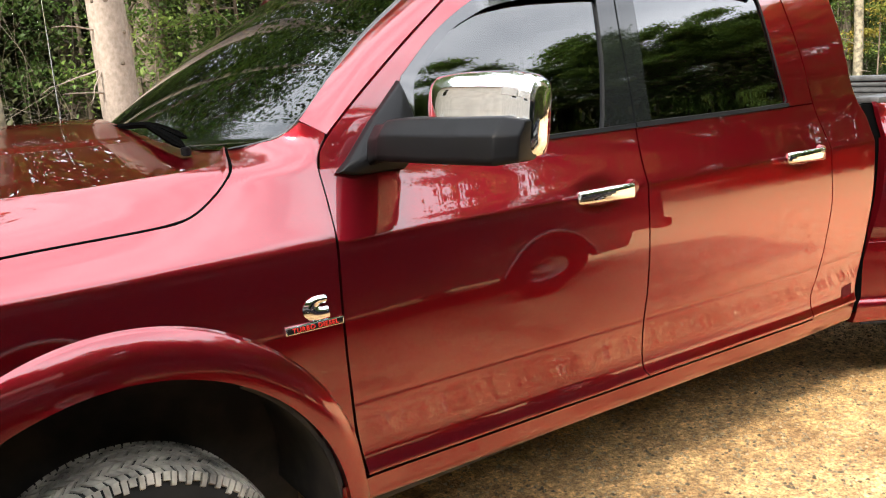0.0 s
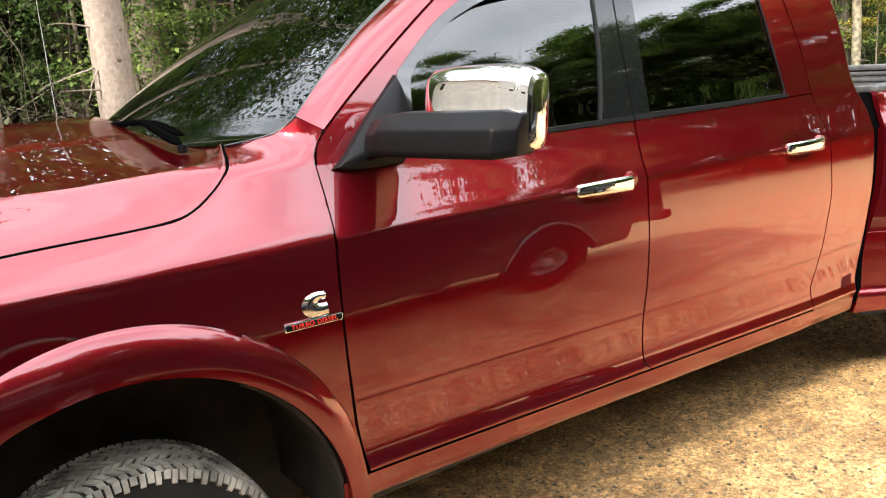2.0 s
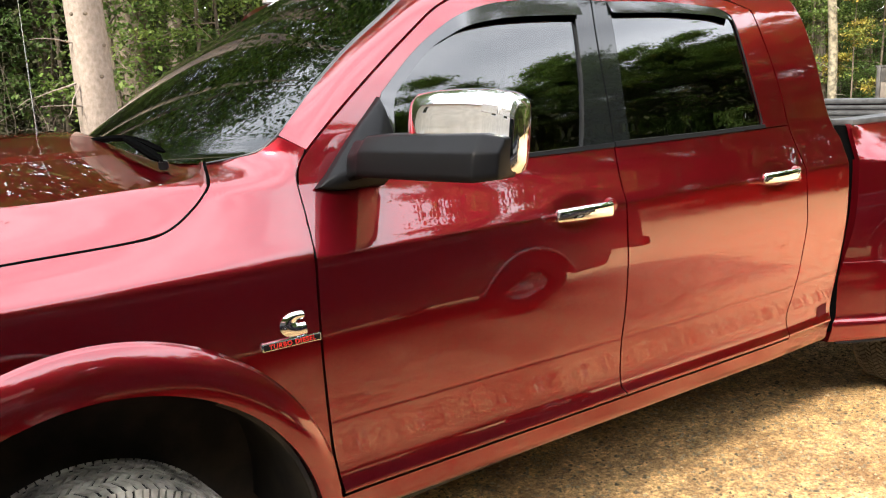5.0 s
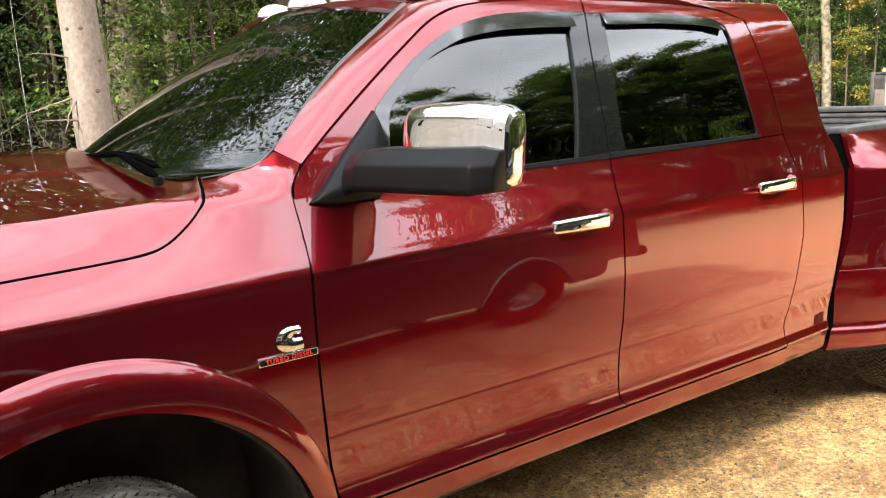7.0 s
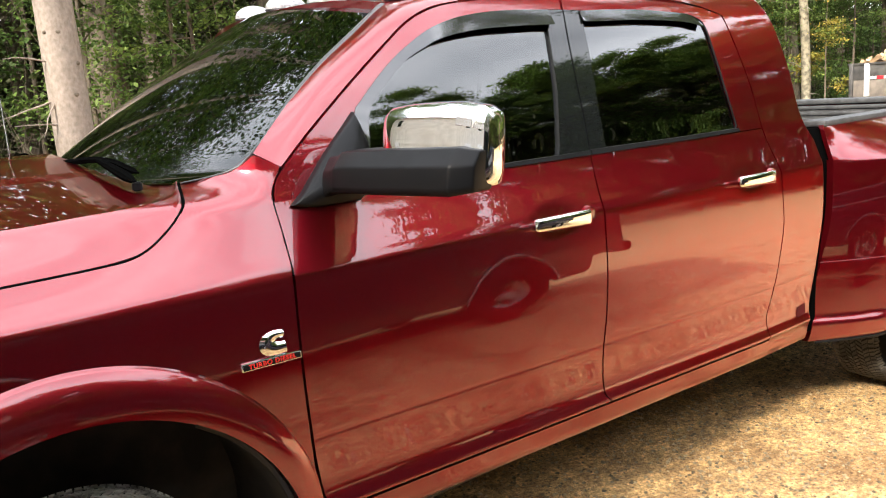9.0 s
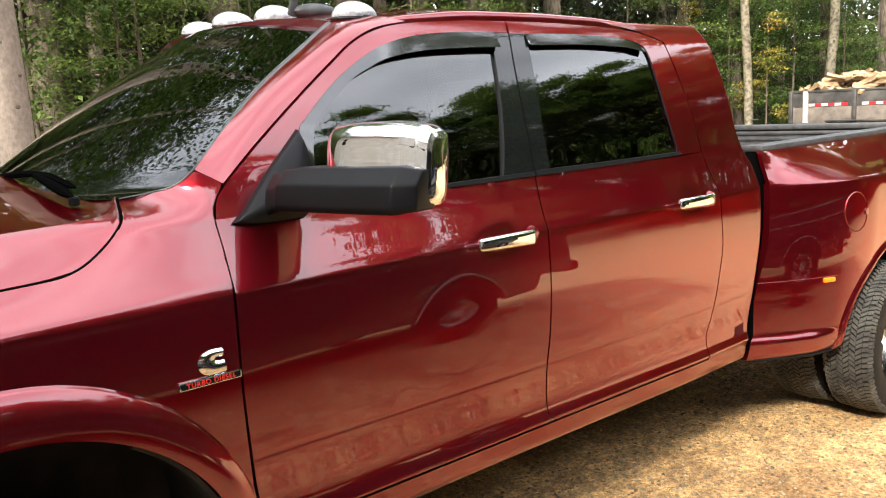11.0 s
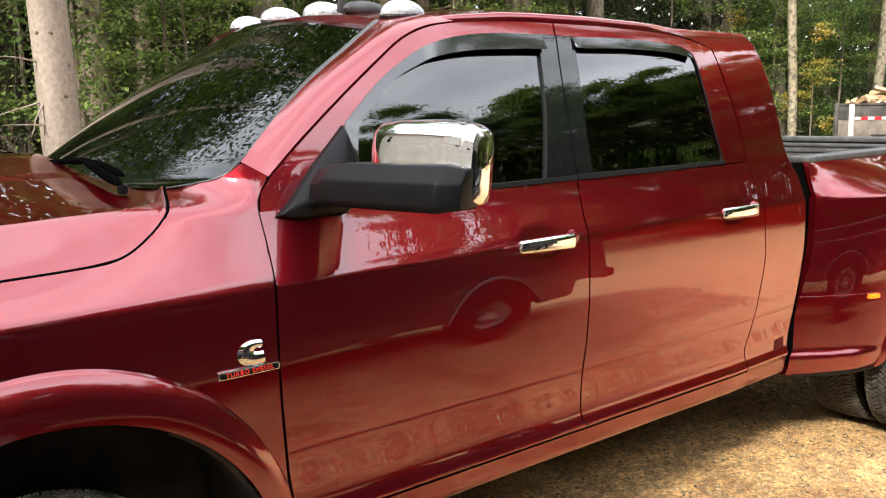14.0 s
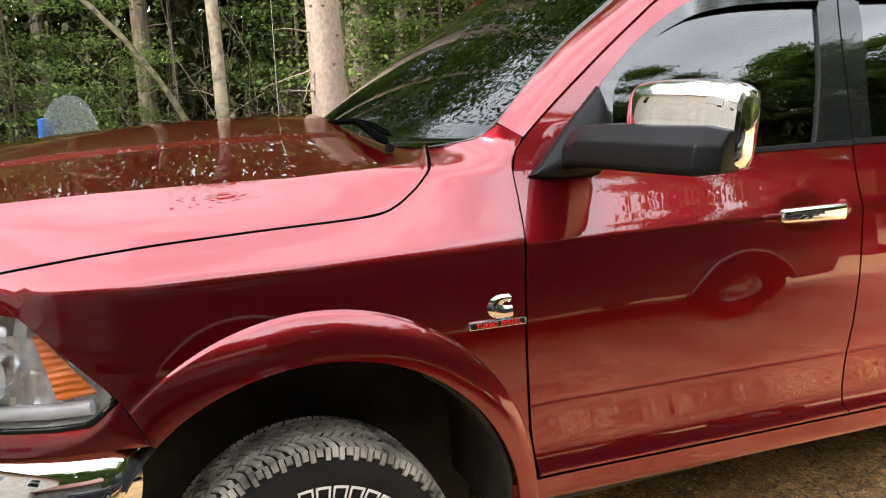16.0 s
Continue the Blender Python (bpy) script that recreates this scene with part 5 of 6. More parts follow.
def leaf_quads(centres, size, rng, tilt=0.5):
    """One folded leaf at each centre: its vertices and faces."""
    n = len(centres)
    yaw, pit, rol = rng.uniform(0, 2 * np.pi, n), rng.normal(-0.25, tilt, n), rng.normal(0, tilt, n)
    s = size * rng.uniform(0.6, 1.3, n)
    ax = np.stack([np.cos(yaw) * np.cos(pit), np.sin(yaw) * np.cos(pit), np.sin(pit)], 1)
    sd = np.stack([-np.sin(yaw) * np.cos(rol), np.cos(yaw) * np.cos(rol), np.sin(rol)], 1)
    up = np.cross(ax, sd)
    p0, p2 = centres - ax * s[:, None] * 0.5, centres + ax * s[:, None] * 0.5
    p1, p3 = centres + (sd * 0.33 + up * 0.10 - ax * 0.05) * s[:, None], centres + (-sd * 0.33 + up * 0.10 - ax * 0.05) * s[:, None]
    verts = np.stack([p0, p1, p2, p3], 1).reshape(-1, 3)
    return verts, np.arange(4 * n).reshape(-1, 4).tolist()


def crown_points(rng, tips, per, spread, flat):
    """Leaf places in flat sprays round branch tips."""
    tips = np.array(tips)
    off = rng.normal(0, 1, (len(tips), per, 3)) * (spread, spread, spread * flat)
    return (tips[:, None] + off).reshape(-1, 3)


def limb_path(rng, start, way, length, droop=0.1, n=6):
    p, w, out = Vector(start), Vector(way).normalized(), [Vector(start)]
    for _ in range(n):
        w = (w + Vector(rng.normal(0, 0.16, 3)) + Vector((0, 0, -droop * 0.2))).normalized()
        p = p + w * length / n
        out.append(p.copy())
    return out


def make_tree(name, seed, height, r, crown_low, radius, tips_n, per, size, bark, leaf, label, category, flat=0.35, twigs=0, lean=(0.0, 0.0), spread=0.45):
    rng = np.random.default_rng(seed)
    ob = thing(name, label, category, "trees of the woods")
    bend = rng.normal(0, 0.012 * height, (8, 2)).cumsum(0) * 0.5
    stem = [Vector((lean[0] * height * k / 7 + bend[k][0] * k / 7, lean[1] * height * k / 7 + bend[k][1] * k / 7, height * k / 7 - (0.15 if k == 0 else 0))) for k in range(8)]
    fine_stem = [Vector(p) for p in spline([tuple(p) for p in stem], 22)]
    bm = tube(fine_stem, [r * (1.25 if k == 0 else 1.0) * (1 - 0.85 * k / 21) for k in range(22)], 12)
    tips = []
    limbs = max(5, tips_n // 7)
    for k in range(limbs):
        h = crown_low + (height - crown_low) * (k + rng.random()) / limbs
        q = fine_stem[min(int(h / height * 21), 20)]
        a = rng.uniform(0, 6.283)
        reach = radius * (1.0 - 0.55 * ((h - crown_low) / (height - crown_low)) ** 1.5) * rng.uniform(0.7, 1.15)
        path = limb_path(rng, q, (math.cos(a), math.sin(a), rng.uniform(0.1, 0.6)), reach)
        rr = max(r * 0.35 * (1 - h / height * 0.6), 0.012)
        tube(path, [rr * (1 - 0.8 * j / 6) for j in range(7)], 6, bm)
        for j in range(7):
            t = rng.uniform(0.35, 1.0)
            p = path[min(int(t * 6), 6)]
            tips.append(tuple(p + Vector(rng.normal(0, 0.32 * radius * 0.5, 3)) * 0.8))
    for k in range(twigs):   # bare dead twigs low on the trunk
        h = rng.uniform(0.6, max(crown_low, 2.5))
        a = rng.uniform(0, 6.283)
        tube(limb_path(rng, (fine_stem[0].x, fine_stem[0].y, h), (math.cos(a), math.sin(a), 0.1), rng.uniform(0.5, 1.5), 0.5), [0.012, 0.010, 0.009, 0.007, 0.005, 0.004, 0.003], 5, bm)
    part("trunk", bm, bark, ob)
    v, f = leaf_quads(crown_points(rng, tips, per, spread, flat), size, rng)
    mesh_part("crown", v, f, leaf, ob)
    return ob


def make_shrub(seed, height, spread, count, size, leaf, label):
    rng = np.random.default_rng(seed)
    ob = thing("shrub", label, "shrub", "undergrowth")
    bm, tips = bmesh.new(), []
    for k in range(9):
        a = rng.uniform(0, 6.283)
        path = limb_path(rng, (0, 0, -0.05), (math.cos(a) * 0.6, math.sin(a) * 0.6, 1), height * rng.uniform(0.6, 1.1))
        tube(path, [0.014, 0.012, 0.010, 0.008, 0.006, 0.005, 0.003], 5, bm)
        tips += [tuple(p) for p in path[2:]]
    part("stems", bm, BARK, ob)
    v, f = leaf_quads(crown_points(rng, tips, count // len(tips), spread * 0.28, 0.6), size, rng, 0.6)
    mesh_part("foliage", v, f, leaf, ob)
    return ob


kinds = {
    "tall_a": make_tree("tree", 1, 15.0, 0.17, 5.0, 3.4, 70, 100, 0.128, BARK, LEAF, "tall leafy woodland tree with a bare lower trunk", "tree", twigs=6),
    "tall_b": make_tree("tree", 2, 17.0, 0.22, 6.0, 3.8, 77, 100, 0.133, BARK, LEAF_DEEP, "tall leafy woodland tree with a dark trunk", "tree", twigs=9),
    "tall_c": make_tree("tree", 3, 13.0, 0.13, 3.5, 2.8, 63, 100, 0.122, PALE_BARK, LEAF, "slender grey-barked woodland tree", "tree", twigs=4),
    "low_a": make_tree("young_tree", 4, 6.0, 0.05, 0.9, 1.7, 56, 100, 0.074, BARK, LEAF, "young broadleaf tree with layered green sprays", "tree", flat=0.22, spread=0.32),
    "low_b": make_tree("young_tree", 5, 4.6, 0.04, 0.6, 1.5, 49, 100, 0.070, BARK, LEAF_DEEP, "young understorey tree with deep green leaves", "tree", flat=0.25, spread=0.30),
    "gold": make_tree("young_tree", 6, 6.5, 0.05, 1.2, 1.5, 42, 55, 0.13, BARK, LEAF_GOLD, "young maple with yellowing leaves", "tree", flat=0.25, spread=0.28),
    "maple": make_tree("young_tree", 16, 6.0, 0.045, 1.8, 2.0, 63, 90, 0.078, BARK, LEAF_LIGHT, "young maple with broad yellow-green leaves in a sun-toned colour", "tree", flat=0.18, spread=0.34),
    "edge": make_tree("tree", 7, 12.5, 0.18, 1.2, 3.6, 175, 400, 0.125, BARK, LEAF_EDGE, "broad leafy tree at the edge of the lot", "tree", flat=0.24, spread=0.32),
    "overhang": make_tree("tree", 17, 22.0, 0.30, 10.5, 6.2, 175, 300, 0.10, BARK, LEAF_DEEP, "old tall tree with high boughs hanging over the lot", "tree", flat=0.22, spread=0.5),
    "far_edge": make_tree("tree", 7, 12.5, 0.18, 1.2, 3.6, 133, 80, 0.30, BARK, LEAF_EDGE, "broad leafy tree at the far side of the lot", "tree", flat=0.4, spread=0.50),
    "shrub_a": make_shrub(8, 1.5, 1.6, 1900, 0.075, LEAF, "green leafy woodland shrub on the litter"),
    "shrub_c": make_shrub(10, 1.7, 1.5, 2600, 0.065, LEAF_LIGHT, "bright green leafy bush at the wood's edge"),
    "shrub_b": make_shrub(9, 1.0, 1.4, 1500, 0.07, LEAF_DEEP, "low dark green bush under trees"),
}
for key, ob in kinds.items():   # the patterns themselves stand in the far woods
    ob.matrix_basis = pose(-18 + 4.0 * list(kinds).index(key), 24.0, 0)


def plant(key, x, y, turn=None, size=1.0):
    ob = copy_thing(kinds[key], pose(x, y, 0, 0, 0, random.uniform(0, 360) if turn is None else turn))
    ob.scale = (size, size, size)
    return ob


rnd = random.Random(11)


def edge_y(x):
    """Where the woods begin, behind the truck."""
    return 8.6 + max(0.0, (x - 6) * 0.12) + 0.5 * math.sin(x * 0.9)


# woods behind the truck, from the edge inwards
for k in range(34):
    x = -9 + k * 1.45 + rnd.uniform(-0.5, 0.5)
    kind, y, size = rnd.choice(("tall_a", "tall_b", "tall_c")), edge_y(x) + 2.6 + rnd.uniform(0, 5), rnd.uniform(0.85, 1.15)
    plant(kind if x < 15 else "tall_b", x, y + (1.5 if x > 15 else 0), size=size)
for k in range(7):
    x = -14 + k * 7.8 + rnd.uniform(-0.9, 0.9)
    plant(rnd.choice(("tall_a", "tall_b", "tall_c")), x, edge_y(x) + 9 + rnd.uniform(0, 8), size=rnd.uniform(0.9, 1.2))
for k in range(46):
    x = -10 + k * 1.1 + rnd.uniform(-0.5, 0.5)
    kind, y, turn, size = rnd.choice(("low_a", "low_b", "low_a")), edge_y(x) + 1.2 + rnd.uniform(0, 5.5), random.uniform(0, 360), rnd.uniform(0.75, 1.15)
    if k % (2 if x < 2 else 1 if x < 15 else 4) == 0:
        plant(kind, x, y, turn, size)
for k in range(60):
    x = -10 + k * 0.85 + rnd.uniform(-0.4, 0.4)
    kind, y, turn, size = rnd.choice(("shrub_a", "shrub_b", "shrub_b")), edge_y(x) + rnd.uniform(0.2, 4.5), random.uniform(0, 360), rnd.uniform(0.7, 1.3)
    if k % 5 < (1 if x < 2 else 3):
        plant(kind, x, y, turn, size)
# the tree line behind the photographer, curving round to the rear of the lot
tree_line = random.Random(4)
skyline = smooth_curve([-120, -80, -66, -56, -52, -49, -46.5, -44.5, -41, -37, -33, -27, -20], [33, 33, 26, 29, 32.5, 31, 28, 25.5, 28.5, 30, 28.5, 26.5, 26])   # how high the crowns stand, in degrees, by bearing
for x, y in line([(-16, -18), (-6, -18), (4, -17.5), (9, -15.5), (14, -12.5), (18.5, -9.5), (24, -6.5)], 35):
    x, y = x + tree_line.uniform(-0.5, 0.5), y - tree_line.uniform(0, 1.6)
    far, bearing = math.hypot(x - 1.5, y), math.degrees(math.atan2(y, x - 1.5))
    plant("edge", x, y, tree_line.uniform(0, 360), (1.6 + far * math.tan(radians(skyline(bearing)))) / 14.4 * tree_line.uniform(0.95, 1.05))
for x, y in ((5.5, -20.5), (8.2, -19.3), (10.8, -18), (13.2, -16.5), (15.8, -15)):   # a second row behind the first
    plant("far_edge", x, y, 50 * x, 0.60)
for x, y in ((25, -5), (25.5, -2), (26, 0.6), (27.5, 2.2)):   # tall trees past the end of the lot
    plant("far_edge", x, y, 70 * y, 1.38)
plant("tall_c", 17.2, -18.0, 40, 1.04)
plant("overhang", 15.6, -2.9, 100, 1.0)   # an old tree whose high boughs hang over the lot
for k in range(6):
    plant(rnd.choice(("tall_a", "tall_c")), 35 + rnd.uniform(0, 9), -6 + k * 4.0, size=rnd.uniform(0.8, 1.1))
# unseen tall trees added beyond the house to block the sun from the lot's front
for k in range(10):
    plant("far_edge", -18.5 - rnd.uniform(0, 0.8), -18.5 + k * 1.75, size=rnd.uniform(1.24, 1.32))


def curtain(count, ring, low, high, size, seed):
    """Leaf clumps of woods too far to tell apart, along a line of plan points."""
    rng = np.random.default_rng(seed)
    path = line(ring, 400)
    at = path[rng.integers(0, 400, count)] + rng.normal(0, 1.6, (count, 2))
    z = low + (high - low) * rng.random(count) ** 1.3
    return leaf_quads(np.column_stack([at, z]), size, rng, 0.7)


for x, y, turn in ((3.4, 11.4, 20), (5.8, 10.4, 140), (8.6, 10.9, 250), (12.0, 11.2, 60)):   # tall trees added so that the roof edge reflects crowns, not bright sky
    plant("tall_b", x, y, turn, 1.35)
# maples along the wood's edge, sunlight put into their leaf colour
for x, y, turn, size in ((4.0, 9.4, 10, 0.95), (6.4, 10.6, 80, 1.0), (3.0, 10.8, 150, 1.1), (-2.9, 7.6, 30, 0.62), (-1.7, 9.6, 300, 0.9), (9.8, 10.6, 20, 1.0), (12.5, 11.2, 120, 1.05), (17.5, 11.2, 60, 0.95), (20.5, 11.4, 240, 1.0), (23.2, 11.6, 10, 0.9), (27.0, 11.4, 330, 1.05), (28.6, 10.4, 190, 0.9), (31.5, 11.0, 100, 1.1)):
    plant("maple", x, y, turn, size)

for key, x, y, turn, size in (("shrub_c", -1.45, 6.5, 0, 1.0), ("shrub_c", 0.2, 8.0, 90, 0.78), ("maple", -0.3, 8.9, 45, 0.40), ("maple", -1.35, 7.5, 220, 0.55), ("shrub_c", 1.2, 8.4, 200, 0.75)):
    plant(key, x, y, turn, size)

FAR = [(-40, 12), (-20, 21), (0, 23), (20, 24), (40, 24), (52, 14), (54, -10), (44, -30), (10, -38), (-25, -36), (-42, -20), (-40, 12)]
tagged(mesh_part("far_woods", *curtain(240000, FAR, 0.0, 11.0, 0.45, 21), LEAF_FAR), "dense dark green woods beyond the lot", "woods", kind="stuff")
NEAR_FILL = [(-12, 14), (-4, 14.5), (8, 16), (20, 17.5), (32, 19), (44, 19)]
tagged(mesh_part("undergrowth", *curtain(80000, NEAR_FILL, 0.0, 7.0, 0.19, 22), LEAF_FAR), "thicket of small leaves toned dark for the shade under the trees", "undergrowth", kind="stuff")

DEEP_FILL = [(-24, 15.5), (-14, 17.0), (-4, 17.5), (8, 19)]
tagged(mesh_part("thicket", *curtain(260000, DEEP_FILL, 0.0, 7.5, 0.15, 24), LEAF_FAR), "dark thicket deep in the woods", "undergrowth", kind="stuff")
# an unseen leaf curtain, added to close bright sky gaps that the hood reflects
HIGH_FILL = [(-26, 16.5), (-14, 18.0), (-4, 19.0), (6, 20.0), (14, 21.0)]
tagged(mesh_part("canopy", *curtain(125000, HIGH_FILL, 6.0, 16.0, 0.20, 25), LEAF_FAR), "unseen high leaf curtain added to darken the hood's reflection", "tree canopy", kind="stuff")
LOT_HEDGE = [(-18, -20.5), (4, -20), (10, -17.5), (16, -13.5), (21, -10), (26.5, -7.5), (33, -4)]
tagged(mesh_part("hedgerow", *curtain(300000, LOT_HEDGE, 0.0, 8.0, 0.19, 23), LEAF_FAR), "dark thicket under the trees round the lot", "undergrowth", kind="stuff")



def brushwood(count, seed):
    """Bare thin stems and dead twigs between the trees, too many to count."""
    rng, verts, faces = np.random.default_rng(seed), [], []
    for _ in range(count):
        x = rng.uniform(-11, 12)
        p = np.array([x, edge_y(x) + rng.uniform(0.3, 7.5), -0.05])
        r, high = rng.uniform(0.004, 0.014), rng.uniform(0.8, 4.2)
        way = np.array([rng.normal(0, 0.28), rng.normal(0, 0.2), 1.0])
        if rng.random() < 0.35:   # fallen or broken ones lie askew
            way, p = np.array([rng.normal(0, 1.0), rng.normal(0, 0.4), rng.uniform(0.05, 0.5)]), p + (0, 0, rng.uniform(0.2, 1.8))
        for k in range(6):
            q = r * (1 - 0.13 * k)
            n = len(verts)
            verts += [tuple(p + (q * math.cos(a), q * math.sin(a), 0.4 * q * math.sin(a + 1))) for a in (0.0, 2.1, 4.2)]
            if k:
                faces += [(n - 3 + j, n - 3 + (j + 1) % 3, n + (j + 1) % 3, n + j) for j in range(3)]
            way = way + rng.normal(0, 0.16, 3)
            p = p + way / np.linalg.norm(way) * high / 5
    return verts, faces


TWIG = material("dry_grey_brown_twigs", (0.16, 0.13, 0.10), 0.9)
add_noise(TWIG, 3, (0.085, 0.068, 0.05), (0.22, 0.185, 0.145))
tagged(mesh_part("brushwood", *brushwood(900, 31), TWIG), "thin bare stems and dead twigs among the trees", "brushwood", kind="stuff")

RIDGE = material("distant_wooded_rise", (0.03, 0.035, 0.015), 0.95, Specular_IOR_Level=0.1)
add_noise(RIDGE, 0.5, (0.014, 0.017, 0.008), (0.045, 0.052, 0.024), detail=10)


def ridge():
    """Low wooded ground that closes the view all round, far behind the trees."""
    rows = []
    for k in range(181):
        a = 2 * math.pi * k / 180
        w = Vector((math.cos(a), math.sin(a), 0))
        top = 7.5 + 2.5 * noise.noise(w * 6) + 1.2 * noise.noise(w * 40)
        rows.append([w * 78 + Vector((8, 0, -0.5)), w * 79 + Vector((8, 0, top * 0.6)), w * 84 + Vector((8, 0, top)), w * 110 + Vector((8, 0, -0.5))])
    return grid_bm(rows)


tagged(part("backdrop", ridge(), RIDGE, sharp=0), "dark wooded rise closing the far view", "woods", kind="structure")

# the big pale trunk, the thin mottled one with a leaning branch, and others that stand at the edge
def lone_trunk(name, points, radii, bark, label, knots=0, twigs=0, seed=1, seg=20, sprays=80):
    rng = np.random.default_rng(seed)
    ob = thing(name, label, "tree", "trees of the woods", at=pose(*points[0]))
    base = Vector(points[0])
    path = [Vector(p) - base for p in spline(points, 40)]
    rad = np.interp(np.linspace(0, 1, 40), np.linspace(0, 1, len(radii)), radii)
    bm = tube(path, list(rad), seg)
    for v in bm.verts:
        v.co += Vector((1, 1, 0)) * 0.012 * noise.noise(v.co * 4)
    part("trunk", bm, bark, ob)
    for k in range(knots):
        j = int(rng.integers(3, 12))
        a = rng.uniform(-2.9, -0.3)
        p = path[j] + Vector((math.cos(a), math.sin(a), 0)) * rad[j] * 0.96
        b2 = bmesh.new()
        bmesh.ops.create_uvsphere(b2, u_segments=10, v_segments=6, radius=0.028, matrix=Matrix.Translation(p) @ Matrix.Diagonal((1.0, 1.0, 0.8, 1)))
        part("knot", b2, BARK, ob)
    for k in range(twigs):
        j = int(rng.integers(3, 14))
        a = rng.uniform(2.6, 4.2)
        part("dead_branch", tube(limb_path(rng, path[j], (math.cos(a), math.sin(a), rng.uniform(-0.2, 0.3)), rng.uniform(0.5, 1.3), 0.4), [0.016, 0.014, 0.011, 0.009, 0.007, 0.005, 0.003], 6), PALE_BARK, ob)
    tips = [tuple(path[-1 - int(rng.integers(0, 24))] + Vector(rng.normal(0, 1.25, 3) * (1, 1, 0.7))) for _ in range(sprays)]
    v, f = leaf_quads(crown_points(rng, [p for p in tips if p[2] > 4.6], 110, 0.33, 0.3), 0.11, rng)
    mesh_part("crown", v, f, LEAF_DEEP, ob)
    return ob


lone_trunk("tree", [(2.00, 8.0, -0.1), (1.99, 8.0, 2.0), (1.96, 8.0, 4.4), (1.98, 8.05, 8.5), (2.0, 8.1, 13.0)], [0.225, 0.20, 0.185, 0.085, 0.03], PALE_BARK, "straight pale grey tree trunk with branch knots", knots=9, twigs=5, seed=3, sprays=2)
lone_trunk("tree", [(0.63, 7.0, -0.1), (0.62, 7.0, 1.4), (0.60, 7.0, 2.5), (0.5, 7.2, 9.0)], [0.075, 0.066, 0.060, 0.02], BIRCH_BARK, "slim mottled birch tree trunk", twigs=0, seed=5, seg=14)
lone_trunk("tree", [(0.60, 8.6, -0.1), (0.45, 8.6, 1.0), (-0.05, 8.5, 2.0), (-1.0, 8.3, 3.0), (-2.6, 8.2, 3.9)], [0.04, 0.034, 0.028, 0.015], BIRCH_BARK, "thin leaning lichen-spotted tree", twigs=1, seed=6, seg=10)
lone_trunk("tree", [(21.85, 10.2, -0.1), (21.8, 10.2, 2.0), (21.5, 10.2, 5.0), (21.6, 10.4, 13.0)], [0.125, 0.115, 0.105, 0.04], BIRCH_BARK, "slim pale trunk at the wood's edge beside yellowing leaves", knots=3, twigs=3, seed=11, seg=14)
lone_trunk("tree", [(26.8, 10.1, -0.1), (26.85, 10.1, 2.0), (27.1, 10.1, 5.0), (27.0, 10.3, 14.0)], [0.155, 0.145, 0.14, 0.05], BIRCH_BARK, "pale grey tree trunk behind the loaded trailer", knots=3, twigs=2, seed=12, seg=14)
plant("gold", 22.3, 9.9, 130, 0.58)

DULL_TRIM = material("dull_trim", (0.55, 0.55, 0.55), 0.35, 0.4)
add_noise(DULL_TRIM, 6, (0.34, 0.34, 0.34), (0.5, 0.5, 0.5))

DULL_RIM = material("dull_alloy", (0.6, 0.6, 0.6), 0.40, 0.25)
add_noise(DULL_RIM, 9, (0.5, 0.5, 0.5), (0.68, 0.68, 0.67))

# ---- a dark older pickup parked across the lot, behind the photographer ----
NAVY = material("dark_blue_paint", (0.012, 0.016, 0.03), 0.35, 0.2, Coat_Weight=1.0, Coat_Roughness=0.05)
add_noise(NAVY, 3, (0.010, 0.013, 0.024), (0.018, 0.022, 0.038))
SY, AXLES = -2.62, (0.0, -3.45)   # its near side, its axles
other = thing("parked_pickup", "dark blue older pickup truck parked on the gravel", "pickup truck", at=pose(3.58, SY, 0))


def old_side(y, out):
    """A body side with two wheel arches, in x rearwards from its rear axle."""
    rows = []
    for x in np.linspace(-5.08, 1.22, 200):
        low = 0.40 + 0.05 * math.sin(x * 1.7) ** 2 + 0.20 * ease(0.80, 0.84, x)
        for c in AXLES:
            if abs(x - c) < 0.46:
                low = max(low, 0.36 + math.sqrt(0.46**2 - (x - c) ** 2))
        rows.append([(x, y + out * (0.05 * ((z - 0.72) / 0.5) ** 2), z) for z in [low + (1.10 - low) * t for t in np.linspace(0, 1, 9)]])
    return grid_bm(rows, (0, out * 0.05, 0))


for y, out in ((0.0, -1), (-1.85, 1)):
    part("body_side", old_side(y, out), NAVY, other)
    part("trim_strip", tube([(x, y - out * 0.006 + out * 0.02, 0.985 + 0.02 * ease(-2.0, 1.0, x)) for x in np.linspace(-5.0, 1.2, 20)], 0.007, 6), DULL_TRIM, other, "bright side trim strip")
    for c in AXLES:
        part("arch_lip", tube([(c + 0.465 * math.cos(t), y - out * 0.006, 0.36 + 0.465 * math.sin(t)) for t in np.linspace(0.20, math.pi - 0.10, 30)], 0.011, 6), DULL_TRIM, other, "bright wheel arch lip")
part("bonnet", box_bm(1.93, 1.76, 0.12, pose(-4.11, -0.925, 1.10), 0.05, 3), NAVY, other)
part("body_core", box_bm(5.8, 1.2, 0.66, pose(-1.75, -0.925, 0.72), 0.03), DARK, other)
part("bed_rim", box_bm(2.1, 0.10, 0.06, pose(0.15, -0.08, 1.11), 0.02), NAVY, other)
part("bed_rim", box_bm(2.1, 0.10, 0.06, pose(0.15, -1.77, 1.11), 0.02), NAVY, other)
cabin = bmesh.new()
for sx, z, w in ((0, 1.10, 1.72), (1, 1.70, 1.42)):
    for x in ((-3.15, -0.92), (-2.45, -1.05))[sx]:
        for s in (-1, 1):
            cabin.verts.new((x, -0.925 + s * w / 2, z))
bmesh.ops.convex_hull(cabin, input=cabin.verts[:])
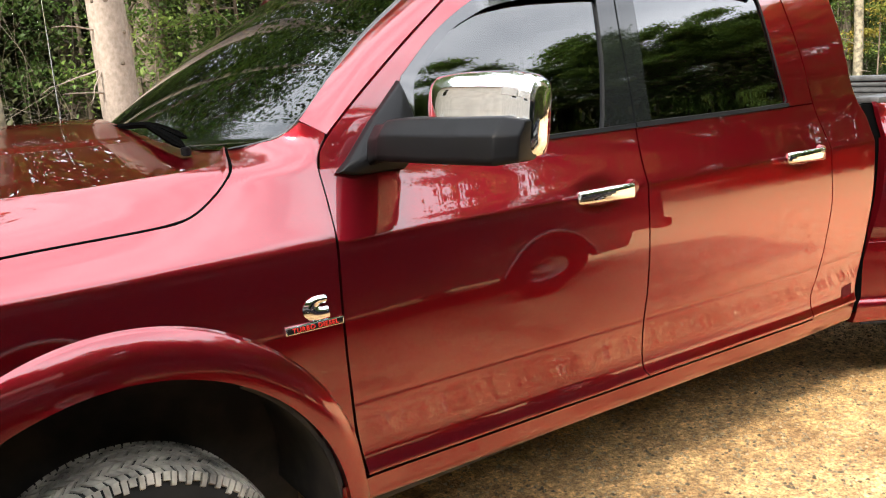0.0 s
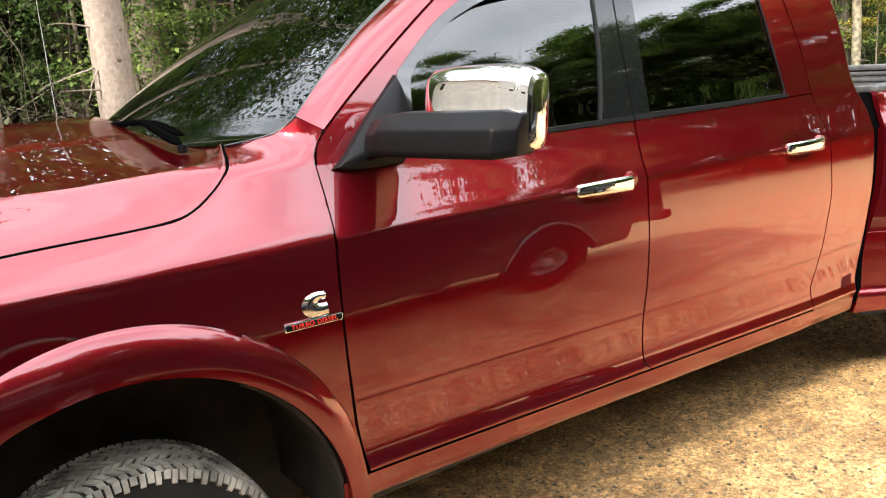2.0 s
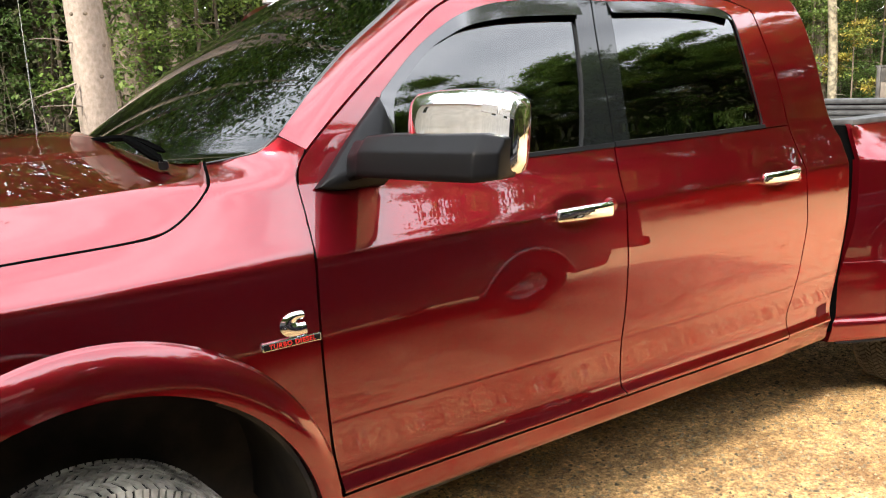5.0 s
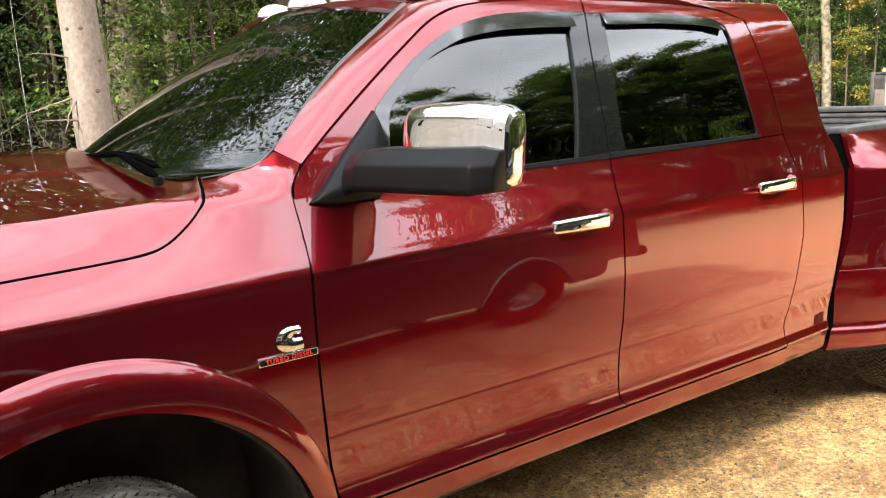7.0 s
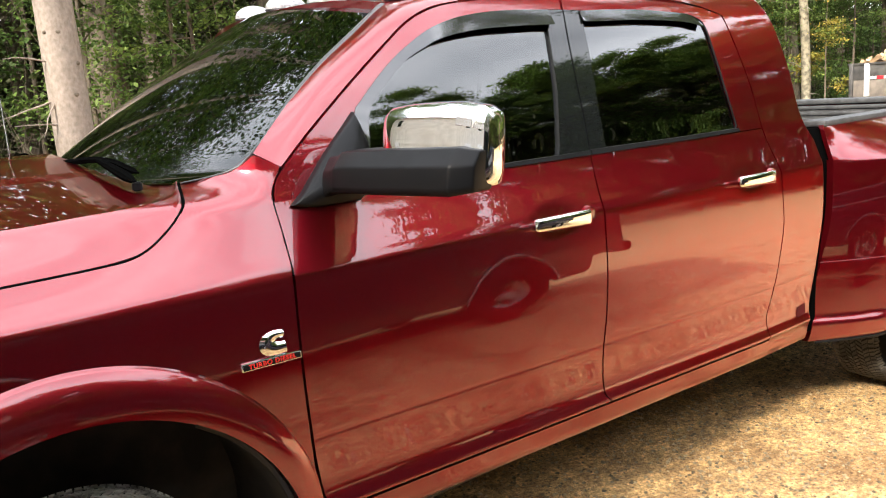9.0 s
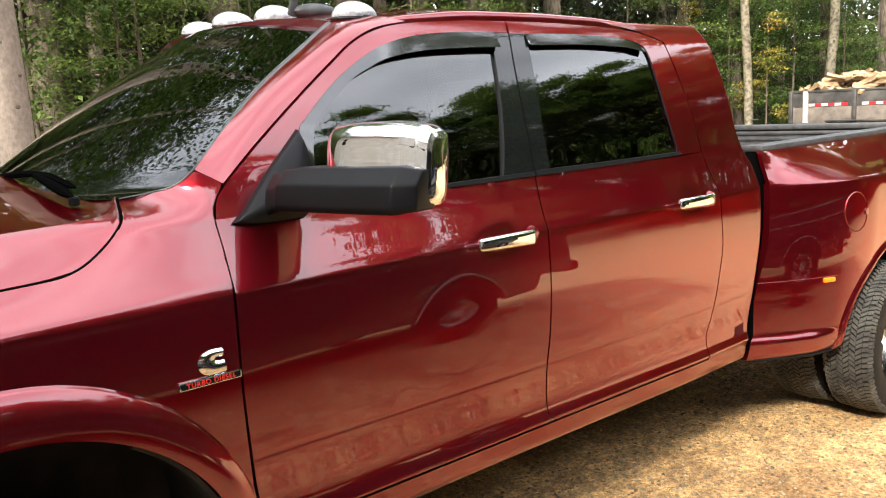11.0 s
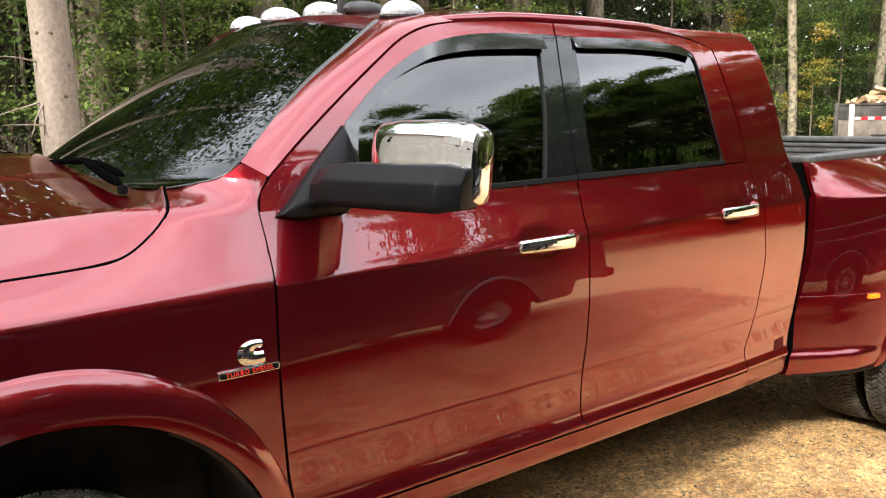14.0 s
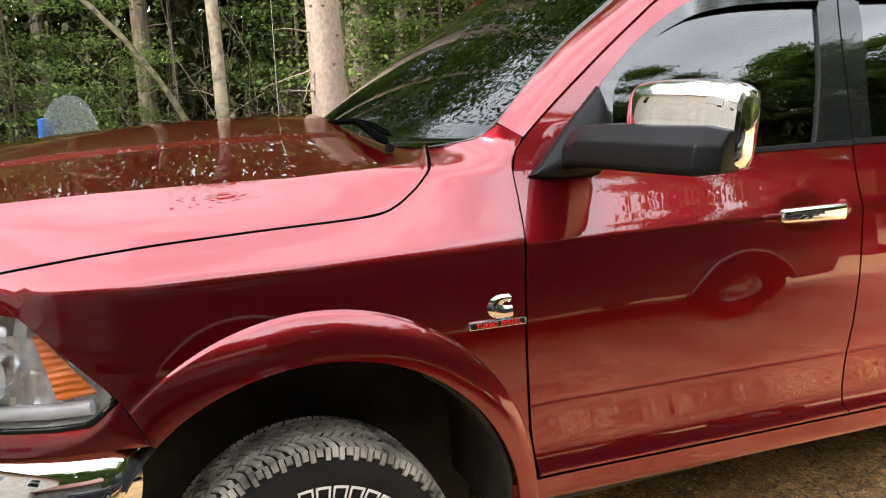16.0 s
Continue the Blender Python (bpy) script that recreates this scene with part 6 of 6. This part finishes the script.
part("cabin", cabin, GLOSS_BLACK, other, "dark glazed cabin")
part("roof", box_bm(1.45, 1.46, 0.05, pose(-1.75, -0.925, 1.72), 0.02), NAVY, other)
for x in (-1.0, -1.75):
    for y in (-0.135, -1.715):
        part("roof_pillar", box_bm(0.09, 0.05, 0.66, pose(x, y, 1.40, (-12 if y > -0.5 else 12), 0, 0), 0.01), NAVY, other)
part("tailgate", box_bm(0.05, 1.8, 0.46, pose(1.215, -0.925, 0.87), 0.02), NAVY, other)
part("front_panel", box_bm(0.05, 1.8, 0.60, pose(-5.07, -0.925, 0.80), 0.02), NAVY, other)
part("rear_bumper", box_bm(0.16, 1.80, 0.10, pose(1.28, -0.925, 0.66), 0.03, 3), BLACK_PLASTIC, other, "black rear bumper")
part("front_bumper", box_bm(0.16, 1.80, 0.14, pose(-5.17, -0.925, 0.52), 0.03, 3), BLACK_PLASTIC, other, "black front bumper")
part("hitch", box_bm(0.30, 0.08, 0.06, pose(1.50, -0.925, 0.42), 0.01), DARK, other)
for x in AXLES:
    for y, s in ((-0.10, 1), (-1.75, -1)):
        w = part("wheel", rim_bm(r=0.235, s=s), DULL_RIM, other, "dull silver alloy wheel")
        w.matrix_basis = pose(x, y, 0.372)
        part("tyre", tyre_bm(0.375, 0.23, 0.228), TYRE, w)
        for k in range(5):
            a = 2 * math.pi * k / 5
            part("spoke_gap", cyl_bm(0.034, 0.01, Matrix.Translation((0.125 * math.cos(a), s * -0.022, 0.125 * math.sin(a))) @ Matrix.Rotation(radians(90), 4, "X"), 12), DARK, w)

# ---- the house in front of the truck: pale lap siding, windows, a brown gable roof ----
SIDING = material("cream_lap_siding", (0.70, 0.66, 0.58), 0.55)
add_noise(SIDING, 2.5, (0.62, 0.585, 0.51), (0.76, 0.72, 0.64))
SHINGLE = material("red_brown_shingles", (0.17, 0.07, 0.05), 0.85)
add_noise(SHINGLE, 8, (0.12, 0.05, 0.035), (0.22, 0.095, 0.065))
WHITE = material("white_trim_paint", (0.78, 0.78, 0.76), 0.45)
add_noise(WHITE, 4, (0.74, 0.74, 0.72), (0.82, 0.82, 0.80))
house = thing("house", "cream sided two-storey house with white trim and a brown roof", "house", at=pose(-4.9, 0, 0))
# Y0 is drawn out, unseen, so that the house's shadow covers more of the lot
Y0, Y1, DEEP = -9.5, 8.0, 8.0
for x, sx in ((0.0, 1), (-DEEP, -1)):
    part("wall", box_bm(0.2, Y1 - Y0, 5.4, pose(x - 0.1 * sx, (Y0 + Y1) / 2, 2.7)), SIDING, house)
for y in (Y0, Y1):
    bm = bmesh.new()
    prof = [(-0.2, 0), (-DEEP + 0.2, 0), (-DEEP + 0.2, 5.4), (-DEEP / 2, 7.6), (-0.2, 5.4)]
    a, b = [bm.verts.new((x, y - 0.1, z)) for x, z in prof], [bm.verts.new((x, y + 0.1, z)) for x, z in prof]
    bm.faces.new(a), bm.faces.new(b[::-1])
    for k in range(5):
        bm.faces.new((a[k], a[(k + 1) % 5], b[(k + 1) % 5], b[k]))
    part("gable_wall", bm, SIDING, house)
for s in (0, 1):
    lo, hi = Vector((0.35 if s == 0 else -DEEP - 0.35, 0, 5.25)), Vector((-DEEP / 2, 0, 7.75))
    rows = [[Vector((0, y, 0)) + lo.lerp(hi, t) for t in np.linspace(0, 1, 9)] for y in np.linspace(Y0 - 0.4, Y1 + 0.4, 12)]
    part("roof_slope", grid_bm(rows, thick=(0, 0, 0.12)), SHINGLE, house, "brown shingle roof slope")
for k in range(44):
    bm = bmesh.new()
    z = 0.35 + k * 0.115
    vs = [bm.verts.new(p) for y in (Y0, Y1) for p in ((0.003, y, z), (0.026, y, z), (0.006, y, z + 0.118))]
    bm.faces.new(vs[:3]), bm.faces.new(vs[3:][::-1])
    for a, b in ((0, 1), (1, 2), (2, 0)):
        bm.faces.new((vs[a], vs[b], vs[b + 3], vs[a + 3]))
    part("siding_board", bm, SIDING, house, sharp=0)
for y, z in ((-3.6, 1.6), (-1.0, 1.6), (5.6, 1.6), (-6.2, 4.1), (-3.6, 4.1), (-1.0, 4.1), (5.6, 4.1)):
    win = part("window", box_bm(0.03, 0.95, 1.25, pose(0.03, y, z)), TINT, house, "double-hung window with white trim")
    for dy, dz, sy, sz in ((0.53, 0, 0.11, 1.48), (-0.53, 0, 0.11, 1.48), (0, 0.68, 0.95, 0.11), (0, -0.68, 0.95, 0.11), (0, 0, 0.95, 0.05)):
        part("window_trim", box_bm(0.05, sy, sz, pose(0.045, y + dy, z + dz), 0.004), WHITE, win)

# an unseen low wing, added to darken the fender's reflection; shade is in its colour
WING = material("shade_toned_siding", (0.2, 0.19, 0.18), 0.7)
add_noise(WING, 2.5, (0.13, 0.125, 0.12), (0.22, 0.21, 0.20))
WX0, WX1, WY0, WY1 = 0.0, 4.7, -12.5, -6.5
part("wing_wall", box_bm(WX1 - WX0, 0.2, 2.7, pose((WX0 + WX1) / 2, WY1 - 0.1, 1.35)), WING, house)
part("wing_wall", box_bm(WX1 - WX0, 0.2, 2.7, pose((WX0 + WX1) / 2, WY0 + 0.1, 1.35)), WING, house)
bm = bmesh.new()
prof = [(WY0 + 0.2, 0), (WY1 - 0.2, 0), (WY1 - 0.2, 2.7), ((WY0 + WY1) / 2, 4.2), (WY0 + 0.2, 2.7)]
a, b = [bm.verts.new((WX1 - 0.2, y, z)) for y, z in prof], [bm.verts.new((WX1, y, z)) for y, z in prof]
bm.faces.new(a), bm.faces.new(b[::-1])
for k in range(5):
    bm.faces.new((a[k], a[(k + 1) % 5], b[(k + 1) % 5], b[k]))
part("wing_gable", bm, WING, house)
for lo, hi in (((0, WY1 + 0.3, 2.6), (0, (WY0 + WY1) / 2, 4.32)), ((0, WY0 - 0.3, 2.6), (0, (WY0 + WY1) / 2, 4.32))):
    rows = [[Vector((x, 0, 0)) + Vector(lo).lerp(Vector(hi), t) for t in np.linspace(0, 1, 7)] for x in np.linspace(WX0 - 0.1, WX1 + 0.3, 6)]
    part("wing_roof", grid_bm(rows, thick=(0, 0, 0.10)), SHINGLE, house, "brown shingle roof slope")
for k in range(20):
    bm = bmesh.new()
    z = 0.30 + k * 0.115
    vs = [bm.verts.new(p) for x in (WX0 + 0.05, WX1) for p in ((x, WY1 + 0.003, z), (x, WY1 + 0.026, z), (x, WY1 + 0.006, z + 0.118))]
    bm.faces.new(vs[:3]), bm.faces.new(vs[3:][::-1])
    for a, b in ((0, 1), (1, 2), (2, 0)):
        bm.faces.new((vs[a], vs[b], vs[b + 3], vs[a + 3]))
    part("siding_board", bm, WING, house, sharp=0)


# ---- dump trailer heaped with firewood, at the far end of the lot ----
STEEL = material("dull_grey_steel", (0.10, 0.105, 0.11), 0.5, 0.3)
add_noise(STEEL, 3, (0.035, 0.035, 0.038), (0.10, 0.098, 0.095), detail=8)
RUST = material("rusty_steel", (0.22, 0.13, 0.08), 0.8)
add_noise(RUST, 4, (0.09, 0.08, 0.072), (0.17, 0.145, 0.125), detail=8)
RED_TAPE = material("red_reflective_tape", (0.55, 0.02, 0.03), 0.4)
DULL_WHITE = material("weathered_white_paint", (0.45, 0.45, 0.44), 0.6)
add_noise(DULL_WHITE, 6, (0.34, 0.33, 0.32), (0.5, 0.5, 0.49))
TX = 22.0
trailer = thing("dump_trailer", "grey steel dump trailer with red and white reflective tape", "trailer", at=pose(TX, 9.05, 0))
part("side_wall", box_bm(0.06, 4.6, 0.40, pose(0, -2.3, 1.38), 0.01), STEEL, trailer)
part("side_wall", box_bm(0.06, 4.6, 0.45, pose(0.01, -2.3, 0.96), 0.01), RUST, trailer, "rusty lower side panel")
part("side_wall", box_bm(0.06, 4.6, 0.85, pose(1.9, -2.3, 1.17), 0.01), STEEL, trailer)
part("end_wall", box_bm(1.9, 0.06, 0.85, pose(0.95, -0.03, 1.17), 0.01), STEEL, trailer)
part("end_wall", box_bm(1.9, 0.06, 0.85, pose(0.95, -4.57, 1.17), 0.01), STEEL, trailer)
part("floor", box_bm(1.9, 4.6, 0.08, pose(0.95, -2.3, 0.78)), STEEL, trailer)
part("top_rail", box_bm(0.12, 4.7, 0.06, pose(0, -2.3, 1.60), 0.01), STEEL, trailer)
part("corner_post", box_bm(0.10, 0.13, 0.86, pose(-0.03, -0.46, 1.18), 0.01), DULL_WHITE, trailer, "white upright post")
for y in (-0.05, -1.75, -3.2, -4.5):
    part("upright", box_bm(0.10, 0.10, 0.86, pose(-0.04, y, 1.18), 0.01), STEEL, trailer)
for k in range(14):
    if k not in (6, 7):
        part("reflective_tape", box_bm(0.006, 0.165, 0.075, pose(-0.034, -0.62 - k * 0.175, 1.235)), RED_TAPE if k % 2 else DULL_WHITE, trailer)
for y in (-1.7, -2.7):
    for x in (-0.02, 1.92):
        w = part("wheel", tyre_bm(0.38, 0.22, 0.20), TYRE, trailer, "black trailer tyre")
        w.matrix_basis = pose(x, y, 0.38, 0, 0, 90)
        part("hub", cyl_bm(0.2, 0.12, Matrix.Rotation(radians(90), 4, "X"), 24, bevel=0.01), STEEL, w)
part("fender", box_bm(0.30, 2.3, 0.04, pose(-0.05, -2.2, 0.80), 0.01), STEEL, trailer)
part("drawbar", box_bm(0.12, 1.6, 0.12, pose(0.95, 0.7, 0.55), 0.01), STEEL, trailer)
SPLIT = material("split_firewood", (0.55, 0.38, 0.20), 0.8)
add_noise(SPLIT, 7, (0.14, 0.085, 0.048), (0.47, 0.34, 0.205), detail=6, stretch=(1, 1, 0.3))
vary(SPLIT, 0.4)
sn = SPLIT.node_tree.nodes
pile = thing("firewood_pile", "heap of pale split firewood logs in a trailer", "firewood", at=pose(TX, 9.05, 0))


def log_mesh(seed):
    rng = random.Random(seed)
    n = rng.choice((3, 4, 4, 5))
    ring = [(0.085 * rng.uniform(0.6, 1.2) * math.cos(6.283 * k / n + rng.uniform(-0.2, 0.2)), 0.070 * rng.uniform(0.6, 1.25) * math.sin(6.283 * k / n)) for k in range(n)]
    h = rng.uniform(0.20, 0.27)
    v = [(x, y, -h) for x, y in ring] + [(x * 0.95, y * 0.95, h) for x, y in ring]
    f = [tuple(range(n))[::-1], tuple(range(n, 2 * n))] + [(k, (k + 1) % n, n + (k + 1) % n, n + k) for k in range(n)]
    me = bpy.data.meshes.new("log")
    me.from_pydata(v, [], f)
    me.materials.append(SPLIT)
    return me


log_meshes = [log_mesh(k) for k in range(7)]
for k in range(290):
    u, v = rnd.random(), rnd.random()
    y, x = -0.25 - 4.1 * u, 0.10 + 1.7 * v
    top = 1.60 + 0.50 * min(1.0, (u + 0.02) * 3.5) * (1 - 0.25 * abs(v - 0.5)) * (0.85 + 0.15 * math.sin(9 * u))
    log = new("log", log_meshes[k % 7])
    log.parent = pile
    log.matrix_basis = pose(x, y, 1.45 + (top - 1.45) * math.sqrt(rnd.random()), rnd.uniform(62, 118), rnd.uniform(-18, 18), rnd.choice((0, 90, 0, 180)) + rnd.uniform(-40, 40))

# trunks and a yellowing maple behind the trailer
lone_trunk("tree", [(24.9, 12.2, -0.1), (24.75, 12.2, 2.0), (24.4, 12.2, 4.5), (24.2, 12.4, 12.0)], [0.17, 0.15, 0.13, 0.04], GREY_BARK, "slim pale tree behind the trailer", seed=12)
lone_trunk("tree", [(29.6, 11.4, -0.1), (29.55, 11.4, 2.0), (29.4, 11.4, 4.5), (29.3, 11.5, 14.0)], [0.24, 0.21, 0.20, 0.05], GREY_BARK, "straight grey tree behind the trailer", seed=13)
lone_trunk("tree", [(30.4, 9.8, -0.1), (30.4, 9.8, 2.0), (30.4, 9.8, 4.5), (30.4, 9.9, 14.0)], [0.20, 0.18, 0.17, 0.05], GREY_BARK, "pale birch trunk at the wood's edge", seed=14)
lone_trunk("tree", [(15.8, 12.2, -0.1), (15.75, 12.2, 2.5), (15.7, 12.2, 5.0), (15.6, 12.3, 14.0)], [0.24, 0.21, 0.20, 0.05], GREY_BARK, "grey trunk seen over the cab roof", seed=15)
plant("gold", 25.2, 12.6, 40, 0.8)
plant("gold", 23.6, 13.4, 160, 0.7)
plant("low_a", 28.2, 12.8, 20, 1.1)
plant("low_b", 32.0, 11.5, 70, 1.1)
for k in range(9):
    plant(rnd.choice(("shrub_a", "low_b")), 23 + k * 1.3, 12.6 + rnd.uniform(-0.6, 0.8), size=rnd.uniform(0.8, 1.1))

# ---- touring motorcycle with a clear windscreen, beyond the hood ----
SCREEN = material("hazy_windscreen", (0.62, 0.65, 0.66), 0.06, 0.0, Transmission_Weight=0.80, IOR=1.25)
xn, xl = SCREEN.node_tree.nodes, SCREEN.node_tree.links
x_tr, x_mx = xn.new("ShaderNodeBsdfTransparent"), xn.new("ShaderNodeMixShader")
x_mx.inputs["Fac"].default_value = 0.42
xl.new(x_tr.outputs["BSDF"], x_mx.inputs[1])
xl.new(xn["Principled BSDF"].outputs["BSDF"], x_mx.inputs[2])
xl.new(x_mx.outputs["Shader"], xn["Material Output"].inputs["Surface"])
BLUE_TARP = material("bright_blue_cover", (0.03, 0.16, 0.55), 0.55)
add_noise(BLUE_TARP, 5, (0.02, 0.11, 0.42), (0.06, 0.24, 0.65))
bike = thing("motorcycle", "parked touring motorcycle with a tall clear windscreen and blue cover", "motorcycle", at=pose(-0.71, 5.0, 0, 0, 0, 0))
for y in (-0.75, 0.75):
    w = part("wheel", tyre_bm(0.31, 0.14, 0.20), TYRE, bike, "black motorcycle tyre")
    w.matrix_basis = pose(0, y, 0.31, 0, 0, 90)
    part("rim", cyl_bm(0.2, 0.06, Matrix.Rotation(radians(90), 4, "X"), 24, bevel=0.01), ALLOY, w)
part("fork", tube([(-0.10, -0.75, 0.33), (-0.10, -0.50, 1.05)], 0.025, 8), CHROME, bike)
part("fork", tube([(0.10, -0.75, 0.33), (0.10, -0.50, 1.05)], 0.025, 8), CHROME, bike)
part("engine", box_bm(0.42, 0.55, 0.42, pose(0, 0.0, 0.48), 0.08, 3), ALLOY, bike)
tank = bmesh.new()
bmesh.ops.create_uvsphere(tank, u_segments=20, v_segments=12, radius=0.5, matrix=pose(0, -0.12, 0.90) @ Matrix.Diagonal((0.36, 0.60, 0.30, 1)))
part("fuel_tank", tank, BLUE_TARP, bike, "blue fuel tank")
part("seat", box_bm(0.34, 0.75, 0.16, pose(0, 0.45, 0.82), 0.06, 3), BLACK_PLASTIC, bike, "black seat")
part("handlebar", tube(spline([(-0.42, -0.22, 1.10), (-0.30, -0.36, 1.16), (0, -0.46, 1.08), (0.30, -0.36, 1.16), (0.42, -0.22, 1.10)], 20), 0.014, 8), CHROME, bike)
part("cover", grid_bm([[(-0.24 - 0.05 * math.sin(5 * z), -0.50 + y, 0.75 + z * 0.75) for y in np.linspace(-0.10, 0.35, 8)] for z in np.linspace(0, 1, 10)], thick=(0.02, 0, 0)), BLUE_TARP, bike, "bunched bright blue cover")
screen_rows = []
for s in np.r_[np.linspace(0, 0.8, 14), np.linspace(0.84, 1, 12)]:
    half = 0.185 * (0.86 + 0.14 * math.sin(math.pi * min(s / 0.9, 1.0))) * math.sqrt(max(1.0 - max(0.0, (s - 0.45) / 0.55) ** 2.4, 0.012) ** 0.75)
    screen_rows.append([(half * t, -0.56 + 0.10 * s + 0.10 * t * t, 1.15 + 0.51 * s) for t in np.linspace(-1, 1, 16)])
part("windscreen", grid_bm(screen_rows, thick=(0, 0.005, 0)), SCREEN, bike, "tall hazy clear windscreen")
part("headlamp", cyl_bm(0.10, 0.16, pose(0, -0.60, 1.06, 90, 0, 0), 24, bevel=0.01), CHROME, bike)
part("lamp_bracket", box_bm(0.17, 0.03, 0.07, pose(0, -0.57, 1.35), 0.01), WHITE, bike, "white bracket on the windscreen")
for x in (-0.24, 0.24):
    part("pannier", box_bm(0.20, 0.55, 0.34, pose(x, 0.72, 0.62), 0.06, 3), BLACK_PLASTIC, bike)
